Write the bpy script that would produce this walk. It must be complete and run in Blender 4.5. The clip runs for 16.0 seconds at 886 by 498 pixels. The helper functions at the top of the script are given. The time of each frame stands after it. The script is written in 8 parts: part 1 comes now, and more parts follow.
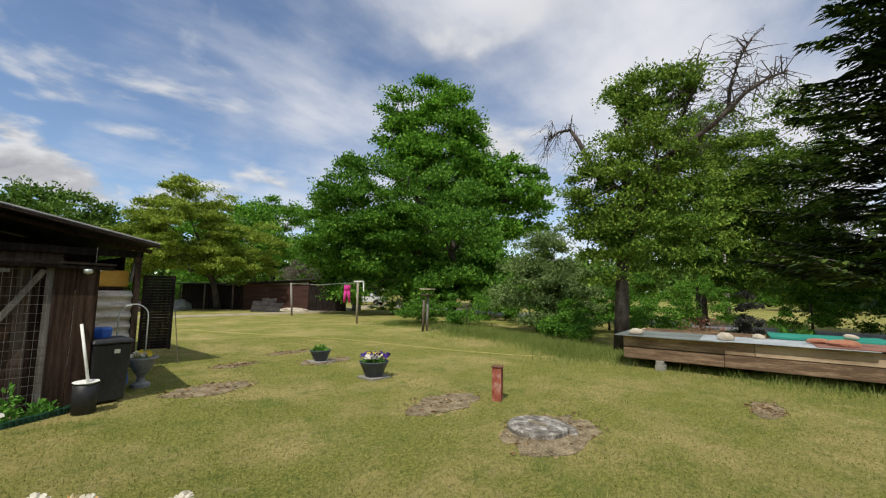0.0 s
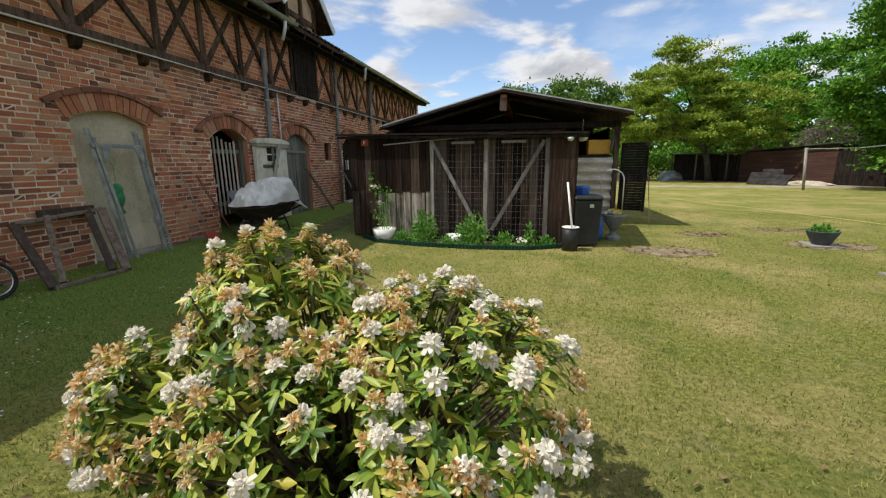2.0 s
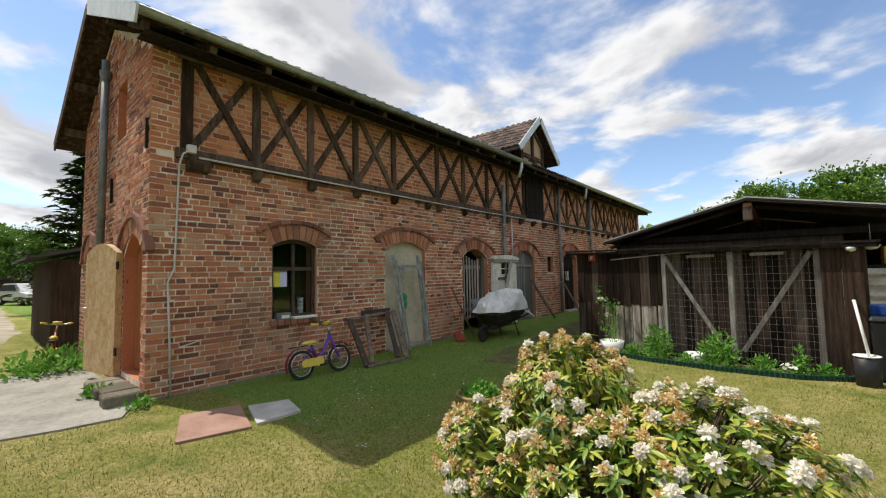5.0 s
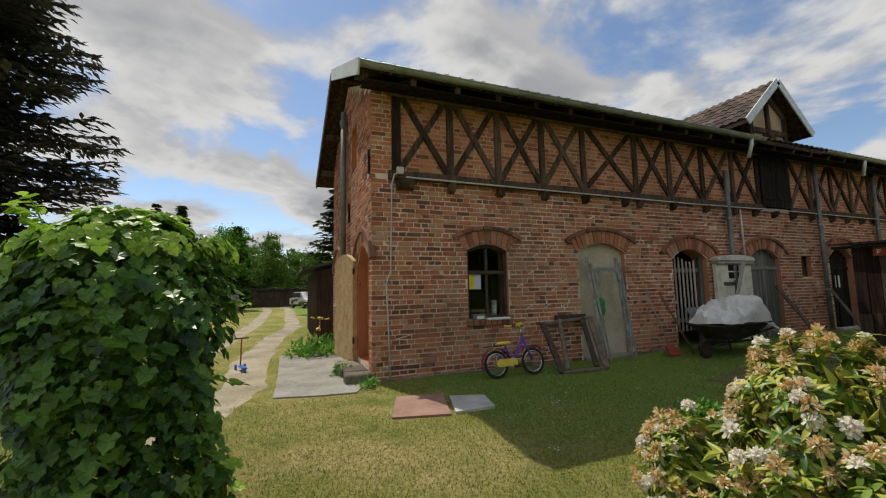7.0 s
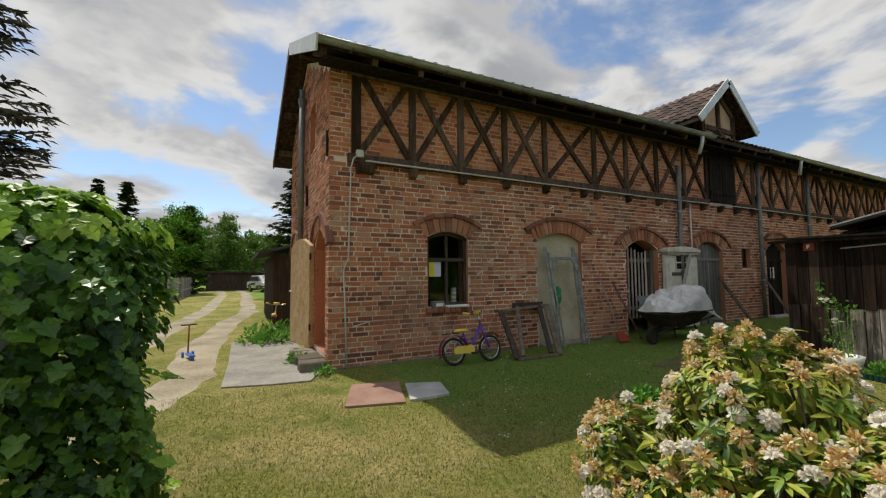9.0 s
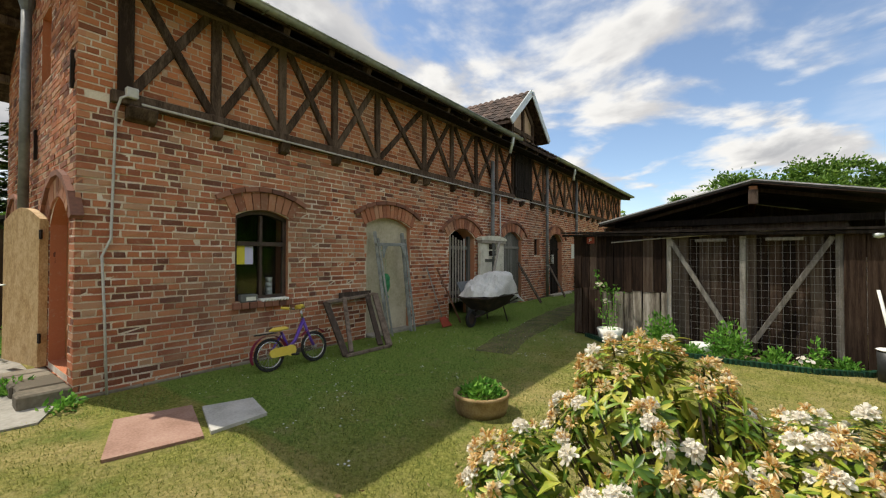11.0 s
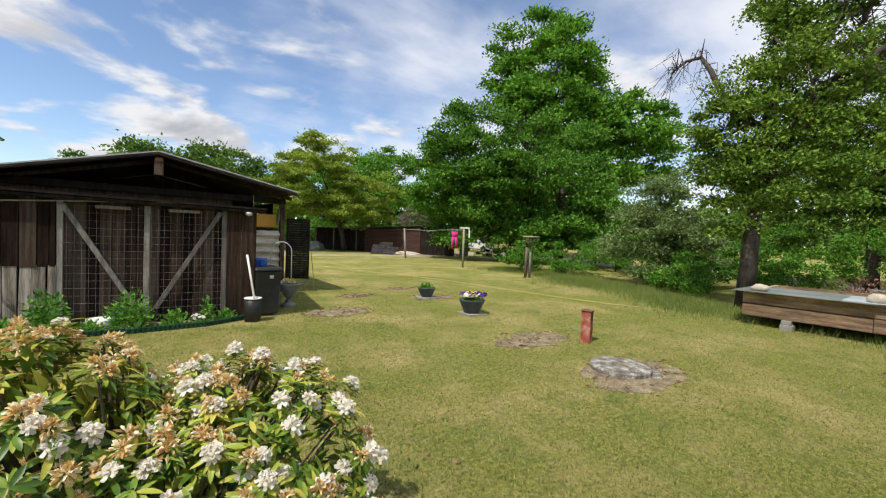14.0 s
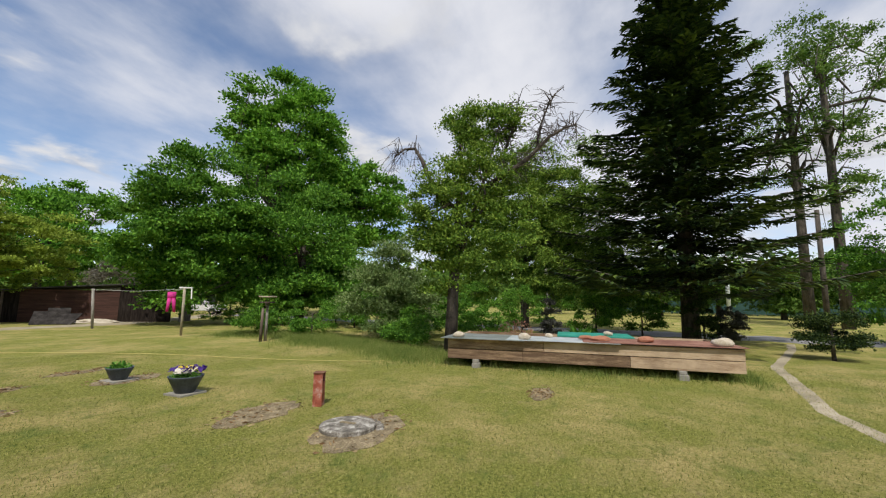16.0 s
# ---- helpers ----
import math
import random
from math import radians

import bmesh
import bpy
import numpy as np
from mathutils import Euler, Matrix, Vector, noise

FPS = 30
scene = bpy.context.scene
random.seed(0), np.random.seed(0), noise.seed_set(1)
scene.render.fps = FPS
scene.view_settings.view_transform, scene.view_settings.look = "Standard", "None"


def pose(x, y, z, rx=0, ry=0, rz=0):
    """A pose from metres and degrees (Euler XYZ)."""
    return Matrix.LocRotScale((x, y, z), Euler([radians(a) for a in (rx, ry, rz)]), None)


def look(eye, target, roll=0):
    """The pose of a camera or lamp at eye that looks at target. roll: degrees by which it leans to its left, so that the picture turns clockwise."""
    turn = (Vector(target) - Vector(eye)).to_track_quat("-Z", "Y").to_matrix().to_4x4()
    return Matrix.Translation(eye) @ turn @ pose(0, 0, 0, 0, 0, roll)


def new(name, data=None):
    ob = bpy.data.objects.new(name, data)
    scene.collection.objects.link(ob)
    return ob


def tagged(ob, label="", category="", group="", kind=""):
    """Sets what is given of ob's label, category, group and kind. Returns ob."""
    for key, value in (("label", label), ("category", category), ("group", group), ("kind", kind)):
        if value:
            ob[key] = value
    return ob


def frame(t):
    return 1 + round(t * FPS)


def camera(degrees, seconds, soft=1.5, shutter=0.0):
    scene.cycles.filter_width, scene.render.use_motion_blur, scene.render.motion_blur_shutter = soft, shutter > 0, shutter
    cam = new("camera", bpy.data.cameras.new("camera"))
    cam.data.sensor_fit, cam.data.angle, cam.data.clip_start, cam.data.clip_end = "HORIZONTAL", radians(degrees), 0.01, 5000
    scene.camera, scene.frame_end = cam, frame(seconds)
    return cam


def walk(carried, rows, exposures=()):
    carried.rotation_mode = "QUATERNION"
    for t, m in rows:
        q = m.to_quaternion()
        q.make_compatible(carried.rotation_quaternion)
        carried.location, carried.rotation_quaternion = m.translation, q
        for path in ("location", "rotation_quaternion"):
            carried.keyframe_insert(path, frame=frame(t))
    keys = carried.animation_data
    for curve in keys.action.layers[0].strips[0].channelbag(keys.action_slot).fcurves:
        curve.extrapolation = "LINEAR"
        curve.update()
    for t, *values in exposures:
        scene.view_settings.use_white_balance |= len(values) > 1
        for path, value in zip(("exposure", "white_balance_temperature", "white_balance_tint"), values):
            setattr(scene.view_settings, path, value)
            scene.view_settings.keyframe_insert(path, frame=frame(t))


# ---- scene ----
cam = camera(95.4, 16.0, 1.2)
PATH = [
    (0, (5.9, -0.709, 1.651), (7.45, 0.538, 1.856), 0.9),
    (0.5, (6.148, -0.55, 1.623), (7.508, 0.917, 1.666), 0.4),
    (1, (6.411, -0.463, 1.59), (7.156, 1.392, 1.562), -0.2),
    (1.5, (6.478, -0.494, 1.539), (6.594, 1.494, 1.352), -1.9),
    (2, (6.476, -0.679, 1.475), (6.079, 1.236, 1.055), -0.6),
    (2.5, (6.496, -0.882, 1.467), (5.839, 0.937, 0.958), 0.4),
    (3, (6.543, -1.056, 1.443), (5.767, 0.706, 0.901), 0.4),
    (3.5, (6.603, -1.284, 1.461), (5.794, 0.456, 0.897), -0.7),
    (4, (6.59, -1.404, 1.537), (5.669, 0.362, 1.355), 1.4),
    (4.5, (6.539, -1.499, 1.572), (5.473, 0.193, 1.557), 0.7),
    (5, (6.488, -1.525, 1.597), (5.191, -0.007, 1.72), -1.1),
    (5.2, (6.489, -1.517, 1.605), (5.092, -0.096, 1.782), -1.4),
    (7.3, (6.478, -1.38, 1.427), (4.593, -0.734, 1.597), -0.5),
    (7.5, (6.484, -1.378, 1.431), (4.579, -0.787, 1.583), 0.0),
    (8, (6.527, -1.371, 1.451), (4.624, -0.769, 1.566), 0.3),
    (8.5, (6.514, -1.328, 1.462), (4.647, -0.622, 1.582), -0.8),
    (8.7, (6.506, -1.308, 1.463), (4.675, -0.513, 1.581), -0.8),
    (10.8, (5.831, -1.113, 1.569), (4.487, 0.366, 1.65), 0.4),
    (11, (5.791, -1.079, 1.565), (4.587, 0.518, 1.597), 0.1),
    (11.5, (5.665, -1.077, 1.587), (5.01, 0.811, 1.672), -0.4),
    (12, (5.552, -1.106, 1.595), (4.91, 0.787, 1.675), 2.2),
    (12.5, (5.568, -1.107, 1.591), (5.135, 0.845, 1.651), 1.7),
    (13, (5.638, -1.101, 1.583), (5.683, 0.898, 1.559), 1.3),
    (13.5, (5.726, -1.136, 1.585), (6.396, 0.748, 1.533), 1.9),
    (14, (5.791, -1.171, 1.594), (6.964, 0.447, 1.528), 2.3),
    (14.5, (5.823, -1.226, 1.611), (7.313, 0.107, 1.559), 1.7),
    (15, (5.842, -1.295, 1.621), (7.551, -0.256, 1.598), 1.8),
    (15.5, (5.807, -1.412, 1.661), (7.693, -0.764, 1.815), 1.1),
    (16, (5.809, -1.378, 1.675), (7.684, -0.727, 1.924), 0.8),
]
EXPOSURES = [(0, 0.16, 6500, 10), (1, 0.2, 6500, 10), (2, 0.42, 6450, 10), (3.5, 0.85, 6250, 10), (4.5, 0.75, 6400, 10), (5, 0.58, 6600, 10), (7.5, 0.04, 6750, 9), (8.7, 0.10, 6750, 9),
             (11, 0.55, 6900, 9), (12.5, 0.6, 6950, 9), (13.5, 0.50, 6500, 10), (14.5, 0.42, 6450, 11), (16, 0.22, 6500, 11)]
walk(cam, [(t, look(eye, target, roll)) for t, eye, target, roll in PATH], EXPOSURES)

# ---- sky and sun ----
SUN_WAY = Vector((-3.06, -0.95, 4.96)).normalized()
world = bpy.data.worlds.new("sky")
scene.world = world
world.use_nodes = True
wn, wl = world.node_tree.nodes, world.node_tree.links
wn.clear()
w_out, w_bg = wn.new("ShaderNodeOutputWorld"), wn.new("ShaderNodeBackground")
w_sky = wn.new("ShaderNodeTexSky")
w_sky.sky_type, w_sky.sun_disc = "NISHITA", False
w_sky.sun_elevation = math.asin(SUN_WAY.z)
w_sky.sun_rotation = math.atan2(SUN_WAY.x, SUN_WAY.y) % (2 * math.pi)
w_sky.air_density, w_sky.dust_density, w_sky.ozone_density = 0.9, 0.2, 1.6
w_bg.inputs["Strength"].default_value = 0.128
w_co, w_sep = wn.new("ShaderNodeTexCoord"), wn.new("ShaderNodeSeparateXYZ")
w_up, w_max, w_div = wn.new("ShaderNodeMath"), wn.new("ShaderNodeMath"), wn.new("ShaderNodeVectorMath")
w_max.operation, w_max.inputs[1].default_value = "MAXIMUM", 0.0
w_up.operation, w_up.inputs[1].default_value = "ADD", 0.16
w_div.operation = "DIVIDE"
wl.new(w_co.outputs["Generated"], w_sep.inputs[0])
wl.new(w_sep.outputs["Z"], w_max.inputs[0])
wl.new(w_max.outputs[0], w_up.inputs[0])
wl.new(w_co.outputs["Generated"], w_div.inputs[0])
wl.new(w_up.outputs[0], w_div.inputs[1])


def sky_noise(scale, detail, rough, shift, squash, lo, hi):
    """A field of cloud on the sky's plane, cut to 0..1 between lo and hi."""
    mp, no, rg = wn.new("ShaderNodeMapping"), wn.new("ShaderNodeTexNoise"), wn.new("ShaderNodeMapRange")
    mp.inputs["Location"].default_value, mp.inputs["Scale"].default_value = shift, (squash, 1, 0.0)
    mp.inputs["Rotation"].default_value = (0, 0, radians(35))
    no.inputs["Scale"].default_value, no.inputs["Detail"].default_value = scale, detail
    no.inputs["Roughness"].default_value = rough
    rg.inputs["From Min"].default_value, rg.inputs["From Max"].default_value = lo, hi
    rg.interpolation_type = "SMOOTHSTEP"
    wl.new(w_div.outputs[0], mp.inputs["Vector"])
    wl.new(mp.outputs[0], no.inputs["Vector"])
    wl.new(no.outputs["Fac"], rg.inputs["Value"])
    return rg.outputs["Result"]


def sky_mix(fac, a, b):
    m = wn.new("ShaderNodeMix")
    m.data_type = "RGBA"
    wl.new(fac, m.inputs["Factor"])
    for slot, v in (("A", a), ("B", b)):
        sock = [s for s in m.inputs if s.name == slot and s.type == "RGBA"][0]
        if isinstance(v, tuple):
            sock.default_value = v
        else:
            wl.new(v, sock)
    return [s for s in m.outputs if s.type == "RGBA"][0]


def sky_math(op, a, b):
    m = wn.new("ShaderNodeMath")
    m.operation = op
    for k, v in enumerate((a, b)):
        if isinstance(v, (int, float)):
            m.inputs[k].default_value = v
        else:
            wl.new(v, m.inputs[k])
    return m.outputs[0]


def sky_range(v, lo, hi):
    rg = wn.new("ShaderNodeMapRange")
    rg.interpolation_type = "SMOOTHSTEP"
    rg.inputs["From Min"].default_value, rg.inputs["From Max"].default_value = lo, hi
    wl.new(v, rg.inputs["Value"])
    return rg.outputs["Result"]


def cumulus(shift, scale):
    """Raw billows on the sky's plane."""
    mp, no = wn.new("ShaderNodeMapping"), wn.new("ShaderNodeTexNoise")
    mp.inputs["Location"].default_value, mp.inputs["Scale"].default_value = shift, (1, 1, 0.0)
    no.inputs["Scale"].default_value, no.inputs["Detail"].default_value, no.inputs["Roughness"].default_value = scale, 9, 0.52
    no.inputs["Distortion"].default_value = 0.25
    wl.new(w_div.outputs[0], mp.inputs["Vector"])
    wl.new(mp.outputs[0], no.inputs["Vector"])
    return no.outputs["Fac"]


# cover thickens towards the west, a bright veil towards the east; each billow has a sunlit rim and a grey base
west = sky_math("MULTIPLY", w_sep.outputs["X"], -0.085)
puff = cumulus((7.3, 3.9, 0), 1.55)
puff_sunward = cumulus((7.3 - 0.10, 3.9 - 0.05, 0), 1.55)
cover = sky_range(sky_math("ADD", puff, west), 0.475, 0.60)
rim = sky_range(sky_math("SUBTRACT", puff, puff_sunward), -0.07, 0.05)
deep = sky_range(sky_math("ADD", puff, west), 0.585, 0.76)
cloud_tone = sky_mix(deep, sky_mix(rim, (3.5, 3.55, 3.75, 1), (5.0, 5.05, 5.15, 1)), (2.6, 2.7, 2.95, 1))
high = cumulus((2.1, 6.4, 0), 0.9)
streak = sky_noise(2.2, 8, 0.6, (5.4, 0.2, 0), 0.45, 0.30, 0.75)
veil = sky_range(sky_math("ADD", sky_math("ADD", high, sky_math("MULTIPLY", streak, 0.14)), sky_math("ADD", sky_math("MULTIPLY", w_sep.outputs["X"], 0.24), sky_math("MULTIPLY", w_sep.outputs["Y"], -0.10))), 0.48, 0.90)
sky_a = sky_mix(veil, w_sky.outputs[0], (5.3, 5.4, 5.7, 1))
sky_b = sky_mix(cover, sky_a, cloud_tone)
wl.new(sky_b, w_bg.inputs["Color"])
wl.new(w_bg.outputs[0], w_out.inputs[0])

sun = new("sun", bpy.data.lights.new("sun", "SUN"))
sun.data.energy, sun.data.angle, sun.data.color = 3.3, radians(0.6), (1.0, 0.95, 0.86)
sun.matrix_world = look(SUN_WAY * 60, (0, 0, 0))


# ---- materials ----
def material(name, colours, size=1.0, rough=0.8, bump=0.2, metal=0.0, stretch=(1, 1, 1), fine=8.0, island=0.0, spec=0.4, leaf=0.0, fine_mix=0.35, bump_size=None, stain=None):
    """A surface of two scales of noise through a colour ramp. island: how far single pieces differ in value.
    leaf: the share of light let through."""
    m = bpy.data.materials.new(name)
    m.use_nodes = True
    n, l = m.node_tree.nodes, m.node_tree.links
    b = n["Principled BSDF"]
    co, mp = n.new("ShaderNodeTexCoord"), n.new("ShaderNodeMapping")
    mp.inputs["Scale"].default_value = stretch
    l.new(co.outputs["Object"], mp.inputs["Vector"])
    big, small = n.new("ShaderNodeTexNoise"), n.new("ShaderNodeTexNoise")
    big.inputs["Scale"].default_value, big.inputs["Detail"].default_value = 1.0 / size, 5
    small.inputs["Scale"].default_value, small.inputs["Detail"].default_value = fine / size, 4
    for t in (big, small):
        l.new(mp.outputs[0], t.inputs["Vector"])
    mx = n.new("ShaderNodeMix")
    mx.inputs["Factor"].default_value = fine_mix
    l.new(big.outputs["Fac"], mx.inputs[2])
    l.new(small.outputs["Fac"], mx.inputs[3])
    value = mx.outputs[0]
    if island:
        geo, ob, add, fr, sc, ad2 = (n.new("ShaderNodeNewGeometry"), n.new("ShaderNodeObjectInfo"), n.new("ShaderNodeMath"),
                                     n.new("ShaderNodeMath"), n.new("ShaderNodeMath"), n.new("ShaderNodeMath"))
        l.new(geo.outputs["Random Per Island"], add.inputs[0])
        l.new(ob.outputs["Random"], add.inputs[1])
        fr.operation = "FRACT"
        l.new(add.outputs[0], fr.inputs[0])
        sc.operation = "MULTIPLY_ADD"
        sc.inputs[1].default_value, sc.inputs[2].default_value = island, -island / 2
        l.new(fr.outputs[0], sc.inputs[0])
        l.new(sc.outputs[0], ad2.inputs[0])
        l.new(value, ad2.inputs[1])
        value = ad2.outputs[0]
    ramp = n.new("ShaderNodeValToRGB")
    l.new(value, ramp.inputs[0])
    e = ramp.color_ramp.elements
    lo, hi = (0.36, 0.64) if not island else (0.5 - max(0.14, island * 0.5), 0.5 + max(0.14, island * 0.5))
    e[0].position, e[1].position = lo, hi
    e[0].color, e[1].color = (*colours[0], 1), (*colours[-1], 1)
    for k, c in enumerate(colours[1:-1], 1):
        e.new(lo + (hi - lo) * k / (len(colours) - 1)).color = (*c, 1)
    colour = ramp.outputs[0]
    if stain:
        pos, ns, rg, sm = n.new("ShaderNodeNewGeometry"), n.new("ShaderNodeTexNoise"), n.new("ShaderNodeMapRange"), n.new("ShaderNodeMix")
        ns.inputs["Scale"].default_value, ns.inputs["Detail"].default_value, ns.inputs["Roughness"].default_value = 0.8, 7, 0.65
        rg.inputs["From Min"].default_value, rg.inputs["From Max"].default_value, rg.inputs["To Max"].default_value = 0.44, 0.64, 0.45
        sm.data_type = "RGBA"
        sm.inputs[7].default_value = (*stain, 1)
        l.new(pos.outputs["Position"], ns.inputs["Vector"])
        l.new(ns.outputs["Fac"], rg.inputs["Value"])
        l.new(rg.outputs["Result"], sm.inputs[0])
        l.new(colour, sm.inputs[6])
        colour = sm.outputs[2]
    l.new(colour, b.inputs["Base Color"])
    b.inputs["Roughness"].default_value, b.inputs["Metallic"].default_value = rough, metal
    b.inputs["Specular IOR Level"].default_value = spec
    if bump:
        bp = n.new("ShaderNodeBump")
        bp.inputs["Strength"].default_value, bp.inputs["Distance"].default_value = bump, bump_size or 0.02 * size
        l.new(mx.outputs[0], bp.inputs["Height"])
        l.new(bp.outputs[0], b.inputs["Normal"])
    if leaf:
        tr, ms = n.new("ShaderNodeBsdfTranslucent"), n.new("ShaderNodeMixShader")
        ms.inputs[0].default_value = leaf
        l.new(ramp.outputs[0], tr.inputs["Color"])
        l.new(b.outputs[0], ms.inputs[1])
        l.new(tr.outputs[0], ms.inputs[2])
        l.new(ms.outputs[0], n["Material Output"].inputs[0])
    return m


def glass_material(name, tint=(0.9, 0.95, 0.95)):
    m = bpy.data.materials.new(name)
    m.use_nodes = True
    b = m.node_tree.nodes["Principled BSDF"]
    b.inputs["Base Color"].default_value = (*tint, 1)
    b.inputs["Roughness"].default_value, b.inputs["Transmission Weight"].default_value = 0.03, 1.0
    b.inputs["IOR"].default_value = 1.45
    return m


def brick_material(name, tones, soot, wash, smear=0.30):
    """Fired clay: every brick its own tone, gritty, with lime smears, sooty zones and washed zones."""
    m = bpy.data.materials.new(name)
    m.use_nodes = True
    n, l = m.node_tree.nodes, m.node_tree.links
    b = n["Principled BSDF"]
    geo, ob = n.new("ShaderNodeNewGeometry"), n.new("ShaderNodeObjectInfo")

    def noise_at(scale, detail, rough, squash=(1, 1, 1)):
        mp, t = n.new("ShaderNodeMapping"), n.new("ShaderNodeTexNoise")
        mp.inputs["Scale"].default_value = squash
        t.inputs["Scale"].default_value, t.inputs["Detail"].default_value, t.inputs["Roughness"].default_value = scale, detail, rough
        l.new(geo.outputs["Position"], mp.inputs["Vector"])
        l.new(mp.outputs[0], t.inputs["Vector"])
        return t.outputs["Fac"]

    def calc(op, a, c, d=0.0):
        q = n.new("ShaderNodeMath")
        q.operation = op
        for k, v in enumerate((a, c, d)):
            if isinstance(v, (int, float)):
                q.inputs[k].default_value = v
            else:
                l.new(v, q.inputs[k])
        return q.outputs[0]

    def ranged(v, lo, hi, top):
        r = n.new("ShaderNodeMapRange")
        r.inputs["From Min"].default_value, r.inputs["From Max"].default_value, r.inputs["To Max"].default_value = lo, hi, top
        l.new(v, r.inputs["Value"])
        return r.outputs["Result"]

    def blend(f, a, colour):
        q = n.new("ShaderNodeMix")
        q.data_type = "RGBA"
        l.new(f, q.inputs[0])
        l.new(a, q.inputs[6])
        q.inputs[7].default_value = (*colour, 1)
        return q.outputs[2]

    grain = noise_at(45, 6, 0.7)
    pick = calc("FRACT", calc("ADD", geo.outputs["Random Per Island"], ob.outputs["Random"]), 0.0)
    pick = calc("ADD", calc("MULTIPLY", pick, 0.72), calc("MULTIPLY", grain, 0.28))
    ramp = n.new("ShaderNodeValToRGB")
    e = ramp.color_ramp.elements
    e[0].position, e[0].color = 0.10, (*tones[0], 1)
    e[1].position, e[1].color = 0.90, (*tones[-1], 1)
    for k, c in enumerate(tones[1:-1], 1):
        e.new(0.10 + 0.80 * k / (len(tones) - 1)).color = (*c, 1)
    l.new(pick, ramp.inputs[0])
    col = blend(ranged(noise_at(0.55, 6, 0.62, (1, 1, 0.7)), 0.50, 0.68, 0.55), ramp.outputs[0], soot)
    col = blend(ranged(noise_at(0.8, 6, 0.66, (1, 1, 1.8)), 0.56, 0.74, 0.40), col, wash)
    col = blend(ranged(noise_at(13, 7, 0.75), 0.56, 0.72, smear * 2), col, (0.58, 0.48, 0.37))
    l.new(col, b.inputs["Base Color"])
    b.inputs["Roughness"].default_value, b.inputs["Specular IOR Level"].default_value = 0.92, 0.25
    bp = n.new("ShaderNodeBump")
    bp.inputs["Strength"].default_value, bp.inputs["Distance"].default_value = 0.7, 0.010
    l.new(noise_at(38, 6, 0.75), bp.inputs["Height"])
    l.new(bp.outputs[0], b.inputs["Normal"])
    return m


M_BRICK = brick_material("brick", [(0.11, 0.052, 0.040), (0.26, 0.095, 0.056), (0.42, 0.145, 0.076), (0.50, 0.185, 0.090), (0.51, 0.235, 0.13), (0.45, 0.30, 0.205)], (0.25, 0.155, 0.105), (0.56, 0.41, 0.29), 0.2)
M_BRICK_ARCH = brick_material("arch_brick", [(0.22, 0.095, 0.062), (0.38, 0.15, 0.085), (0.47, 0.21, 0.12), (0.50, 0.31, 0.21)], (0.25, 0.155, 0.105), (0.58, 0.44, 0.32), 0.3)
M_BRICK_UP = brick_material("brick_upper", [(0.17, 0.065, 0.037), (0.37, 0.125, 0.057), (0.51, 0.18, 0.078), (0.55, 0.23, 0.105), (0.54, 0.30, 0.165)], (0.25, 0.11, 0.06), (0.58, 0.36, 0.21), 0.12)
M_BRICK_DARK = material("hood_brick", [(0.13, 0.06, 0.045), (0.25, 0.11, 0.07), (0.33, 0.15, 0.10)], 0.4, 0.9, 0.3, island=0.5, fine=14, bump_size=0.006)
M_MORTAR = material("mortar", [(0.54, 0.45, 0.35), (0.76, 0.66, 0.53), (0.85, 0.77, 0.66)], 0.35, 0.95, 0.6, fine=20, bump_size=0.008, stain=(0.30, 0.22, 0.155))
M_MORTAR_UP = material("mortar_upper", [(0.36, 0.24, 0.165), (0.54, 0.39, 0.28), (0.64, 0.50, 0.38)], 0.6, 0.95, 0.4, fine=20, bump_size=0.006)
M_PLINTH = material("plinth_stone", [(0.10, 0.085, 0.06), (0.17, 0.145, 0.105), (0.24, 0.21, 0.16)], 0.4, 0.95, 0.5, fine=10, island=0.3)
M_TIMBER = material("barn_timber", [(0.030, 0.019, 0.013), (0.074, 0.049, 0.034), (0.145, 0.103, 0.076)], 0.25, 0.85, 0.5, stretch=(3, 3, 0.6), island=0.3, bump_size=0.006, spec=0.1)
M_SHED = material("shed_boards", [(0.010, 0.006, 0.0045), (0.034, 0.020, 0.014), (0.070, 0.045, 0.032), (0.12, 0.094, 0.075)], 0.22, 0.85, 0.8, stretch=(6, 6, 0.28), island=0.5, bump_size=0.006, spec=0.1, stain=(0.014, 0.010, 0.008))
M_SHED_GREY = material("weathered_boards", [(0.05, 0.038, 0.03), (0.24, 0.205, 0.165), (0.50, 0.45, 0.39)], 0.3, 0.9, 0.6, stretch=(5, 5, 0.3), island=0.35, bump_size=0.006)
M_GREYWOOD = material("grey_lath", [(0.13, 0.115, 0.10), (0.24, 0.22, 0.195), (0.36, 0.335, 0.30)], 0.2, 0.9, 0.4, stretch=(4, 4, 0.6), island=0.3, bump_size=0.004)
M_DARK = material("black_weathered_wood", [(0.009, 0.007, 0.006), (0.022, 0.017, 0.014), (0.042, 0.033, 0.028)], 0.25, 0.9, 0.4, stretch=(4, 4, 0.4), spec=0.1, bump_size=0.006)
M_TILE = material("roof_tile", [(0.05, 0.037, 0.03), (0.11, 0.075, 0.06), (0.17, 0.115, 0.09)], 0.4, 0.9, 0.3, island=0.4, fine=10)
M_ZINC = material("zinc", [(0.22, 0.25, 0.23), (0.33, 0.36, 0.34), (0.42, 0.45, 0.43)], 0.5, 0.5, 0.1, metal=0.6, fine=6)
M_ZINC_DARK = material("old_zinc_pipe", [(0.13, 0.14, 0.14), (0.19, 0.20, 0.20), (0.26, 0.27, 0.27)], 0.4, 0.6, 0.1, metal=0.4, fine=6)
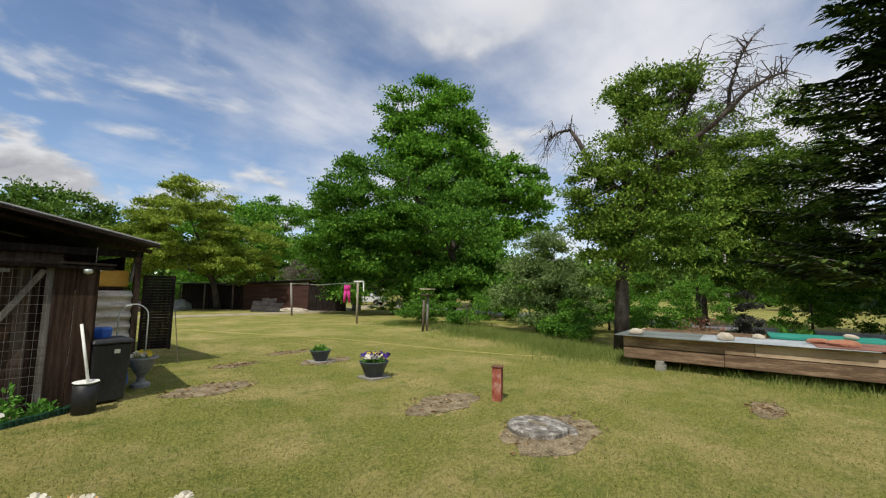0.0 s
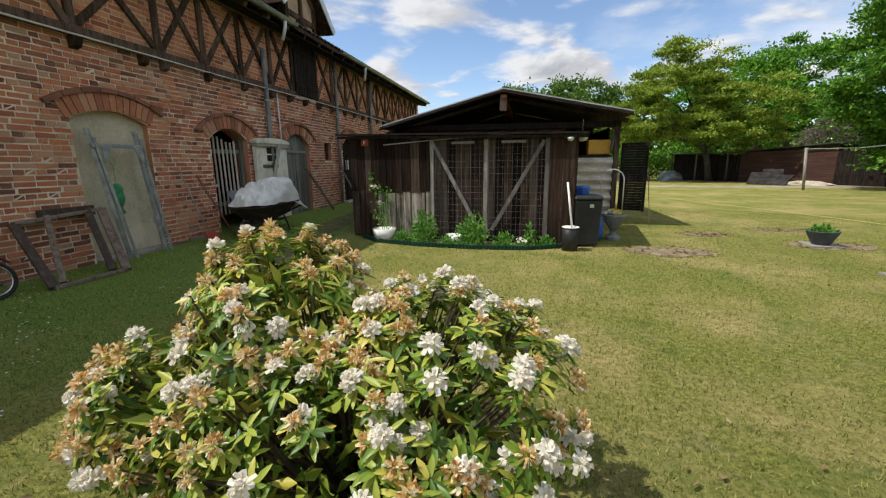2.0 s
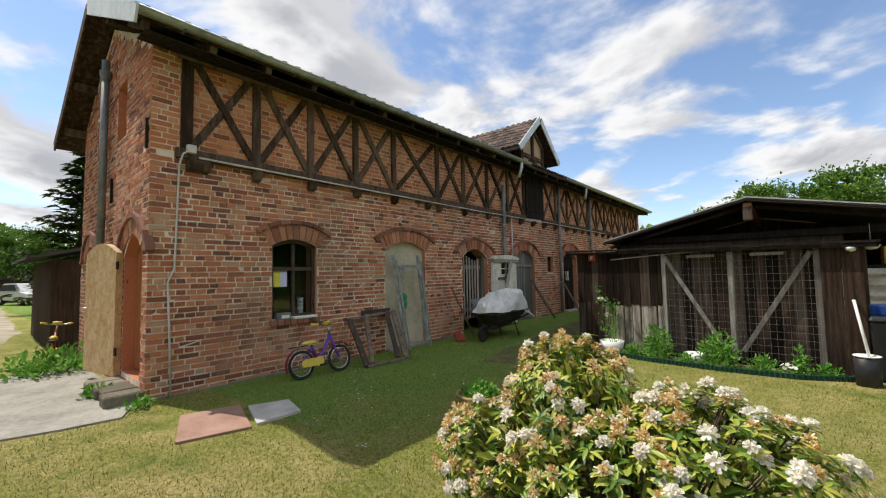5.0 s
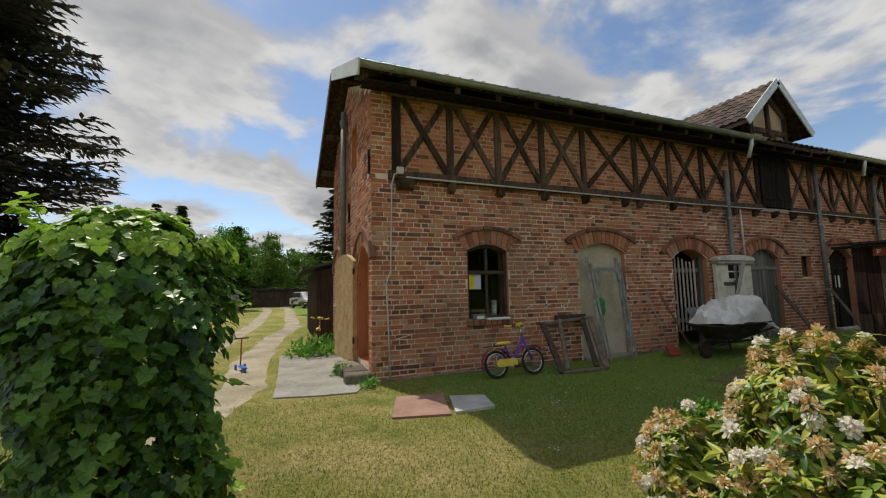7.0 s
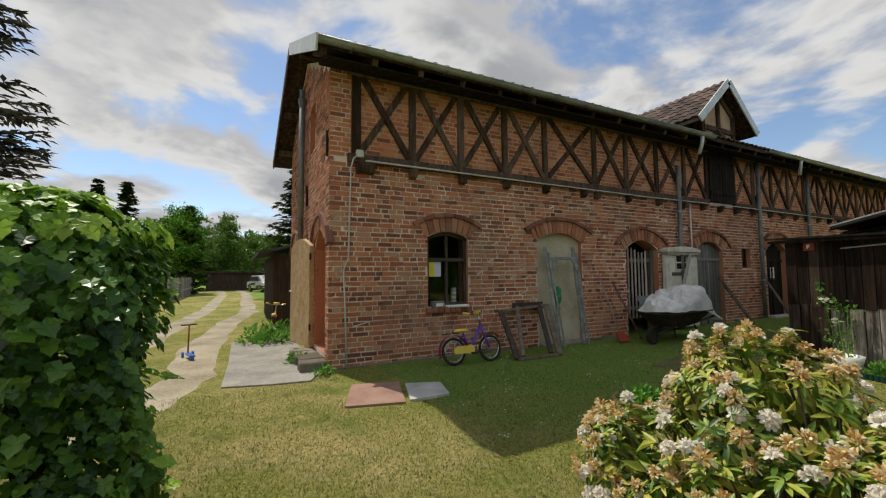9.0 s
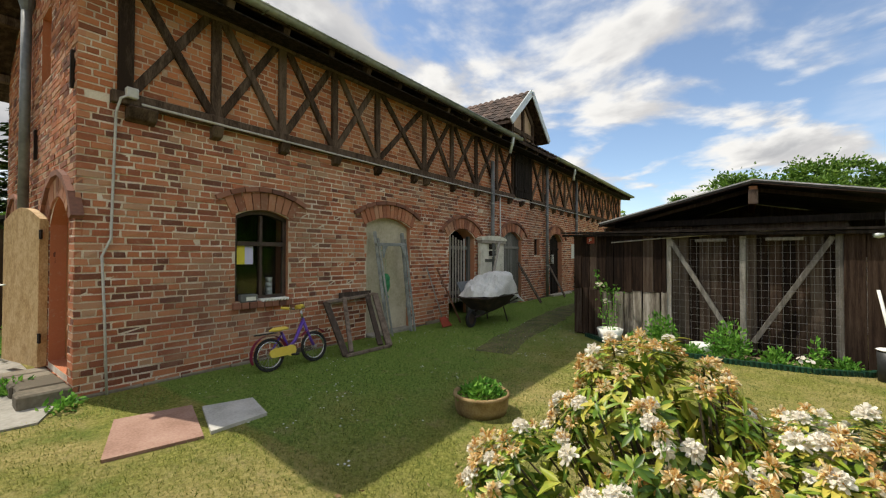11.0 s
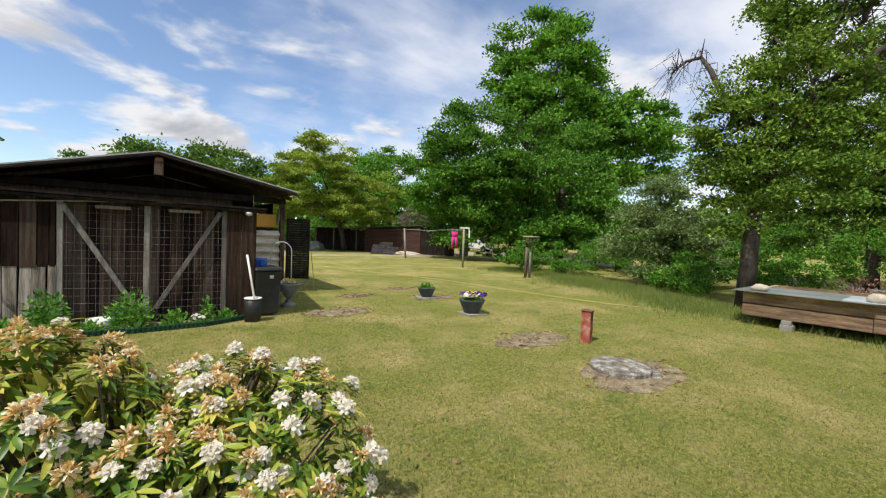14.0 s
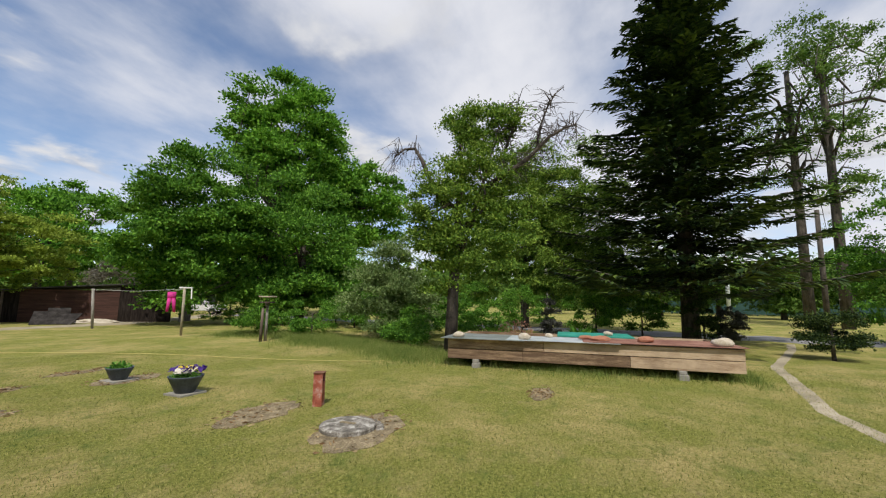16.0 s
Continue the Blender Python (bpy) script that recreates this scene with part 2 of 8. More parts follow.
M_WHITE_METAL = material("pale_sheet_metal", [(0.5, 0.54, 0.53), (0.62, 0.66, 0.65), (0.72, 0.75, 0.74)], 0.6, 0.45, 0.08, metal=0.3)
M_CONDUIT = material("grey_conduit", [(0.44, 0.43, 0.41), (0.60, 0.59, 0.56)], 0.3, 0.6, 0.05)
M_FELT = material("roofing_felt", [(0.03, 0.03, 0.027), (0.06, 0.06, 0.054), (0.11, 0.11, 0.10)], 0.4, 0.95, 0.3, fine=20, spec=0.1)
M_PLASTER = material("beige_plaster", [(0.40, 0.36, 0.25), (0.52, 0.47, 0.345), (0.62, 0.57, 0.44)], 0.5, 0.95, 0.2, fine=12)
M_OSB = material("chipboard", [(0.40, 0.24, 0.10), (0.56, 0.37, 0.18), (0.68, 0.50, 0.28)], 0.09, 0.7, 0.15, stretch=(1, 1, 0.6), fine=5, fine_mix=0.5)
M_ORANGE_WOOD = material("stained_door", [(0.24, 0.085, 0.022), (0.33, 0.13, 0.04), (0.40, 0.17, 0.055)], 0.3, 0.55, 0.15, stretch=(5, 5, 0.4))
M_CONCRETE = material("concrete", [(0.20, 0.19, 0.165), (0.29, 0.275, 0.235), (0.37, 0.35, 0.305)], 0.7, 0.95, 0.3, fine=14)
M_BARK = material("bark", [(0.035, 0.03, 0.024), (0.075, 0.062, 0.05), (0.13, 0.11, 0.09)], 0.3, 0.95, 0.6, stretch=(2, 2, 0.6), bump_size=0.02)
M_GLASS = glass_material("window_glass")


# ---- geometry helpers ----
def mesh_of(name, verts, faces, mats, smooth=False):
    me = bpy.data.meshes.new(name)
    me.from_pydata([tuple(v) for v in verts], [], [tuple(f) for f in faces])
    for m in (mats if isinstance(mats, (list, tuple)) else [mats]):
        me.materials.append(m)
    if smooth:
        me.polygons.foreach_set("use_smooth", [True] * len(me.polygons))
    me.update()
    return me


def thing(name, at=(0, 0, 0), turn=0.0, label="", category="", group="", kind=""):
    ob = new(name)
    ob.matrix_world = pose(*at, 0, 0, turn)
    ob.empty_display_size = 0.1
    return tagged(ob, label, category, group, kind)


def child(name, me, parent, label="", m=None):
    ob = new(name, me)
    ob.parent = parent
    if m is not None:
        ob.matrix_basis = m
    return tagged(ob, label)


def part(name, bm, mat, parent=None, label="", smooth=False, bevel=0.0):
    if bevel:
        bmesh.ops.bevel(bm, geom=bm.edges[:], offset=bevel, segments=1, affect="EDGES")
    bmesh.ops.recalc_face_normals(bm, faces=bm.faces[:])
    me = bpy.data.meshes.new(name)
    bm.to_mesh(me)
    bm.free()
    for m in (mat if isinstance(mat, (list, tuple)) else [mat]):
        me.materials.append(m)
    if smooth:
        me.polygons.foreach_set("use_smooth", [True] * len(me.polygons))
    ob = new(name, me)
    if parent is not None:
        ob.parent = parent
    return tagged(ob, label)


def box(bm, x0, x1, y0, y1, z0, z1, m=None):
    v = [bm.verts.new((m @ Vector(p)) if m else p) for p in
         ((x0, y0, z0), (x1, y0, z0), (x1, y1, z0), (x0, y1, z0), (x0, y0, z1), (x1, y0, z1), (x1, y1, z1), (x0, y1, z1))]
    for f in ((0, 3, 2, 1), (4, 5, 6, 7), (0, 1, 5, 4), (1, 2, 6, 5), (2, 3, 7, 6), (3, 0, 4, 7)):
        bm.faces.new([v[i] for i in f])
    return bm


def beam(bm, a, b, w, h, up=(0, 0, 1)):
    """A square-cut beam from a to b, w across and h deep."""
    a, b = Vector(a), Vector(b)
    d = (b - a).normalized()
    s = d.cross(Vector(up))
    s = s.normalized() if s.length > 1e-4 else Vector((1, 0, 0))
    t = s.cross(d)
    m = Matrix((s, t, d)).transposed().to_4x4()
    m.translation = a
    return box(bm, -w / 2, w / 2, -h / 2, h / 2, 0, (b - a).length, m)


def tube(bm, pts, radii, n=8, cap=True):
    pts = [Vector(p) for p in pts]
    rings, side = [], None
    for i, p in enumerate(pts):
        d = (pts[min(i + 1, len(pts) - 1)] - pts[max(i - 1, 0)]).normalized()
        if side is None:
            side = d.cross(Vector((0, 0, 1)) if abs(d.z) < 0.9 else Vector((1, 0, 0))).normalized()
        side = (side - d * side.dot(d)).normalized()
        t = d.cross(side)
        r = radii[i] if isinstance(radii, (list, tuple)) else radii
        rings.append([bm.verts.new(p + (side * math.cos(2 * math.pi * k / n) + t * math.sin(2 * math.pi * k / n)) * r) for k in range(n)])
    for a, b in zip(rings, rings[1:]):
        for k in range(n):
            bm.faces.new((a[k], a[(k + 1) % n], b[(k + 1) % n], b[k]))
    if cap:
        bm.faces.new(rings[0][::-1])
        bm.faces.new(rings[-1])
    return bm


def lathe(bm, profile, n=20, m=None):
    """A body of turning from (radius, height) pairs, closed on the axis where a radius is 0."""
    rings = []
    for r, z in profile:
        ps = [Vector((0, 0, z))] if r == 0 else [Vector((r * math.cos(2 * math.pi * k / n), r * math.sin(2 * math.pi * k / n), z)) for k in range(n)]
        rings.append([bm.verts.new(m @ p if m else p) for p in ps])
    for a, b in zip(rings, rings[1:]):
        for k in range(n):
            j = (k + 1) % n
            q = [a[k % len(a)], a[j % len(a)], b[j % len(b)], b[k % len(b)]]
            q = list(dict.fromkeys(q))
            if len(q) > 2:
                bm.faces.new(q)
    return bm


BX = np.array([(0, 0, 0), (1, 0, 0), (1, 1, 0), (0, 1, 0), (0, 0, 1), (1, 0, 1), (1, 1, 1), (0, 1, 1)], float)
BF = np.array([(0, 3, 2, 1), (4, 5, 6, 7), (0, 1, 5, 4), (1, 2, 6, 5), (2, 3, 7, 6), (3, 0, 4, 7)])


def boxes_mesh(name, boxes, mats, worn=0.0, seed=3):
    """One mesh of many blocks, each (x0, x1, y0, y1, z0, z1), their corners knocked about by worn."""
    b = np.array(boxes, float)
    v = b[:, None, (0, 2, 4)] + BX[None] * (b[:, None, (1, 3, 5)] - b[:, None, (0, 2, 4)])
    if worn:
        v += np.random.default_rng(seed).uniform(-worn, worn, v.shape)
    f = BF[None] + 8 * np.arange(len(b))[:, None, None]
    return mesh_of(name, v.reshape(-1, 3).tolist(), f.reshape(-1, 4).tolist(), mats)


# ---- ground ----
def ground_height(x, y):
    """The lawn is level but for a gentle rise along the barn."""
    s = min(1.0, max(0.0, (y - 5.0) / 8.0)) * min(1.0, max(0.0, (3.2 - x) / 2.0))
    return 0.08 * s * s * (3 - 2 * s)


def ground_material():
    m = bpy.data.materials.new("lawn")
    m.use_nodes = True
    n, l = m.node_tree.nodes, m.node_tree.links
    b = n["Principled BSDF"]
    co = n.new("ShaderNodeTexCoord")

    def noise_of(scale, detail=5, rough=0.6):
        t = n.new("ShaderNodeTexNoise")
        t.inputs["Scale"].default_value, t.inputs["Detail"].default_value, t.inputs["Roughness"].default_value = scale, detail, rough
        l.new(co.outputs["Object"], t.inputs["Vector"])
        return t.outputs["Fac"]

    def ramp_of(src, stops):
        r = n.new("ShaderNodeValToRGB")
        r.color_ramp.elements[0].position, r.color_ramp.elements[0].color = stops[0][0], (*stops[0][1], 1)
        r.color_ramp.elements[1].position, r.color_ramp.elements[1].color = stops[-1][0], (*stops[-1][1], 1)
        for p, c in stops[1:-1]:
            r.color_ramp.elements.new(p).color = (*c, 1)
        l.new(src, r.inputs[0])
        return r.outputs[0]

    def mixed(fac, a, bb):
        mx = n.new("ShaderNodeMix")
        mx.data_type = "RGBA"
        l.new(fac, mx.inputs[0])
        l.new(a, mx.inputs[6])
        l.new(bb, mx.inputs[7])
        return mx.outputs[2]

    green = ramp_of(noise_of(26, 8, 0.8), [(0.34, (0.045, 0.06, 0.015)), (0.5, (0.225, 0.235, 0.05)), (0.66, (0.43, 0.40, 0.13))])
    dry = ramp_of(noise_of(22, 8, 0.8), [(0.34, (0.13, 0.10, 0.04)), (0.5, (0.43, 0.35, 0.135)), (0.66, (0.62, 0.51, 0.25))])
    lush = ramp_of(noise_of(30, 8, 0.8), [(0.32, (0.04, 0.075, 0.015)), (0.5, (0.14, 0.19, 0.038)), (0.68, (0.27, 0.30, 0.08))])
    f1 = ramp_of(noise_of(0.5, 9, 0.72), [(0.45, (0, 0, 0)), (0.62, (0.9, 0.9, 0.9))])
    f2 = ramp_of(noise_of(1.3, 8, 0.72), [(0.52, (0, 0, 0)), (0.66, (0.8, 0.8, 0.8))])
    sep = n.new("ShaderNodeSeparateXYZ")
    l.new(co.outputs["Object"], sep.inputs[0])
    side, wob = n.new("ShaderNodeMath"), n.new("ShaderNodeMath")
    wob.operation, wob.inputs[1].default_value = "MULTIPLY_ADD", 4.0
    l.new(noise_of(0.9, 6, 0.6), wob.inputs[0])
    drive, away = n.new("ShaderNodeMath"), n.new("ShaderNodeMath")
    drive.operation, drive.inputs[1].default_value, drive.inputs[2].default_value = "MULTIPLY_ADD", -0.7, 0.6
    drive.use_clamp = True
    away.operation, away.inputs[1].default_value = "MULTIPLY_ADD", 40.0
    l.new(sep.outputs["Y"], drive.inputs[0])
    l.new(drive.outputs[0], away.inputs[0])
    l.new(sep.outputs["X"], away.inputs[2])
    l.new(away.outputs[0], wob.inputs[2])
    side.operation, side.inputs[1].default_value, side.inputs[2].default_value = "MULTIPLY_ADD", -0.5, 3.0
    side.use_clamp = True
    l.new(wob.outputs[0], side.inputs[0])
    # greener, lifted grass tone put where the barn's shade falls, fading by the drive
    shade_green = ramp_of(noise_of(26, 8, 0.8), [(0.32, (0.06, 0.10, 0.02)), (0.5, (0.17, 0.265, 0.052)), (0.68, (0.32, 0.40, 0.10))])
    lawn = mixed(side.outputs[0], mixed(f2, mixed(f1, green, dry), lush), shade_green)
    straw = ramp_of(noise_of(18, 6, 0.7), [(0.4, (0.20, 0.15, 0.07)), (0.6, (0.52, 0.43, 0.22))])
    thatch = ramp_of(noise_of(3.4, 9, 0.74), [(0.55, (0, 0, 0)), (0.70, (0.7, 0.7, 0.7))])
    deep_green = ramp_of(noise_of(24, 6, 0.7), [(0.35, (0.035, 0.055, 0.012)), (0.65, (0.15, 0.18, 0.04))])
    tufts = ramp_of(noise_of(5.2, 8, 0.72), [(0.56, (0, 0, 0)), (0.70, (0.7, 0.7, 0.7))])
    lawn = mixed(tufts, mixed(thatch, lawn, straw), deep_green)
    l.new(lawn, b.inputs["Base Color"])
    b.inputs["Roughness"].default_value, b.inputs["Specular IOR Level"].default_value = 0.95, 0.1
    bp = n.new("ShaderNodeBump")
    bp.inputs["Strength"].default_value, bp.inputs["Distance"].default_value = 0.9, 0.03
    l.new(noise_of(60, 5, 0.8), bp.inputs["Height"])
    l.new(bp.outputs[0], b.inputs["Normal"])
    return m


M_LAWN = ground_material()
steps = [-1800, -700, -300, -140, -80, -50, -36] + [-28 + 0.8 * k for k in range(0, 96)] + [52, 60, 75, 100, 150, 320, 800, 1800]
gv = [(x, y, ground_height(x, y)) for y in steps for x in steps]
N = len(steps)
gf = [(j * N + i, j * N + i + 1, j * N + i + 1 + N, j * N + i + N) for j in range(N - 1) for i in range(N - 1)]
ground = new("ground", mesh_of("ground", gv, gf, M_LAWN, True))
tagged(ground, "mown lawn with dry yellow patches", "lawn", kind="structure")

# ---- barn ----
BARN_L, BARN_D, WALL_TOP, SILL = 23.6, 5.0, 4.88, 3.31
# openings of the front: y0, y1, foot, spring, crown
OPEN = [(1.71, 2.54, 0.90, 2.13, 2.24), (4.18, 5.42, -0.08, 2.15, 2.32), (6.84, 8.00, 0.0, 2.02, 2.25),
        (9.55, 10.80, 0.05, 2.05, 2.30), (11.75, 12.22, 1.57, 2.15, 2.15), (13.1, 14.35, 0.05, 2.10, 2.40)]
HATCH = (10.22, 11.40, 3.40, 4.80, 4.80)
# openings of the gable, along -x
GABLE_OPEN = [(0.26, 1.28, 0.22, 1.95, 2.26), (3.5, 4.4, 0.22, 1.95, 2.26), (1.40, 2.02, 3.90, 4.85, 4.85), (3.1, 3.7, 3.90, 4.7, 4.7)]


def arch_z(o, y):
    """The height of an opening's head over y."""
    y0, y1, _, spring, crown = o
    u = (y - (y0 + y1) / 2) / ((y1 - y0) / 2)
    return spring + (crown - spring) * max(0.0, 1 - u * u)


def wall_mesh(name, length, z0, top, openings, place, depth, mats):
    """A wall with real openings: place(along, z, inwards) gives the point. top(along) is its upper edge."""
    bm = bmesh.new()

    def face(ps, d=0.0):
        bm.faces.new([bm.verts.new(place(a, z, d)) for a, z in ps])
    cuts = sorted({0.0, length, *[o[0] for o in openings], *[o[1] for o in openings], *([length / 2] if top(length / 2) > top(0) + 0.1 else [])})
    for a, b in zip(cuts, cuts[1:]):
        mid = (a + b) / 2
        here = sorted([o for o in openings if o[0] < mid < o[1]], key=lambda o: o[2])
        low = [(a, z0), (b, z0)]
        for o in here:
            face([low[0], *low[1:], (b, o[2]), (a, o[2])] if len(low) == 2 else [*low, (b, o[2]), (a, o[2])])
            k = 10
            low = [(a + (b - a) * i / k, arch_z(o, a + (b - a) * i / k)) for i in range(k + 1)]
        face([*low, (b, top(b)), (a, top(a))])
    for o in openings:
        k = 12
        arc = [(o[0] + (o[1] - o[0]) * i / k, arch_z(o, o[0] + (o[1] - o[0]) * i / k)) for i in range(k + 1)]
        loop = [(o[0], o[2]), *arc, (o[1], o[2])]
        for p, q in zip(loop, loop[1:] + loop[:1]):
            bm.faces.new([bm.verts.new(place(*p, 0)), bm.verts.new(place(*p, depth)), bm.verts.new(place(*q, depth)), bm.verts.new(place(*q, 0))]).material_index = 1
    bmesh.ops.remove_doubles(bm, verts=bm.verts[:], dist=0.0005)
    return part(name, bm, mats)


def brick_rows(length, z0, z1, openings, top, course=0.081, stretcher=0.244, header=0.114, joint=0.019):
    """Bricks of a cross-bonded wall as (along0, along1, z0, z1), cut at the openings."""
    out, rows = [], int((z1 - z0) / course)
    for r in range(rows):
        za, zb = z0 + r * course, z0 + (r + 1) * course - joint
        cut = sorted((o[0], o[1]) if zb < o[3] else (o[0] + 0.0, o[1] - 0.0) for o in openings if zb > o[2] and za < o[4])
        free, at = [], 0.0
        for c0, c1 in cut:
            free.append((at, c0 - 0.004))
            at = c1 + 0.004
        free.append((at, length))
        unit = stretcher if r % 2 == 0 else header
        shift = (0.0, 0.065, 0.13, 0.065)[r % 4]
        k = -shift
        while k < length:
            a, b = k, k + (unit if random.random() > 0.12 else stretcher + header - unit) * random.uniform(0.94, 1.05)
            k = b + joint * random.uniform(0.7, 1.25)
            for f0, f1 in free:
                p, q = max(a, f0), min(b, f1)
                if q - p > 0.04 and zb < min(top(p), top(q)):
                    out.append((p, q, za, zb))
    return out


barn = thing("barn", (0, 0, 0), 0, "long red-brick barn with half-timbered upper storey", "barn", kind="structure")
level = lambda a: WALL_TOP
slope = lambda a: 4.95 + 0.46 * min(a, BARN_D - a)
front = wall_mesh("wall_front", BARN_L, -0.3, level, OPEN + [HATCH], lambda a, z, d: (-0.004 - d, a, z), 0.36, [M_MORTAR, M_BRICK])
gable = wall_mesh("wall_gable", BARN_D, -0.3, slope, GABLE_OPEN, lambda a, z, d: (-a, 0.004 + d, z), 0.36, [M_MORTAR, M_BRICK])
back = wall_mesh("wall_back", BARN_L, -0.3, level, [], lambda a, z, d: (-BARN_D, a, z), 0.3, [M_MORTAR, M_BRICK])
far = wall_mesh("wall_far_gable", BARN_D, -0.3, slope, [], lambda a, z, d: (-a, BARN_L, z), 0.3, [M_MORTAR, M_BRICK])
inner = part("partition_wall", box(bmesh.new(), -2.6, -2.5, 0.4, BARN_L - 0.05, -0.3, 4.9), M_DARK)
floor_in = part("barn_floor", box(bmesh.new(), -BARN_D + 0.05, -0.4, 0.4, BARN_L - 0.05, -0.3, -0.02), M_DARK)
loft = part("loft_floor", box(bmesh.new(), -BARN_D + 0.05, -0.4, 0.4, BARN_L - 0.05, 3.3, 3.4), M_DARK)
for o in (front, gable, back, far, inner, floor_in, loft):
    o.parent = barn

# upper infill is set off by its own mortar, a thin skin in the panels
skin = part("upper_infill", box(bmesh.new(), -0.02, -0.002, 0.33, 10.2, 3.4, WALL_TOP), M_MORTAR_UP, barn)
part("upper_infill", box(bmesh.new(), -0.02, -0.002, 11.42, BARN_L, 3.4, WALL_TOP), M_MORTAR_UP, barn)

# plinth of rubble
bm = bmesh.new()
y = 0.0
while y < BARN_L:
    w = random.uniform(0.3, 0.7)
    if not any(o[0] - w < y < o[1] for o in OPEN if o[2] < 0.5):
        g = ground_height(0.1, y)
        box(bm, -0.05, random.uniform(0.015, 0.045), y, y + w - 0.012, -0.25, g + random.uniform(0.0, 0.075))
    y += w
part("plinth", bm, M_PLINTH, barn, bevel=0.012)

# timber frame of the upper storey
POSTS = [0.42, 1.42, 2.40, 3.40, 4.43, 5.87, 6.92, 8.03, 9.15, 10.15, 11.47] + [12.5 + 1.05 * k for k in range(11)]
bays = list(zip(POSTS, POSTS[1:]))


def timber(a, b, w, d, x=0.0, name="timber_post"):
    bm = bmesh.new()
    beam(bm, (x, *a), (x, *b), w, d, up=(1, 0, 0))
    return part(name, bm, M_TIMBER, barn, bevel=0.008)


for p in POSTS:
    timber((p, 3.4), (p, 4.86), 0.125 if p > 0.5 else 0.15, 0.1, 0.0)
for a, b in bays:
    if 10 < a < 11:
        continue
    if b - a > 0.7:
        timber((a + 0.05, 3.46), (b - 0.1, 4.78), 0.105, 0.07, 0.002, "timber_brace")
        timber((a + 0.1, 4.78), (b - 0.05, 3.46), 0.105, 0.09, 0.008, "timber_brace")
timber((0.28, SILL + 0.07), (10.2, SILL + 0.07), 0.14, 0.16, 0.0, "sill_beam")
timber((11.42, SILL + 0.07), (BARN_L, SILL + 0.07), 0.14, 0.16, 0.0, "sill_beam")
timber((0.28, 4.82), (BARN_L, 4.82), 0.12, 0.14, 0.01, "wall_plate")
CORBELS = [0.57, 1.42, 2.42, 3.42, 4.42, 5.5, 5.92, 6.95, 8.05, 9.1, 9.9, 10.7, 11.5, 12.4] + [13.4 + 0.8 * k for k in range(12)]
for c in CORBELS:
    bm = bmesh.new()
    w = 0.135 if c > 0.6 else 0.3
    box(bm, -0.02, 0.15, c - w / 2, c + w / 2, 3.12, 3.295)
    for v in bm.verts:
        if v.co.z < 3.2 and v.co.x > 0.1:
            v.co.x, v.co.z = 0.09, 3.16
    part("corbel", bm, M_TIMBER, barn, bevel=0.012)

# roof: two slopes with rafters, gutter and pale verge caps
EAVE_X, EAVE_Z, RIDGE_X, RIDGE_Z, BACK_X, BACK_Z = 0.52, 4.96, -2.5, 6.38, -5.6, 4.6
TILT = (RIDGE_Z - EAVE_Z) / (EAVE_X - RIDGE_X)
roof_at = lambda x: EAVE_Z + (EAVE_X - x) * TILT if x > RIDGE_X else RIDGE_Z - (RIDGE_X - x) * (RIDGE_Z - BACK_Z) / (RIDGE_X - BACK_X)
bm = bmesh.new()
verge_y = lambda x: -0.29 - 0.02 * (EAVE_X - x)
v = [bm.verts.new((x, yy or verge_y(x), z)) for yy in (None, BARN_L + 0.4) for x, z in
     ((EAVE_X, EAVE_Z), (RIDGE_X, RIDGE_Z), (BACK_X, BACK_Z), (BACK_X, BACK_Z - 0.1), (RIDGE_X, RIDGE_Z - 0.1), (EAVE_X, EAVE_Z - 0.1))]
for i in range(6):
    bm.faces.new((v[i], v[(i + 1) % 6], v[6 + (i + 1) % 6], v[6 + i]))
bm.faces.new((v[0], v[1], v[4], v[5]))
bm.faces.new((v[1], v[2], v[3], v[4]))
bm.faces.new((v[6], v[7], v[10], v[11]))
bm.faces.new((v[7], v[8], v[9], v[10]))
part("roof", bm, M_TIMBER, barn, "dark boarded roof with wide eaves")


def tile_field(name, corner, across, down, nx, ny, parent):
    """Interlocking pantiles: each a bowed strip overlapping the one below."""
    corner, across, down = Vector(corner), Vector(across), Vector(down)
    up = across.cross(down).normalized()
    up = -up if up.z < 0 else up
    vs, fs = [], []
    prof = [(0.0, 0.0), (0.25, 0.035), (0.5, 0.045), (0.75, 0.02), (1.0, 0.0)]
    for j in range(ny):
        for i in range(nx):
            b = len(vs)
            jit = random.uniform(0, 0.008)
            for k, lift in ((0.0, 0.005), (1.12, 0.03)):
                for u, h in prof:
                    vs.append(corner + across * (i + u) + down * (j + k) + up * (h + lift + jit))
            for u, h in prof:
                vs.append(corner + across * (i + u) + down * (j + 1.12) + up * (h + 0.008))
            for q in range(4):
                fs.append((b + q, b + q + 1, b + q + 6, b + q + 5))
                fs.append((b + 5 + q, b + 6 + q, b + 11 + q, b + 10 + q))
    ob = child(name, mesh_of(name, vs, fs, M_TILE), parent)
    return tagged(ob, kind="stuff")


tile_field("roof_tiles", (RIDGE_X, -0.3, RIDGE_Z + 0.01), (0, 0.23, 0), Vector((EAVE_X - RIDGE_X, 0, EAVE_Z - RIDGE_Z)) / 10.2, 104, 10, barn)
for yy in np.arange(-0.2, BARN_L + 0.4, 0.8):
    bm = beam(bmesh.new(), (-0.2, yy, roof_at(-0.2) - 0.17), (0.47, yy, roof_at(0.47) - 0.17), 0.1, 0.12)
    part("rafter_tail", bm, M_TIMBER, barn, bevel=0.006)
for xx in (-1.0, -3.9, -5.0):
    bm = beam(bmesh.new(), (xx, -0.34, roof_at(xx) - 0.18), (xx, 0.1, roof_at(xx) - 0.18), 0.13, 0.14)
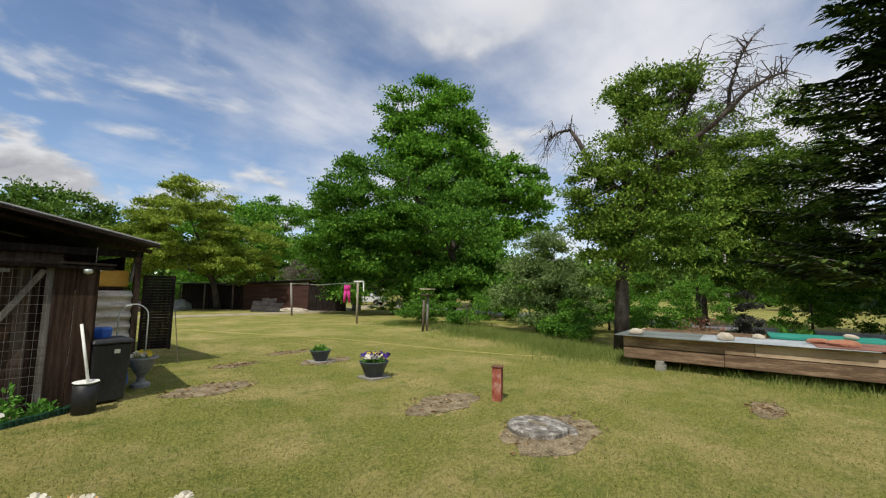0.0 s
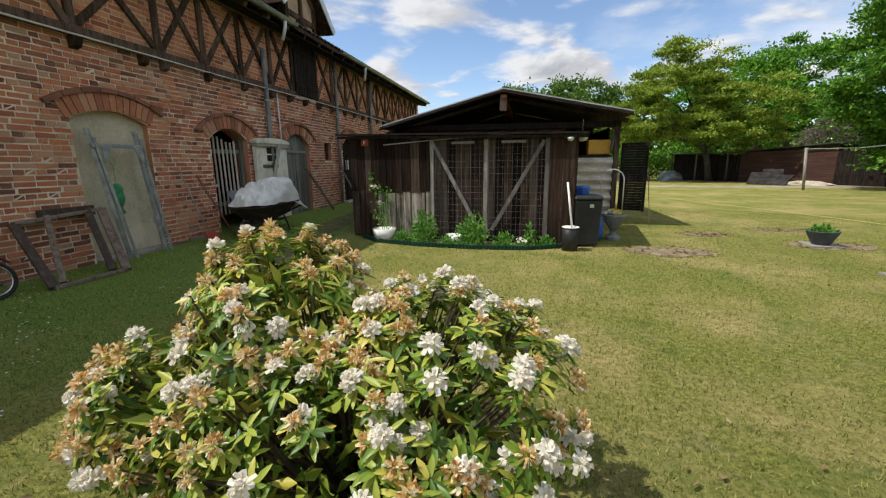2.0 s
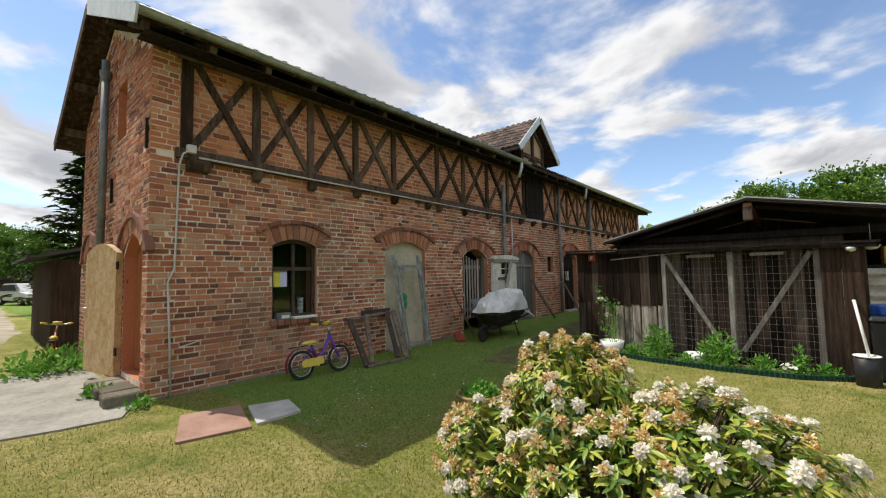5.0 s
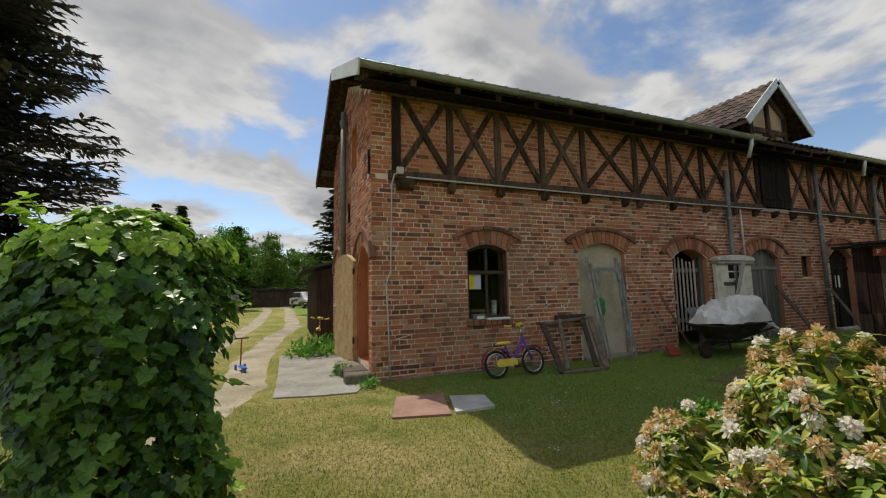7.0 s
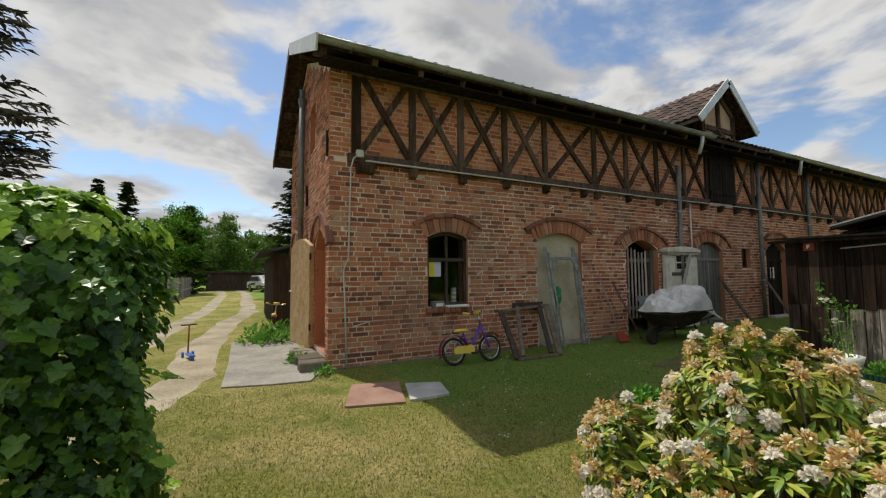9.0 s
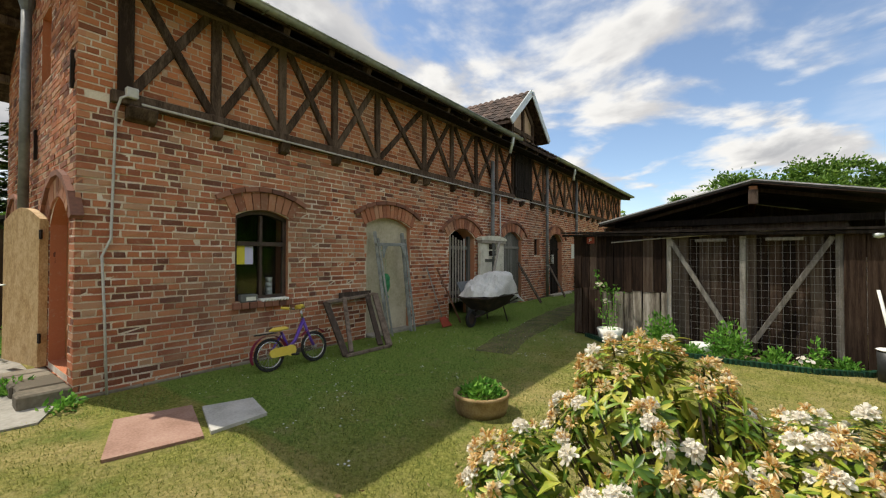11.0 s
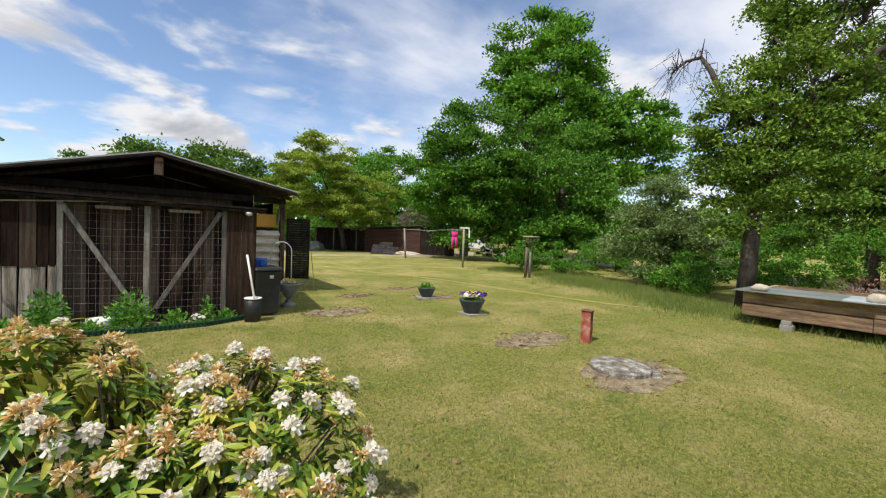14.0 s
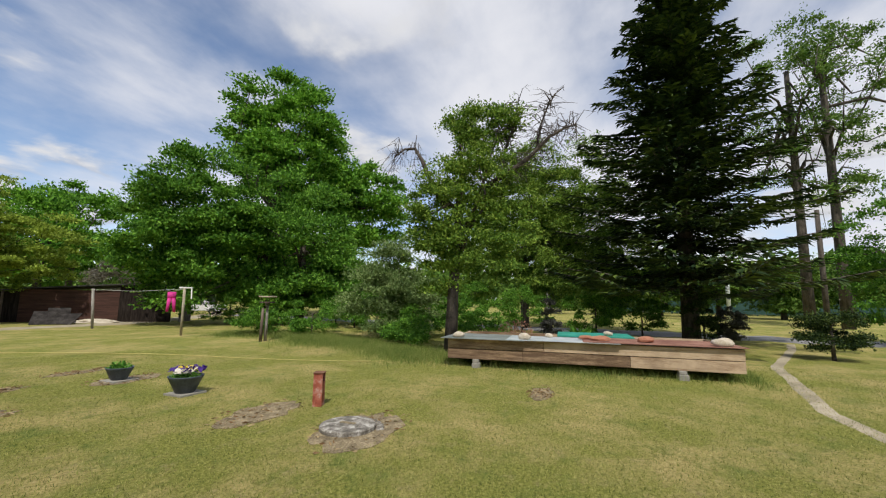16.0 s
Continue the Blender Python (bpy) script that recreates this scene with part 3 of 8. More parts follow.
    part("purlin_end", bm, M_TIMBER, barn, bevel=0.006)


# soffit boards under the eaves, one run on either side of the dormer
for k in range(4):
    xa, xb = 0.06 + k * 0.105, 0.16 + k * 0.105
    bm = bmesh.new()
    box(bm, xa, xb, -0.2, BARN_L + 0.3, 4.715, 4.735)
    for v in bm.verts:
        v.co.z += 0.09 - 0.12 * v.co.x
    part("soffit_board", bm, M_DARK, barn)


def gutter(y0, y1, x=0.58, z=4.95):
    bm, k = bmesh.new(), 8
    for r in (0.075, 0.068):
        rings = [[bm.verts.new((x - r * math.cos(math.pi * i / k), yy, z - r * math.sin(math.pi * i / k))) for i in range(k + 1)] for yy in (y0, y1)]
        for i in range(k):
            bm.faces.new((rings[0][i], rings[0][i + 1], rings[1][i + 1], rings[1][i]))
    tube(bm, [(x + 0.075, y0, z), (x + 0.075, y1, z)], 0.012, 6)
    part("gutter", bm, M_ZINC, barn, "grey-green zinc gutter", smooth=True)
    for yy in np.arange(y0 + 0.5, y1, 1.6):
        b2 = bmesh.new()
        box(b2, x - 0.083, x + 0.092, yy - 0.012, yy + 0.012, z - 0.085, z - 0.079)
        part("gutter_strap", b2, M_ZINC_DARK, barn)


gutter(-0.3, 9.6)
gutter(12.2, BARN_L + 0.45)
for sgn, x1 in ((1, EAVE_X + 0.03), (-1, BACK_X)):
    bm = bmesh.new()
    beam(bm, (RIDGE_X, verge_y(RIDGE_X) - 0.02, RIDGE_Z - 0.06), (x1, verge_y(x1) - 0.02, roof_at(x1) - 0.06), 0.22, 0.03, up=(0, 1, 0))
    part("verge_board", bm, M_WHITE_METAL if sgn > 0 else M_TIMBER, barn)
bm = bmesh.new()
beam(bm, (RIDGE_X - 0.02, verge_y(RIDGE_X) + 0.06, RIDGE_Z + 0.08), (EAVE_X, verge_y(EAVE_X) + 0.06, EAVE_Z + 0.08), 0.02, 0.18, up=(0, 1, 0))
part("verge_cap", bm, M_WHITE_METAL, barn, "pale sheet-metal verge cap")

# dormer over the hatch
DY0, DY1, DA, DX = 9.42, 12.25, 10.85, 0.34
D0, D1 = 10.1, 11.58
bm = bmesh.new()
v = [bm.verts.new((0.0, *p)) for p in ((D0, 4.8), (D1, 4.8), (D1, 6.0), (DA, 6.6), (D0, 6.0))]
bm.faces.new(v)
part("dormer_front", bm, M_MORTAR_UP, barn)
for yy in (D0, D1):
    bm = bmesh.new()
    v = [bm.verts.new(p) for p in ((0.0, yy, 4.8), (0.0, yy, 6.0), (-1.9, yy, 6.0))]
    bm.faces.new(v)
    part("dormer_cheek", bm, M_TIMBER, barn)
for a, b in (((D0, 4.85), (D0, 6.0)), ((D1, 4.85), (D1, 6.0)), ((D0, 5.5), (D1, 5.5)), ((D0, 5.98), (DA, 6.58)), ((D1, 5.98), (DA, 6.58)), ((DA, 5.5), (DA, 6.5)), ((D0 + 0.1, 4.95), (DA - 0.05, 5.45)), ((D1 - 0.1, 4.95), (DA + 0.05, 5.45))):
    timber(a, b, 0.14, 0.06, 0.03, "dormer_timber")
for ye in (DY0, DY1):
    bm = bmesh.new()
    v = [bm.verts.new(p) for p in ((DX, DA, 6.80), (DX, ye, 5.52), (-0.9, ye, 5.52), (-2.95, DA, 6.80))]
    w = [bm.verts.new(q.co - Vector((0, 0, 0.08))) for q in v]
    bm.faces.new(v)
    bm.faces.new(w[::-1])
    for i in range(4):
        bm.faces.new((v[i], v[(i + 1) % 4], w[(i + 1) % 4], w[i]))
    part("dormer_roof", bm, M_TIMBER, barn)
    tile_field("dormer_tiles", (DX - 3.1, DA, 6.815), (0.22, 0, 0), Vector((0, ye - DA, -1.28)) / 7 * 0.98, 14, 7, barn)
    bm = beam(bmesh.new(), (DX + 0.02, DA, 6.78), (DX + 0.02, ye, 5.48), 0.2, 0.03, up=(1, 0, 0))
    part("dormer_barge_board", bm, M_WHITE_METAL, barn, "pale grey painted barge board")

# hatch shutters
hatch = thing("loft_hatch", (0.05, 10.22, 3.40), 0, "black wooden double-leaf loft hatch, closed", "hatch")
for k in range(2):
    leaf = new("hatch_leaf")
    leaf.parent = hatch
    for q in range(4):
        bm = box(bmesh.new(), 0, 0.03, k * 0.6 + q * 0.147, k * 0.6 + q * 0.147 + 0.14, 0, 1.42)
        part("board", bm, M_DARK, leaf, bevel=0.004)
    for zz in (0.2, 1.1):
        part("ledge", box(bmesh.new(), 0.03, 0.05, k * 0.6 + 0.03, k * 0.6 + 0.56, zz, zz + 0.1), M_DARK, leaf, bevel=0.004)

# conduit, box and downpipes
bm = tube(bmesh.new(), [(0.13, 0.55, 3.33), (0.13, 3.5, 3.31), (0.13, 7.5, 3.29), (0.13, 11.0, 3.32), (0.13, 17.5, 3.30)], 0.015, 8)
part("conduit", bm, M_CONDUIT, barn, "grey plastic cable conduit", smooth=True)
bm = tube(bmesh.new(), [(0.12, 0.45, 3.42), (0.09, 0.36, 3.36), (0.04, 0.33, 3.2), (0.04, 0.30, 1.75), (0.05, 0.22, 1.55), (0.05, 0.25, 0.9), (0.06, 0.28, -0.05)], 0.014, 8)
part("conduit", bm, M_CONDUIT, barn, "grey plastic cable conduit", smooth=True)
part("junction_box", box(bmesh.new(), 0.06, 0.14, 0.40, 0.52, 3.38, 3.50), M_CONDUIT, barn, bevel=0.01)
for yy, zt, zl in ((8.75, 4.2, 0.15), (12.6, 4.75, 0.15), (15.7, 4.75, 0.15)):
    bm = tube(bmesh.new(), [(0.12, yy, zt), (0.12, yy, zl)], 0.055, 12)
    part("downpipe", bm, M_ZINC_DARK, barn, "grey zinc downpipe", smooth=True)
    for zz in (1.2, 3.0):
        part("pipe_clamp", tube(bmesh.new(), [(0.12, yy, zz), (0.12, yy, zz + 0.04)], 0.064, 12), M_ZINC, barn)
for yy, dy in ((9.1, -0.1), (14.2, 0.1)):
    bm = tube(bmesh.new(), [(0.58, yy, 4.92), (0.56, yy, 4.72), (0.50, yy + dy * 0.4, 4.45)], 0.045, 10)
    part("gutter_outlet", bm, M_WHITE_METAL, barn, smooth=True)
bm = tube(bmesh.new(), [(0.06, 9.28, 3.28), (0.06, 9.3, 2.3), (0.06, 9.32, 2.0)], 0.02, 8)
part("conduit", bm, M_WHITE_METAL, barn, smooth=True)
bm = tube(bmesh.new(), [(-2.55, -0.09, 5.5), (-2.55, -0.09, 2.2)], 0.06, 12)
part("downpipe", bm, M_ZINC_DARK, barn, "dark downpipe on the gable", smooth=True)
part("pipe_hopper", lathe(bmesh.new(), [(0.06, -0.1), (0.09, 0.02), (0.09, 0.1), (0, 0.1)], 12, Matrix.Translation((-2.55, -0.09, 5.2))), M_ZINC_DARK, barn)
for xx, zz in ((-0.12, 3.4), (-2.2, 2.9)):
    part("wall_anchor", box(bmesh.new(), xx - 0.02, xx + 0.02, -0.04, 0.0, zz, zz + 0.42), M_DARK, barn, bevel=0.004)

# brick arches with a projecting hood
def arch_ring(o, place, spread=0.26, hood=True):
    y0, y1, _, spring, crown = o
    c, n = (y0 + y1) / 2, max(9, int((y1 - y0) / 0.088))
    half, rise = (y1 - y0) / 2 + 0.06, crown - spring
    rad = (half * half + rise * rise) / (2 * rise)
    cz, ang = crown - rad, math.asin(half / rad)
    for k in range(n):
        a0, a1 = -ang + 2 * ang * k / n + 0.007 / rad, -ang + 2 * ang * (k + 1) / n - 0.007 / rad
        bm = bmesh.new()
        ps = [(c + r * math.sin(a), cz + r * math.cos(a)) for r, a in ((rad, a0), (rad, a1), (rad + spread, a1), (rad + spread, a0))]
        pro = random.uniform(0.016, 0.028)
        f = [bm.verts.new(place(*p, -pro)) for p in ps]
        b = [bm.verts.new(place(*p, 0.1)) for p in ps]
        bm.faces.new(f)
        for i in range(4):
            bm.faces.new((f[i], f[(i + 1) % 4], b[(i + 1) % 4], b[i]))
        part("voussoir", bm, M_BRICK_ARCH, barn)
    if hood:
        n2, ext = 7, ang * 1.16
        for k in range(n2):
            a0, a1 = -ext + 2 * ext * k / n2 + 0.004, -ext + 2 * ext * (k + 1) / n2 - 0.004
            r0, r1 = rad + spread + 0.008, rad + spread + 0.075
            bm = bmesh.new()
            ps = [(c + r * math.sin(a), cz + r * math.cos(a)) for r, a in ((r0, a0), (r0, a1), (r1, a1), (r1, a0))]
            f = [bm.verts.new(place(*p, -0.06)) for p in ps]
            b = [bm.verts.new(place(*p, 0.05)) for p in ps]
            bm.faces.new(f)
            for i in range(4):
                bm.faces.new((f[i], f[(i + 1) % 4], b[(i + 1) % 4], b[i]))
            part("hood_brick", bm, M_BRICK_DARK, barn)


for o in OPEN:
    if o[4] > o[3] + 0.05:
        arch_ring(o, lambda a, z, d: (-d, a, z))
for o in GABLE_OPEN[:2]:
    arch_ring(o, lambda a, z, d: (-a, d, z), 0.24)

# ---- lean-to shed in front of the gabled shed ----
shed = thing("wooden_shed", (2.98, 7.08, 0), -6.6, "dark weathered board shed with wire-mesh gate", "shed", kind="structure")
W = 4.28
shed.scale = (1.02, 1, 0.93)


def board(name, x0, x1, y0, y1, z0, z1, mat, parent, bevel=0.004, lean=0.0):
    bm = box(bmesh.new(), x0, x1, y0, y1, z0, z1)
    if lean:
        for v in bm.verts:
            v.co.x += lean * (v.co.z - z0)
    return part(name, bm, mat, parent, bevel=bevel)


x = 0.0
while x < 1.62:
    w = random.uniform(0.13, 0.19)
    w = min(w, 1.66 - x)
    board("board", x + 0.004, x + w - 0.004, random.uniform(-0.006, 0.006), 0.03, 0.98 + random.uniform(-0.03, 0.02), 2.12, M_SHED, shed)
    x += w
x = 0.0
while x < 1.62:
    w = min(random.uniform(0.11, 0.17), 1.66 - x)
    board("board", x + 0.004, x + w - 0.006, random.uniform(0.0, 0.012), 0.035, 0.03, 1.02 + random.uniform(-0.03, 0.03), M_SHED if x < 0.5 else M_SHED_GREY, shed, lean=random.uniform(-0.02, 0.02))
    x += w
for x in np.arange(1.68, 3.78, 0.15):
    board("board", x + 0.003, x + 0.147, 0.10, 0.12, 0.05, 2.05, M_SHED, shed)
for x0, x1 in ((3.82, 4.03), (4.035, 4.25)):
    board("board", x0, x1, -0.01, 0.02, 0.05, 2.02, M_SHED, shed)
# gate of laths with wire mesh
gate = thing("mesh_gate", (0, 0, 0), 0, "", "")
gate.parent = shed
tagged(gate, "grey lath gate covered with wire mesh, closed")
for a, b, w in (((1.70, 0.12), (1.70, 2.02), 0.07), ((2.72, 0.12), (2.72, 2.02), 0.08), ((3.78, 0.1), (3.78, 2.02), 0.08), ((1.72, 1.98), (2.60, 0.25), 0.07), ((3.72, 1.98), (2.84, 0.25), 0.07)):
    bm = beam(bmesh.new(), (a[0], 0.03, a[1]), (b[0], 0.03, b[1]), w, 0.035, up=(0, 1, 0))
    part("lath", bm, M_GREYWOOD, gate, bevel=0.005)
M_WIRE = material("galvanised_wire", [(0.16, 0.15, 0.14), (0.28, 0.27, 0.26)], 0.3, 0.5, 0.0, metal=0.7)
bm = bmesh.new()
for k in range(26):
    xx = 1.70 + k * 0.083
    tube(bm, [(xx, -0.01 + 0.008 * math.sin(k), 0.12), (xx, -0.012, 1.1), (xx, -0.01, 1.98)], 0.0022, 3, False)
for k in range(16):
    zz = 0.15 + k * 0.122
    tube(bm, [(1.70, -0.012, zz), (2.3, -0.014, zz - 0.012), (3.78, -0.012, zz + 0.006)], 0.0022, 3, False)
part("wire_mesh", bm, M_WIRE, gate)
# walls, roof and frame of the lean-to
for name, ps in (("side_wall", (-0.0, 0.03, 0.03, 2.4, 0.0, 2.12)), ("side_wall", (W - 0.04, W - 0.01, 0.03, 1.2, 0.0, 2.0)), ("floor_sill", (0.0, W - 0.05, 0.05, 0.12, 0.0, 0.06))):
    part(name, box(bmesh.new(), *ps), M_SHED, shed)
bm = bmesh.new()
v = [bm.verts.new(p) for p in ((-0.22, -0.12, 2.16), (W + 0.15, -0.12, 2.06), (W + 0.15, 2.4, 2.16), (-0.22, 2.4, 2.26))]
w = [bm.verts.new(q.co + Vector((0, 0, 0.035))) for q in v]
bm.faces.new(v[::-1])
bm.faces.new(w)
for i in range(4):
    bm.faces.new((v[i], v[(i + 1) % 4], w[(i + 1) % 4], w[i]))
part("lean_to_roof", bm, M_DARK, shed, "bitumen felt roof")
part("fascia", beam(bmesh.new(), (-0.2, -0.09, 2.12), (W + 0.13, -0.09, 2.02), 0.03, 0.05, up=(0, 0, 1)), M_DARK, shed, bevel=0.004)

# gabled part behind
big = thing("gabled_shed", (0, 0, 0), 0, "dark gabled timber shed with felt roof", "shed", kind="structure")
big.location, big.scale = (0.18, 0, 0), (1, 1, 0.955)
GA, GL, GR = (5.72, 3.18), (2.75, 2.40), (8.5, 2.58)
for p, q in ((GL, GA), (GA, GR)):
    bm = bmesh.new()
    v = [bm.verts.new(r) for r in ((p[0], 9.0, p[1]), (q[0], 9.0, q[1]), (q[0], 13.6, q[1]), (p[0], 13.6, p[1]))]
    w = [bm.verts.new(r.co + Vector((0, 0, 0.05))) for r in v]
    bm.faces.new(v[::-1])
    bm.faces.new(w)
    for i in range(4):
        bm.faces.new((v[i], v[(i + 1) % 4], w[(i + 1) % 4], w[i]))
    part("roof_slope", bm, M_FELT, big)
    part("barge_board", beam(bmesh.new(), (p[0], 8.99, p[1] - 0.03), (q[0], 8.99, q[1] - 0.03), 0.02, 0.12, up=(0, 1, 0)), M_SHED, big, bevel=0.003)
    part("roof_edging", beam(bmesh.new(), (p[0], 8.975, p[1] + 0.05), (q[0], 8.975, q[1] + 0.05), 0.025, 0.028, up=(0, 1, 0)), M_CONDUIT, big, "pale lapped edge of the roofing felt")
    part("rafter", beam(bmesh.new(), (p[0], 9.5, p[1] - 0.1), (q[0], 9.5, q[1] - 0.1), 0.08, 0.12, up=(0, 1, 0)), M_SHED, big, bevel=0.003)
part("ridge_beam", beam(bmesh.new(), (5.72, 9.0, 3.0), (5.72, 13.6, 3.0), 0.14, 0.2), M_ORANGE_WOOD, big, bevel=0.006)
part("ridge_block", box(bmesh.new(), 5.64, 5.80, 8.96, 9.12, 2.72, 3.02), M_TIMBER, big, bevel=0.008)
part("tie_beam", beam(bmesh.new(), (3.0, 9.5, 2.42), (8.35, 9.5, 2.40), 0.12, 0.14), M_DARK, big, bevel=0.005)
part("corner_post", beam(bmesh.new(), (8.30, 9.5, 0), (8.28, 9.5, 2.5), 0.11, 0.11), M_TIMBER, big, bevel=0.005)
part("brace", beam(bmesh.new(), (8.18, 9.5, 1.8), (8.26, 9.5, 2.45), 0.06, 0.05), M_GREYWOOD, big, bevel=0.003)
part("back_wall", box(bmesh.new(), 2.9, 8.3, 13.2, 13.25, 0, 2.9), M_SHED, big)
part("side_wall", box(bmesh.new(), 2.9, 2.95, 9.5, 13.2, 0, 2.4), M_SHED, big)
part("side_wall", box(bmesh.new(), 8.28, 8.32, 10.6, 13.2, 0, 2.4), M_SHED, big)
part("gable_boards", box(bmesh.new(), 2.95, 7.15, 9.56, 9.6, 0, 2.35), M_SHED, big)
bm = bmesh.new()
v = [bm.verts.new(p) for p in ((3.0, 13.15, 2.34), (8.2, 13.15, 2.34), (8.2, 13.15, 2.6), (5.72, 13.15, 3.16), (3.0, 13.15, 2.45))]
bm.faces.new(v)
part("gable_cladding", bm, M_SHED, big)
# corrugated sheet wall
M_TIN = material("corrugated_tin", [(0.464, 0.403, 0.329), (0.708, 0.647, 0.561), (0.830, 0.781, 0.695)], 0.4, 0.6, 0.1, metal=0.1, stretch=(1, 1, 3))
bm = bmesh.new()
rows = 60
for yo in (0.0, 0.004):
    g = [[bm.verts.new((xx, 9.5 + yo + 0.05 * math.cos(i / rows * 7 * 2 * math.pi), 0.12 + i / rows * 1.5)) for xx in (7.05, 8.24)] for i in range(rows + 1)]
    for a, b in zip(g, g[1:]):
        bm.faces.new((a[0], a[1], b[1], b[0]))
part("corrugated_sheet", bm, M_TIN, big, "weathered corrugated sheet wall", smooth=True)

# ---- paving, tracks, road ----
def sheet(name, outline, z, thick, mat, label, category, kind="structure", wob=0.0):
    bm = bmesh.new()
    up_ = [bm.verts.new((x + random.uniform(-wob, wob), y + random.uniform(-wob, wob), ground_height(x, y) + z)) for x, y in outline]
    lo = [bm.verts.new(v.co - Vector((0, 0, thick))) for v in up_]
    bm.faces.new(up_)
    for i in range(len(up_)):
        j = (i + 1) % len(up_)
        bm.faces.new((up_[i], lo[i], lo[j], up_[j]))
    return tagged(part(name, bm, mat), label, category, kind=kind)


M_SAND = material("sandy_dirt", [(0.22, 0.19, 0.12), (0.34, 0.29, 0.20), (0.44, 0.38, 0.28)], 0.8, 0.95, 0.4, fine=16, bump_size=0.02)
M_EARTH = material("bare_earth", [(0.085, 0.062, 0.034), (0.21, 0.165, 0.095), (0.38, 0.31, 0.19)], 0.18, 0.95, 0.8, fine=9, fine_mix=0.5, bump_size=0.02)
M_ASPHALT = material("asphalt", [(0.14, 0.14, 0.14), (0.19, 0.19, 0.19), (0.24, 0.235, 0.23)], 1.5, 0.9, 0.3, fine=40)
M_PALESLAB = material("pale_slab", [(0.36, 0.35, 0.31), (0.48, 0.465, 0.42), (0.57, 0.555, 0.51)], 0.35, 0.95, 0.3, fine=14)
M_REDSLAB = material("red_slab", [(0.24, 0.135, 0.095), (0.32, 0.19, 0.14), (0.39, 0.25, 0.19)], 0.35, 0.9, 0.3, fine=16)


def ribbon(name, pts, width, mat, label, z=0.006, category="track"):
    """A strip of ground with ragged edges along pts."""
    vs, fs, n = [], [], 0
    dense = []
    for a, b in zip(pts, pts[1:]):
        a, b = Vector(a), Vector(b)
        k = max(2, int((b - a).length / 0.35))
        dense += [a.lerp(b, i / k) for i in range(k)]
    dense.append(Vector(pts[-1]))
    for i, p in enumerate(dense):
        d = (dense[min(i + 1, len(dense) - 1)] - dense[max(i - 1, 0)]).normalized()
        s = Vector((-d.y, d.x))
        w = width / 2
        for q in (-1, -0.4, 0.4, 1):
            e = p + s * w * q * (1 + (0.45 * noise.noise((p.x * 0.8, p.y * 0.8, q * 7)) + 0.3 * noise.noise((p.x * 3, p.y * 3, q * 7)) if abs(q) == 1 else 0))
            vs.append((e.x, e.y, ground_height(e.x, e.y) + (z if abs(q) < 1 else -0.004)))
        if i:
            fs += [(n - 4 + k, n - 3 + k, n + 1 + k, n + k) for k in range(3)]
        n += 4
    return tagged(new(name, mesh_of(name, vs, fs, mat)), label, category, kind="structure")


sheet("concrete_pad", [(-3.6, -1.35), (-1.2, -1.38), (0.34, -1.44), (0.5, -0.85), (0.56, -0.34), (-0.1, -0.06), (-3.6, -0.12)], 0.02, 0.08, M_CONCRETE, "cracked pale concrete pad before the gable door", "pavement")
sheet("red_slab", [(1.91, -0.19), (1.05, 0.10), (1.22, 0.70), (2.08, 0.46)], 0.025, 0.06, M_REDSLAB, "flat reddish paving slab in the lawn", "slab", "")
sheet("grey_slab", [(2.05, 0.53), (1.36, 0.74), (1.52, 1.18), (2.04, 1.05)], 0.03, 0.06, M_PALESLAB, "flat pale grey paving slab in the lawn", "slab", "")
sheet("path_slab", [(1.7, -4.1), (1.75, -3.62), (2.3, -3.4), (2.5, -3.75)], 0.02, 0.06, M_CONCRETE, "pale concrete path slab by the ivy", "slab", "")
ribbon("wheel_track", [(2.2, -2.75), (-0.5, -1.85), (-3.0, -1.95), (-8.0, -1.5), (-12, -0.8), (-30, -0.6), (-60, -2)], 0.85, M_SAND, "sandy wheel track of the drive")
ribbon("wheel_track", [(1.0, -4.6), (-1.5, -3.7), (-4.2, -3.0), (-8.0, -2.9), (-14, -2.4), (-30, -2.2), (-60, -4)], 0.8, M_SAND, "sandy wheel track of the drive")
ribbon("yard_track", [(-6, 27.5), (4, 26), (12, 25.2), (17.5, 24.6), (22, 24.6), (27, 26.3), (33, 30), (45, 37.5), (70, 52)], 2.6, M_SAND, "pale sandy yard track before the low shed")
ribbon("worn_path", [(2.5, 4.6), (2.2, 6.0), (1.95, 8.0), (1.7, 11.0), (1.6, 15.0)], 0.8, material("worn_turf", [(0.055, 0.07, 0.02), (0.12, 0.115, 0.042), (0.21, 0.175, 0.085)], 0.3, 0.95, 0.5, fine=9, fine_mix=0.5), "worn grassy path between barn and shed", category="path")
ribbon("footpath", [(9.5, -5.4), (12.6, -4.95), (14, -4.95), (16, -5.45), (19.2, -6.2), (24.4, -8.6), (27, -9.6)], 0.34, M_SAND, "narrow trodden footpath across the grass", category="path")
ribbon("road", [(26, -30), (29.0, -14), (30.2, -8), (31.0, 0), (32, 10), (36, 30)], 4.4, M_ASPHALT, "grey asphalt road beyond the garden", 0.012, "road")
PATCHES = ((10.6, 1.35, 0.85, 0.55), (10.7, 3.1, 0.75, 0.4), (11.6, 7.3, 0.7, 0.4), (8.8, 6.42, 0.75, 0.42), (11.7, 9.0, 0.6, 0.25), (13.6, -0.6, 0.55, 0.22), (10.0, 8.2, 0.5, 0.25))
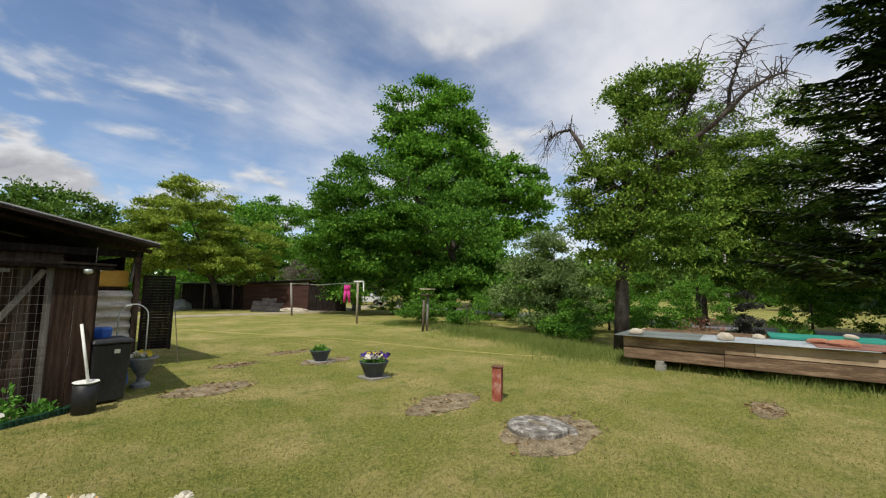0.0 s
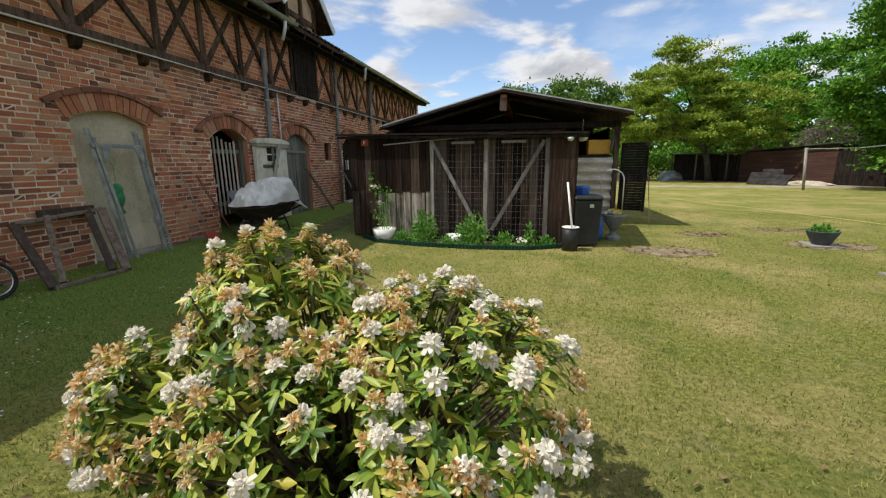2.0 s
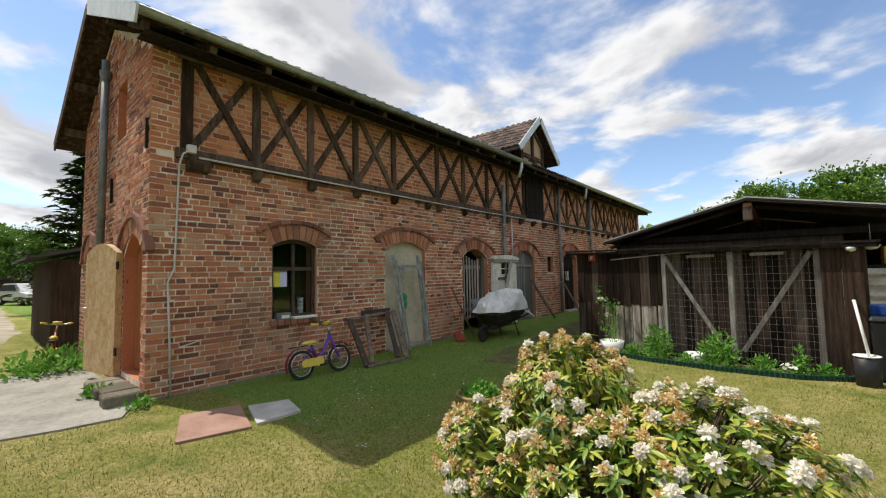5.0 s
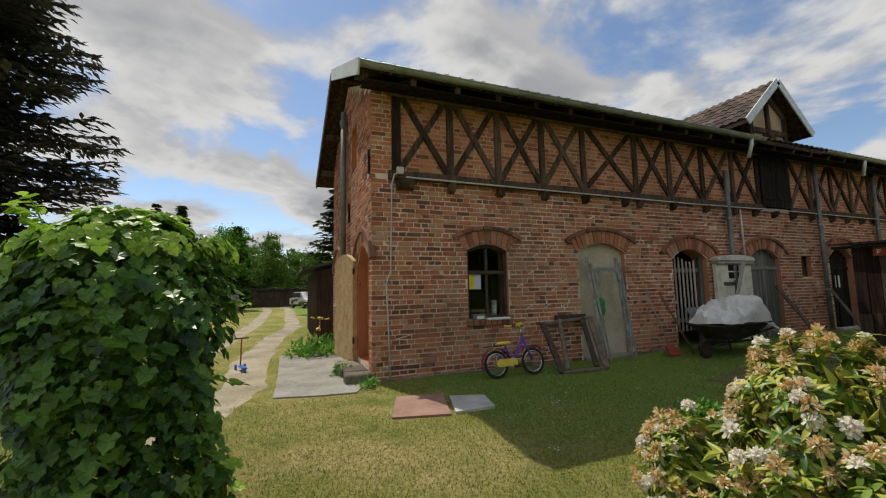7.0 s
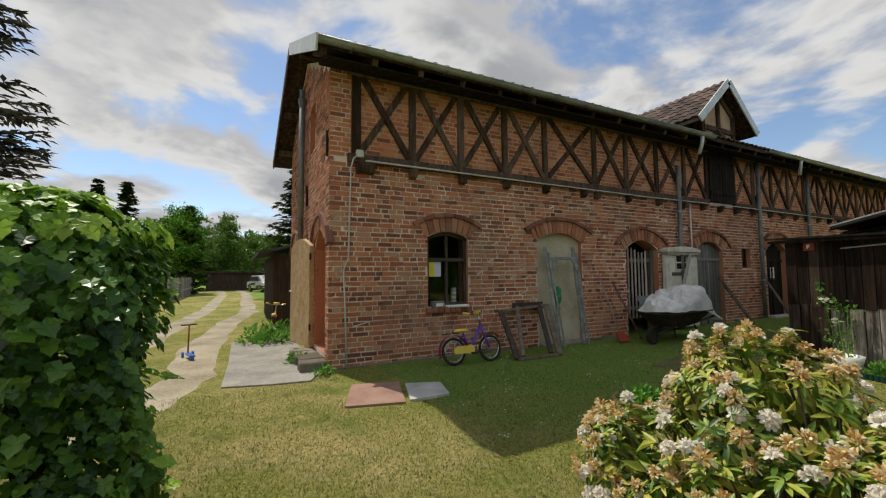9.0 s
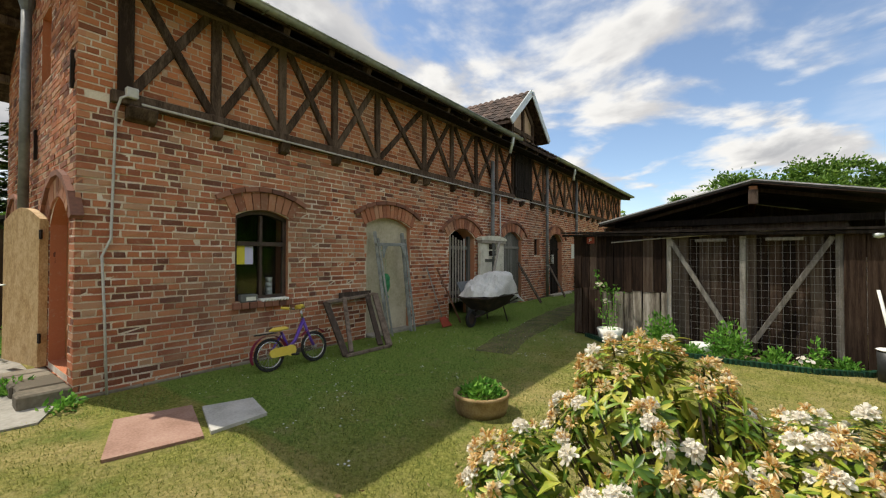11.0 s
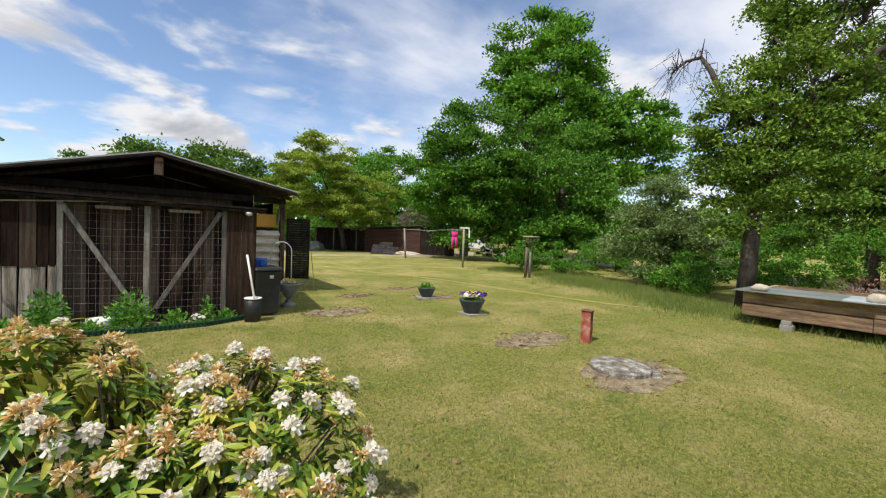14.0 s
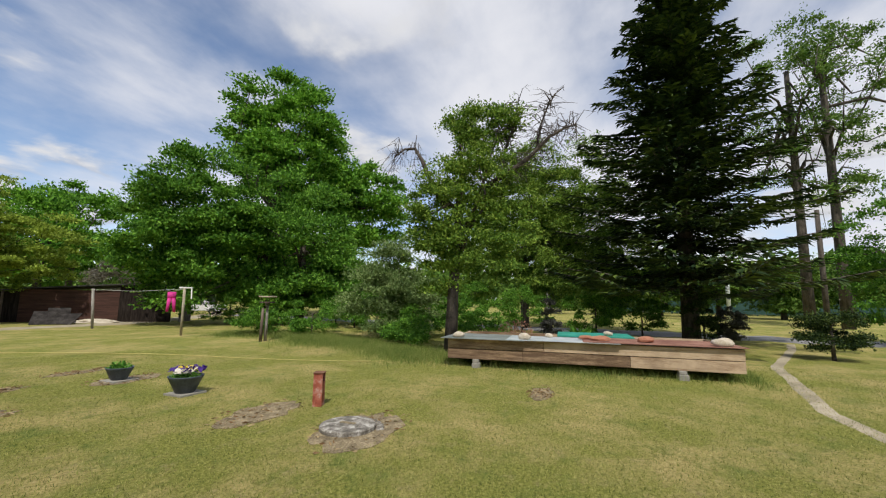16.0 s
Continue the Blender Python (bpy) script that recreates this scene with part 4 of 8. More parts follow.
for x, y, rx, ry in PATCHES:
    n_p = 22
    pts = [(x + rx * math.cos(2 * math.pi * k / n_p) * random.uniform(0.7, 1.1), y + ry * math.sin(2 * math.pi * k / n_p) * random.uniform(0.7, 1.1)) for k in range(n_p)]
    sheet("bare_patch", pts, 0.007, 0.02, M_EARTH, "bare brown earth in the lawn", "ground")

# ---- fittings of the barn front ----
M_WINFRAME = material("brown_window_frame", [(0.035, 0.022, 0.017), (0.06, 0.04, 0.03), (0.09, 0.06, 0.045)], 0.3, 0.6, 0.2)
M_WHITE = material("white_paint", [(0.68, 0.68, 0.62), (0.80, 0.80, 0.74), (0.86, 0.86, 0.82)], 0.5, 0.6, 0.1)
M_YELLOW = material("yellow_paper", [(0.72, 0.62, 0.06), (0.80, 0.70, 0.09)], 0.5, 0.6, 0.0)
M_LILAC = material("lilac_paper", [(0.56, 0.56, 0.80), (0.66, 0.66, 0.86)], 0.5, 0.6, 0.0)
M_STEEL = material("galvanised_steel", [(0.20, 0.215, 0.21), (0.30, 0.315, 0.305), (0.42, 0.43, 0.415)], 0.15, 0.6, 0.15, metal=0.3)
M_RUST = material("rusty_steel", [(0.10, 0.045, 0.025), (0.18, 0.08, 0.045), (0.27, 0.14, 0.085)], 0.2, 0.85, 0.3)
M_BLACK = material("black_plastic", [(0.012, 0.013, 0.014), (0.022, 0.023, 0.024), (0.035, 0.036, 0.037)], 0.4, 0.5, 0.05)
M_RUBBER = material("rubber", [(0.015, 0.015, 0.015), (0.03, 0.03, 0.03)], 0.2, 0.85, 0.1)
M_GREENNET = material("green_net", [(0.02, 0.16, 0.06), (0.04, 0.26, 0.11), (0.08, 0.36, 0.17)], 0.05, 0.7, 0.3)
M_REDPLASTIC = material("red_plastic", [(0.24, 0.04, 0.022), (0.36, 0.065, 0.035)], 0.2, 0.5, 0.05)
M_TARP = material("translucent_tarp", [(0.66, 0.68, 0.66), (0.80, 0.81, 0.79), (0.88, 0.88, 0.86)], 0.25, 0.35, 0.3, leaf=0.1)
M_OLDDOOR = material("old_plank_door", [(0.10, 0.10, 0.085), (0.16, 0.16, 0.14), (0.24, 0.235, 0.205)], 0.25, 0.9, 0.4, stretch=(4, 4, 0.3), island=0.3)
M_SLAT = material("pale_slat", [(0.36, 0.32, 0.27), (0.50, 0.46, 0.40), (0.60, 0.56, 0.50)], 0.2, 0.85, 0.3, stretch=(3, 3, 0.4), island=0.3)

win = thing("window_1", (-0.13, 1.71, 0.90), 0, "brown casement window with a segmental arch", "window", kind="structure")
for nm, ps in (("window_frame", (0, 0.06, 0.0, 0.055, 0, 1.23)), ("window_frame", (0, 0.06, 0.775, 0.83, 0, 1.23)), ("window_frame", (0, 0.06, 0.055, 0.775, 0, 0.06)),
               ("mullion", (0, 0.065, 0.393, 0.437, 0.06, 1.26)), ("transom", (0.005, 0.07, 0.055, 0.775, 0.80, 0.865))):
    part(nm, box(bmesh.new(), *ps), M_WINFRAME, win, bevel=0.004)
bm = bmesh.new()
k = 10
arc = [(0.83 * i / k, arch_z(OPEN[0], 1.71 + 0.83 * i / k) - 0.9) for i in range(k + 1)]
for (y0, z0), (y1, z1) in zip(arc, arc[1:]):
    beam(bm, (0.03, y0, z0 - 0.03), (0.03, y1, z1 - 0.03), 0.06, 0.06, up=(1, 0, 0))
part("window_frame", bm, M_WINFRAME, win)
for y0, y1, z0, z1 in ((0.055, 0.385, 0.06, 0.80), (0.445, 0.775, 0.06, 0.80), (0.055, 0.385, 0.865, 1.27), (0.445, 0.775, 0.865, 1.27)):
    p_ = part("pane", box(bmesh.new(), 0.02, 0.024, y0, y1, z0, z1), M_GLASS, win)
    p_.visible_shadow = False
for k in range(8):
    part("sill_brick", box(bmesh.new(), -0.02, 0.19, -0.04 + k * 0.115, 0.066 + k * 0.115, -0.11, -0.015), M_BRICK_DARK, win, bevel=0.006)
note = thing("paper_note", (-0.10, 1.78, 1.43), 0, "yellow and lilac paper sheet in the window", "paper")
part("yellow_half", box(bmesh.new(), 0, 0.002, 0, 0.115, 0, 0.27), M_YELLOW, note)
part("lilac_half", box(bmesh.new(), 0, 0.002, 0.116, 0.24, 0, 0.265), M_LILAC, note)
fbox = thing("flower_box", (0.0, 1.78, 0.885), 0, "small grey box on the window sill", "box")
part("body", box(bmesh.new(), -0.06, 0.05, 0, 0.24, 0, 0.11), M_ZINC_DARK, fbox, bevel=0.008)
part("label", box(bmesh.new(), 0.051, 0.053, 0.07, 0.21, 0.02, 0.075), M_WHITE, fbox)
lace = thing("sill_cover", (0.0, 2.06, 0.885), 0, "white scalloped cover on the window sill", "cover")
part("cloth", box(bmesh.new(), -0.06, 0.07, 0, 0.46, 0.0, 0.03), M_WHITE, lace, bevel=0.008)
for k in range(9):
    part("scallop", lathe(bmesh.new(), [(0, -0.01), (0.018, 0), (0.018, 0.02), (0, 0.03)], 8, pose(0.072, 0.03 + k * 0.05, -0.005)), M_WHITE, lace)
cups = thing("stacked_cups", (-0.2, 2.33, 0.90), 0, "stack of pale cups behind the window pane", "cup")
for k in range(4):
    part("cup", lathe(bmesh.new(), [(0, 0), (0.04, 0), (0.055, 0.085), (0.05, 0.085), (0.036, 0.01), (0, 0.01)], 14, pose(0, 0, k * 0.078)), M_WHITE_METAL, cups, smooth=True)

# walled-up doorway
o = OPEN[1]
bm = bmesh.new()
pts = [(o[0], o[2])] + [(o[0] + (o[1] - o[0]) * i / 12, arch_z(o, o[0] + (o[1] - o[0]) * i / 12)) for i in range(13)] + [(o[1], o[2])]
f_ = [bm.verts.new((-0.10, *p)) for p in pts]
r_ = [bm.verts.new((-0.30, *p)) for p in pts]
bm.faces.new(f_)
for i in range(len(pts)):
    j = (i + 1) % len(pts)
    bm.faces.new((f_[i], f_[j], r_[j], r_[i]))
tagged(part("blocked_doorway", bm, M_PLASTER), "doorway walled up and plastered beige", "doorway", kind="structure")
tagged(part("door_step", box(bmesh.new(), -0.1, 0.12, 4.2, 5.4, -0.1, 0.06), M_CONCRETE, bevel=0.02), "worn concrete door step", "step", kind="structure")
sgate = thing("steel_frame", (0, 0, 0), 0, "galvanised steel frame leaning against the walled doorway", "frame")
for y0, y1 in ((4.36, 4.53), (5.13, 5.19)):
    part("upright", beam(bmesh.new(), (0.24, y1, 0.0), (0.03, y0, 2.03), 0.075, 0.06), M_STEEL, sgate, bevel=0.006)
    part("upright", beam(bmesh.new(), (0.30, y1 + 0.06, 0.0), (0.10, y0 + 0.03, 1.9), 0.035, 0.04), M_STEEL, sgate, bevel=0.006)
part("crossbar", beam(bmesh.new(), (0.10, 4.33, 1.78), (0.10, 5.18, 1.78), 0.05, 0.06), M_STEEL, sgate, bevel=0.006)
for y0, s in ((4.44, 1), (5.10, -1)):
    bm = bmesh.new()
    v = [bm.verts.new(p) for p in ((0.15, y0, 1.76), (0.15, y0 + s * 0.15, 1.76), (0.15, y0 + s * 0.09, 1.66), (0.17, y0 + s * 0.03, 1.52), (0.17, y0, 1.52))]
    w = [bm.verts.new(q.co + Vector((0.02, 0, 0))) for q in v]
    bm.faces.new(v)
    bm.faces.new(w[::-1])
    for i in range(5):
        bm.faces.new((v[i], w[i], w[(i + 1) % 5], v[(i + 1) % 5]))
    part("bracket", bm, M_STEEL, sgate)
for z in (0.5, 1.0):
    part("hinge", box(bmesh.new(), 0.22 - 0.1 * z, 0.30 - 0.1 * z, 5.10, 5.16, z, z + 0.12), M_STEEL, sgate, bevel=0.01)
net = thing("net_bag", (0.02, 4.68, 0.72), 0, "green netting bag hanging at the doorway", "bag")
part("bag", lathe(bmesh.new(), [(0, 0.10), (0.05, 0.12), (0.085, 0.22), (0.075, 0.34), (0.085, 0.40), (0.05, 0.46), (0.02, 0.48), (0, 0.48)], 10), M_GREENNET, net, smooth=True)
part("tail", tube(bmesh.new(), [(0, 0, 0.12), (0.0, 0.02, 0.05), (0, 0.05, 0.0)], [0.03, 0.025, 0.03], 7), M_GREENNET, net, smooth=True)
part("cord", tube(bmesh.new(), [(0, 0, 0.48), (-0.03, 0.02, 0.75), (-0.12, 0.0, 0.95)], 0.004, 4), M_GREENNET, net)

# wooden frames leaning on the wall
M_OLDWOOD = material("dark_old_wood", [(0.05, 0.036, 0.027), (0.115, 0.085, 0.064), (0.21, 0.165, 0.13)], 0.2, 0.9, 0.4, stretch=(3, 3, 0.5), island=0.3)
fr = thing("wooden_frame", (0, 0, 0), 0, "old dark wooden window frame leaning on the wall", "frame")
F = {"a": (0.08, 3.20, 0.76), "b": (0.08, 4.32, 0.83), "c": (0.90, 2.96, 0.03), "d": (0.93, 3.86, 0.03)}
for p, q, w in (("a", "c", 0.10), ("b", "d", 0.11), ("a", "b", 0.09), ("c", "d", 0.05)):
    part("rail", beam(bmesh.new(), F[p], F[q], w, 0.05), M_OLDWOOD, fr, bevel=0.006)
part("rail", beam(bmesh.new(), (0.09, 3.58, 0.82), (0.88, 3.08, 0.06), 0.07, 0.05), M_OLDWOOD, fr, bevel=0.006)
part("rail", beam(bmesh.new(), (0.07, 4.12, 0.86), (0.86, 3.72, 0.06), 0.09, 0.04), M_OLDWOOD, fr, bevel=0.006)
part("board", box(bmesh.new(), 0.03, 0.06, 3.5, 4.25, 0.76, 0.90), M_OLDWOOD, fr, bevel=0.006)

# slatted door, leaning sheet and tools
sl = thing("slatted_door", (-0.16, 6.84, 0.02), 0, "pale slatted door in an arched opening", "door", kind="structure")
for k in range(7):
    part("slat", box(bmesh.new(), 0, 0.025, 0.10 + k * 0.125, 0.143 + k * 0.125, 0.35, 2.0 + 0.06 * math.sin(k)), M_SLAT, sl, bevel=0.004)
for z in (0.55, 1.7):
    part("rail", box(bmesh.new(), -0.03, 0.0, 0.02, 1.12, z, z + 0.09), M_OLDDOOR, sl, bevel=0.004)
part("post", box(bmesh.new(), -0.03, 0.04, 1.03, 1.14, 0, 2.05), M_OLDDOOR, sl, bevel=0.006)
part("latch", box(bmesh.new(), 0.03, 0.06, 0.05, 0.2, 0.98, 1.04), M_WHITE_METAL, sl, bevel=0.006)
pan = part("metal_sheet", beam(bmesh.new(), (0.62, 7.15, 0.12), (0.15, 7.15, 0.92), 0.02, 0.62, up=(0, 1, 0)), M_ZINC_DARK)
pan.data.transform(Matrix.Translation((0, 0.1, 0)))
tagged(pan, "dull grey sheet leaning in the doorway", "sheet")
sh = thing("red_shovel", (0, 0, 0), 0, "red plastic shovel leaning against the bricks", "shovel")
part("handle", tube(bmesh.new(), [(0.10, 5.86, 1.32), (0.47, 5.96, 0.20)], 0.014, 8), M_GREYWOOD, sh, smooth=True)
bm = bmesh.new()
v = [bm.verts.new(p) for p in ((0.46, 5.86, 0.20), (0.46, 6.06, 0.21), (0.60, 6.12, 0.02), (0.58, 5.82, 0.02))]
w = [bm.verts.new(q.co + Vector((0.02, 0, 0.02))) for q in v]
bm.faces.new(v)
bm.faces.new(w[::-1])
for i in range(4):
    bm.faces.new((v[i], w[i], w[(i + 1) % 4], v[(i + 1) % 4]))
part("blade", bm, M_REDPLASTIC, sh, "red plastic blade")
rk = thing("rake_handle", (0, 0, 0), 0, "brown wooden tool handle leaning on the wall", "tool")
part("handle", tube(bmesh.new(), [(0.06, 6.28, 1.28), (0.55, 6.55, 0.03)], 0.02, 8), M_RUST, rk, smooth=True)

# old booth front with a bowed cap, leaning flat on the wall
M_CREAM = material("chipped_cream_paint", [(0.50, 0.47, 0.37), (0.74, 0.72, 0.60), (0.82, 0.80, 0.69)], 0.3, 0.6, 0.15, fine=14)
cab = thing("booth_front", (0.03, 8.08, 0.10), 0, "old cream painted booth front with small window", "booth")
part("body", box(bmesh.new(), 0, 0.10, 0.02, 1.30, 0, 1.82), M_CREAM, cab, bevel=0.01)
bm = bmesh.new()
k = 14
top = [(1.36 * i / k - 0.03, 1.93 + 0.085 * math.sin(math.pi * i / k) ** 0.6) for i in range(k + 1)]
pr = [(-0.03, 1.88)] + top + [(1.33, 1.88)]
f_ = [bm.verts.new((0.18, *p)) for p in pr]
r_ = [bm.verts.new((-0.01, *p)) for p in pr]
bm.faces.new(f_)
bm.faces.new(r_[::-1])
for i in range(len(pr)):
    j = (i + 1) % len(pr)
    bm.faces.new((f_[i], f_[j], r_[j], r_[i]))
part("bowed_cap", bm, M_CREAM, cab)
part("cap_board", box(bmesh.new(), 0.0, 0.16, 0.0, 1.32, 1.80, 1.878), M_SLAT, cab, "bare grey board under the cap", bevel=0.006)
wp = part("window", box(bmesh.new(), 0.098, 0.106, 0.40, 0.80, 1.45, 1.78), M_DARK, cab, "dark window opening")
for ps in ((0.106, 0.125, 0.37, 0.40, 1.42, 1.80), (0.106, 0.125, 0.80, 0.83, 1.42, 1.80), (0.106, 0.125, 0.40, 0.80, 1.42, 1.45), (0.106, 0.12, 0.40, 0.80, 1.60, 1.63)):
    part("window_frame", box(bmesh.new(), *ps), M_CREAM, wp, bevel=0.003)
part("slot_board", box(bmesh.new(), 0.099, 0.118, 0.24, 0.86, 1.29, 1.37), M_OLDDOOR, cab, "weathered board over the slot", bevel=0.004)
for y_, z_ in ((0.3, 0.75), (1.1, 1.2), (1.15, 0.55), (0.9, 0.8)):
    part("nail_hole", lathe(bmesh.new(), [(0, -0.004), (0.012, 0), (0.008, 0.004), (0, 0.005)], 8, pose(0.1, y_, z_, 0, 90, 0)), M_DARK, cab)
lath = thing("leaning_lath", (0, 0, 0), 0, "weathered lath leaning against the booth front", "lath")
part("lath", beam(bmesh.new(), (0.50, 8.02, 0.80), (0.20, 8.98, 1.93), 0.10, 0.03, up=(1, 0, 0)), M_SLAT, lath, bevel=0.004)

# wheelbarrow under a crumpled tarp
M_BARROW = material("black_barrow_steel", [(0.018, 0.014, 0.012), (0.035, 0.026, 0.022), (0.075, 0.045, 0.032)], 0.2, 0.75, 0.3)
wb = thing("wheelbarrow", (1.0, 6.95, 0), 0, "dark rusty wheelbarrow loaded with a tarp", "wheelbarrow")
bm = bmesh.new()
lo = [(-0.22, -0.32, 0.34), (0.22, -0.32, 0.34), (0.26, 0.42, 0.40), (-0.26, 0.42, 0.40)]
hi = [(-0.36, -0.62, 0.62), (0.36, -0.62, 0.62), (0.40, 0.70, 0.66), (-0.40, 0.70, 0.66)]
a_ = [bm.verts.new(p) for p in lo]
b_ = [bm.verts.new(p) for p in hi]
bm.faces.new(a_[::-1])
for i in range(4):
    bm.faces.new((a_[i], a_[(i + 1) % 4], b_[(i + 1) % 4], b_[i]))
part("tray", bm, M_BARROW, wb)
bm = bmesh.new()
tube(bm, [(0.38, -0.64, 0.63), (-0.38, -0.64, 0.63), (-0.42, 0.72, 0.67), (0.42, 0.72, 0.67), (0.38, -0.64, 0.63)], 0.015, 6)
part("rim", bm, M_BARROW, wb)
for s in (-1, 1):
    part("handle", tube(bmesh.new(), [(s * 0.08, -0.62, 0.22), (s * 0.22, 0.1, 0.36), (s * 0.28, 1.15, 0.55)], 0.02, 8), M_BARROW, wb, smooth=True)
    part("leg", tube(bmesh.new(), [(s * 0.24, 0.35, 0.38), (s * 0.27, 0.5, 0.02)], 0.016, 6), M_BARROW, wb)
wh = part("wheel", tube(bmesh.new(), [(0, -0.66 + 0.15 * math.cos(t), 0.19 + 0.15 * math.sin(t)) for t in np.linspace(0, 2 * math.pi, 19)], 0.04, 8, False), M_RUBBER, wb, smooth=True)
part("rim", lathe(bmesh.new(), [(0, -0.03), (0.11, -0.02), (0.11, 0.02), (0, 0.03)], 14, pose(0, -0.66, 0.19, 0, 90, 0)), M_BARROW, wh)
tarp = bmesh.new()
nx, ny = 44, 60
gr = []
for j in range(ny + 1):
    row = []
    for i in range(nx + 1):
        u, w_ = i / nx * 2 - 1, j / ny * 2 - 1
        x, y = u * (0.39 + 0.05 * noise.noise((w_ * 2.5, 3.0, 0.5))), 0.24 + w_ * (0.86 + 0.06 * noise.noise((u * 2.5, 7.0, 0.5)))
        body = max(0, 1 - abs(u) ** 2.6) ** 0.5 * max(0, 1 - abs(w_) ** 2.8) ** 0.5
        # load heaped towards the handles, the skirt hanging over them
        z = 0.66 - 0.24 * max(0.0, (w_ - 0.35) / 0.65) ** 1.3 + body * (0.30 + 0.34 * math.exp(-((w_ - 0.3) / 0.42) ** 2))
        z += body * (0.20 * noise.noise((x * 2.6, y * 2.4, 1.0)) + 0.34 * (0.3 - abs(noise.noise((x * 4.0, y * 3.2, 5.0)))) + 0.20 * (0.25 - abs(noise.noise((x * 8, y * 6.5, 2.0)))) + 0.05 * (0.3 - abs(noise.noise((x * 20, y * 16, 6.0)))))
        z += 0.04 * noise.noise((x * 4, y * 4, 9.0)) - 0.10 * math.exp(-((w_ + 0.25) / 0.12) ** 2) * body
        z = min(z, 1.12 + 0.3 * (z - 1.12)) if z > 1.12 else z
        row.append(tarp.verts.new((x + 0.04 * noise.noise((z * 5, y * 4, 3)), y + 0.05 * noise.noise((x * 4, z * 4, 8)), z)))
    gr.append(row)
for j in range(ny):
    for i in range(nx):
        tarp.faces.new((gr[j][i], gr[j][i + 1], gr[j + 1][i + 1], gr[j + 1][i]))
tp = part("tarp", tarp, M_TARP)
tp.location = (1.0, 6.95, 0.0)
tagged(tp, "crumpled pale plastic tarp over the wheelbarrow", "tarp")


def plank_door(name, o, x, mat, label, planks, gap=0.006):
    t = thing(name, (x, o[0], o[2]), 0, label, "door", kind="structure")
    w = (o[1] - o[0]) / planks
    for k in range(planks):
        h = arch_z(o, o[0] + w * (k + 0.5)) - o[2] - 0.01
        part("plank", box(bmesh.new(), 0, 0.03, k * w + gap / 2, (k + 1) * w - gap / 2, 0.02, h), mat, t, bevel=0.004)
    part("lintel_rail", box(bmesh.new(), 0.03, 0.06, 0, o[1] - o[0], 1.72, 1.80), mat, t, bevel=0.005)
    part("centre_post", box(bmesh.new(), 0.03, 0.055, (o[1] - o[0]) / 2 - 0.04, (o[1] - o[0]) / 2 + 0.04, 0.02, 1.72), mat, t, bevel=0.005)
    return t


plank_door("door_3", OPEN[3], -0.14, M_OLDDOOR, "grey weathered double plank door, closed", 8)
d4 = plank_door("door_4", OPEN[5], -0.2, M_DARK, "black-brown plank door with a white notice", 8)
part("notice", box(bmesh.new(), 0.035, 0.04, 0.55, 0.78, 1.2, 1.55), M_WHITE, d4, "white paper notice")
tagged(part("wall_plate", box(bmesh.new(), 0.01, 0.03, 15.35, 15.85, 1.45, 2.05), M_WHITE, bevel=0.005), "white notice plate on the brick wall", "plate")
for y0, y1 in ((10.35, 10.9), (12.62, 13.0)):
    q = part("leaning_lath", beam(bmesh.new(), (0.10, y0, 1.35), (0.62, y1, ground_height(0.6, y1) + 0.02), 0.1, 0.03, up=(1, 0, 0)), M_OLDWOOD, bevel=0.004)
    tagged(q, "old wooden lath leaning by a barn door", "lath")
sw = thing("window_2", (-0.15, 11.75, 1.57), 0, "small dark slot window", "window", kind="structure")
for ps in ((0, 0.04, 0, 0.04, 0, 0.58), (0, 0.04, 0.43, 0.47, 0, 0.58), (0, 0.04, 0.04, 0.43, 0, 0.04), (0, 0.04, 0.04, 0.43, 0.54, 0.58), (0, 0.04, 0.22, 0.25, 0.04, 0.54)):
    part("window_frame", box(bmesh.new(), *ps), M_WINFRAME, sw)
pane = part("pane", box(bmesh.new(), 0.015, 0.019, 0.04, 0.43, 0.04, 0.54), M_GLASS, sw)
tagged(part("door_sill", box(bmesh.new(), -0.05, 0.2, 13.0, 14.9, 0.0, 0.14), M_SLAT, bevel=0.01), "pale timber sill before the dark door", "sill", kind="structure")

# gable door, open chipboard leaf, step and window frames
gd = thing("door_5", (0, 0.16, 0), 0, "orange-brown stained plank door", "door", kind="structure")
for k in range(6):
    o = GABLE_OPEN[0]
    w = (o[1] - o[0]) / 6
    h = arch_z(o, o[0] + w * (k + 0.5)) - 0.02
    part("plank", box(bmesh.new(), -o[0] - (k + 1) * w + 0.003, -o[0] - k * w - 0.003, 0, 0.03, 0.24, h), M_ORANGE_WOOD, gd, bevel=0.004)
part("handle", box(bmesh.new(), -0.48, -0.44, -0.05, 0.0, 1.02, 1.10), M_DARK, gd, bevel=0.005)
leaf = thing("door_leaf", (-1.30, -0.05, 0.16), 0, "open outer door leaf of bare chipboard", "door")
leaf.matrix_world = pose(-1.30, -0.05, 0.16, 0, 0, 12)
bm = bmesh.new()
k = 12
pr = [(0, 0)] + [(-1.0 * i / k, 1.86 + 0.16 * math.sin(math.pi * i / k)) for i in range(k + 1)] + [(-1.0, 0)]
f_ = [bm.verts.new((x, -0.045, z)) for x, z in pr]
r_ = [bm.verts.new((x, 0.045, z)) for x, z in pr]
bm.faces.new(f_)
bm.faces.new(r_[::-1])
for i in range(len(pr)):
    j = (i + 1) % len(pr)
    bm.faces.new((f_[i], f_[j], r_[j], r_[i]))
part("panel", bm, M_OSB, leaf)
part("handle", tube(bmesh.new(), [(-0.9, -0.05, 1.0), (-0.9, -0.10, 1.0), (-0.78, -0.10, 1.0)], 0.012, 8), M_WHITE_METAL, leaf, smooth=True)
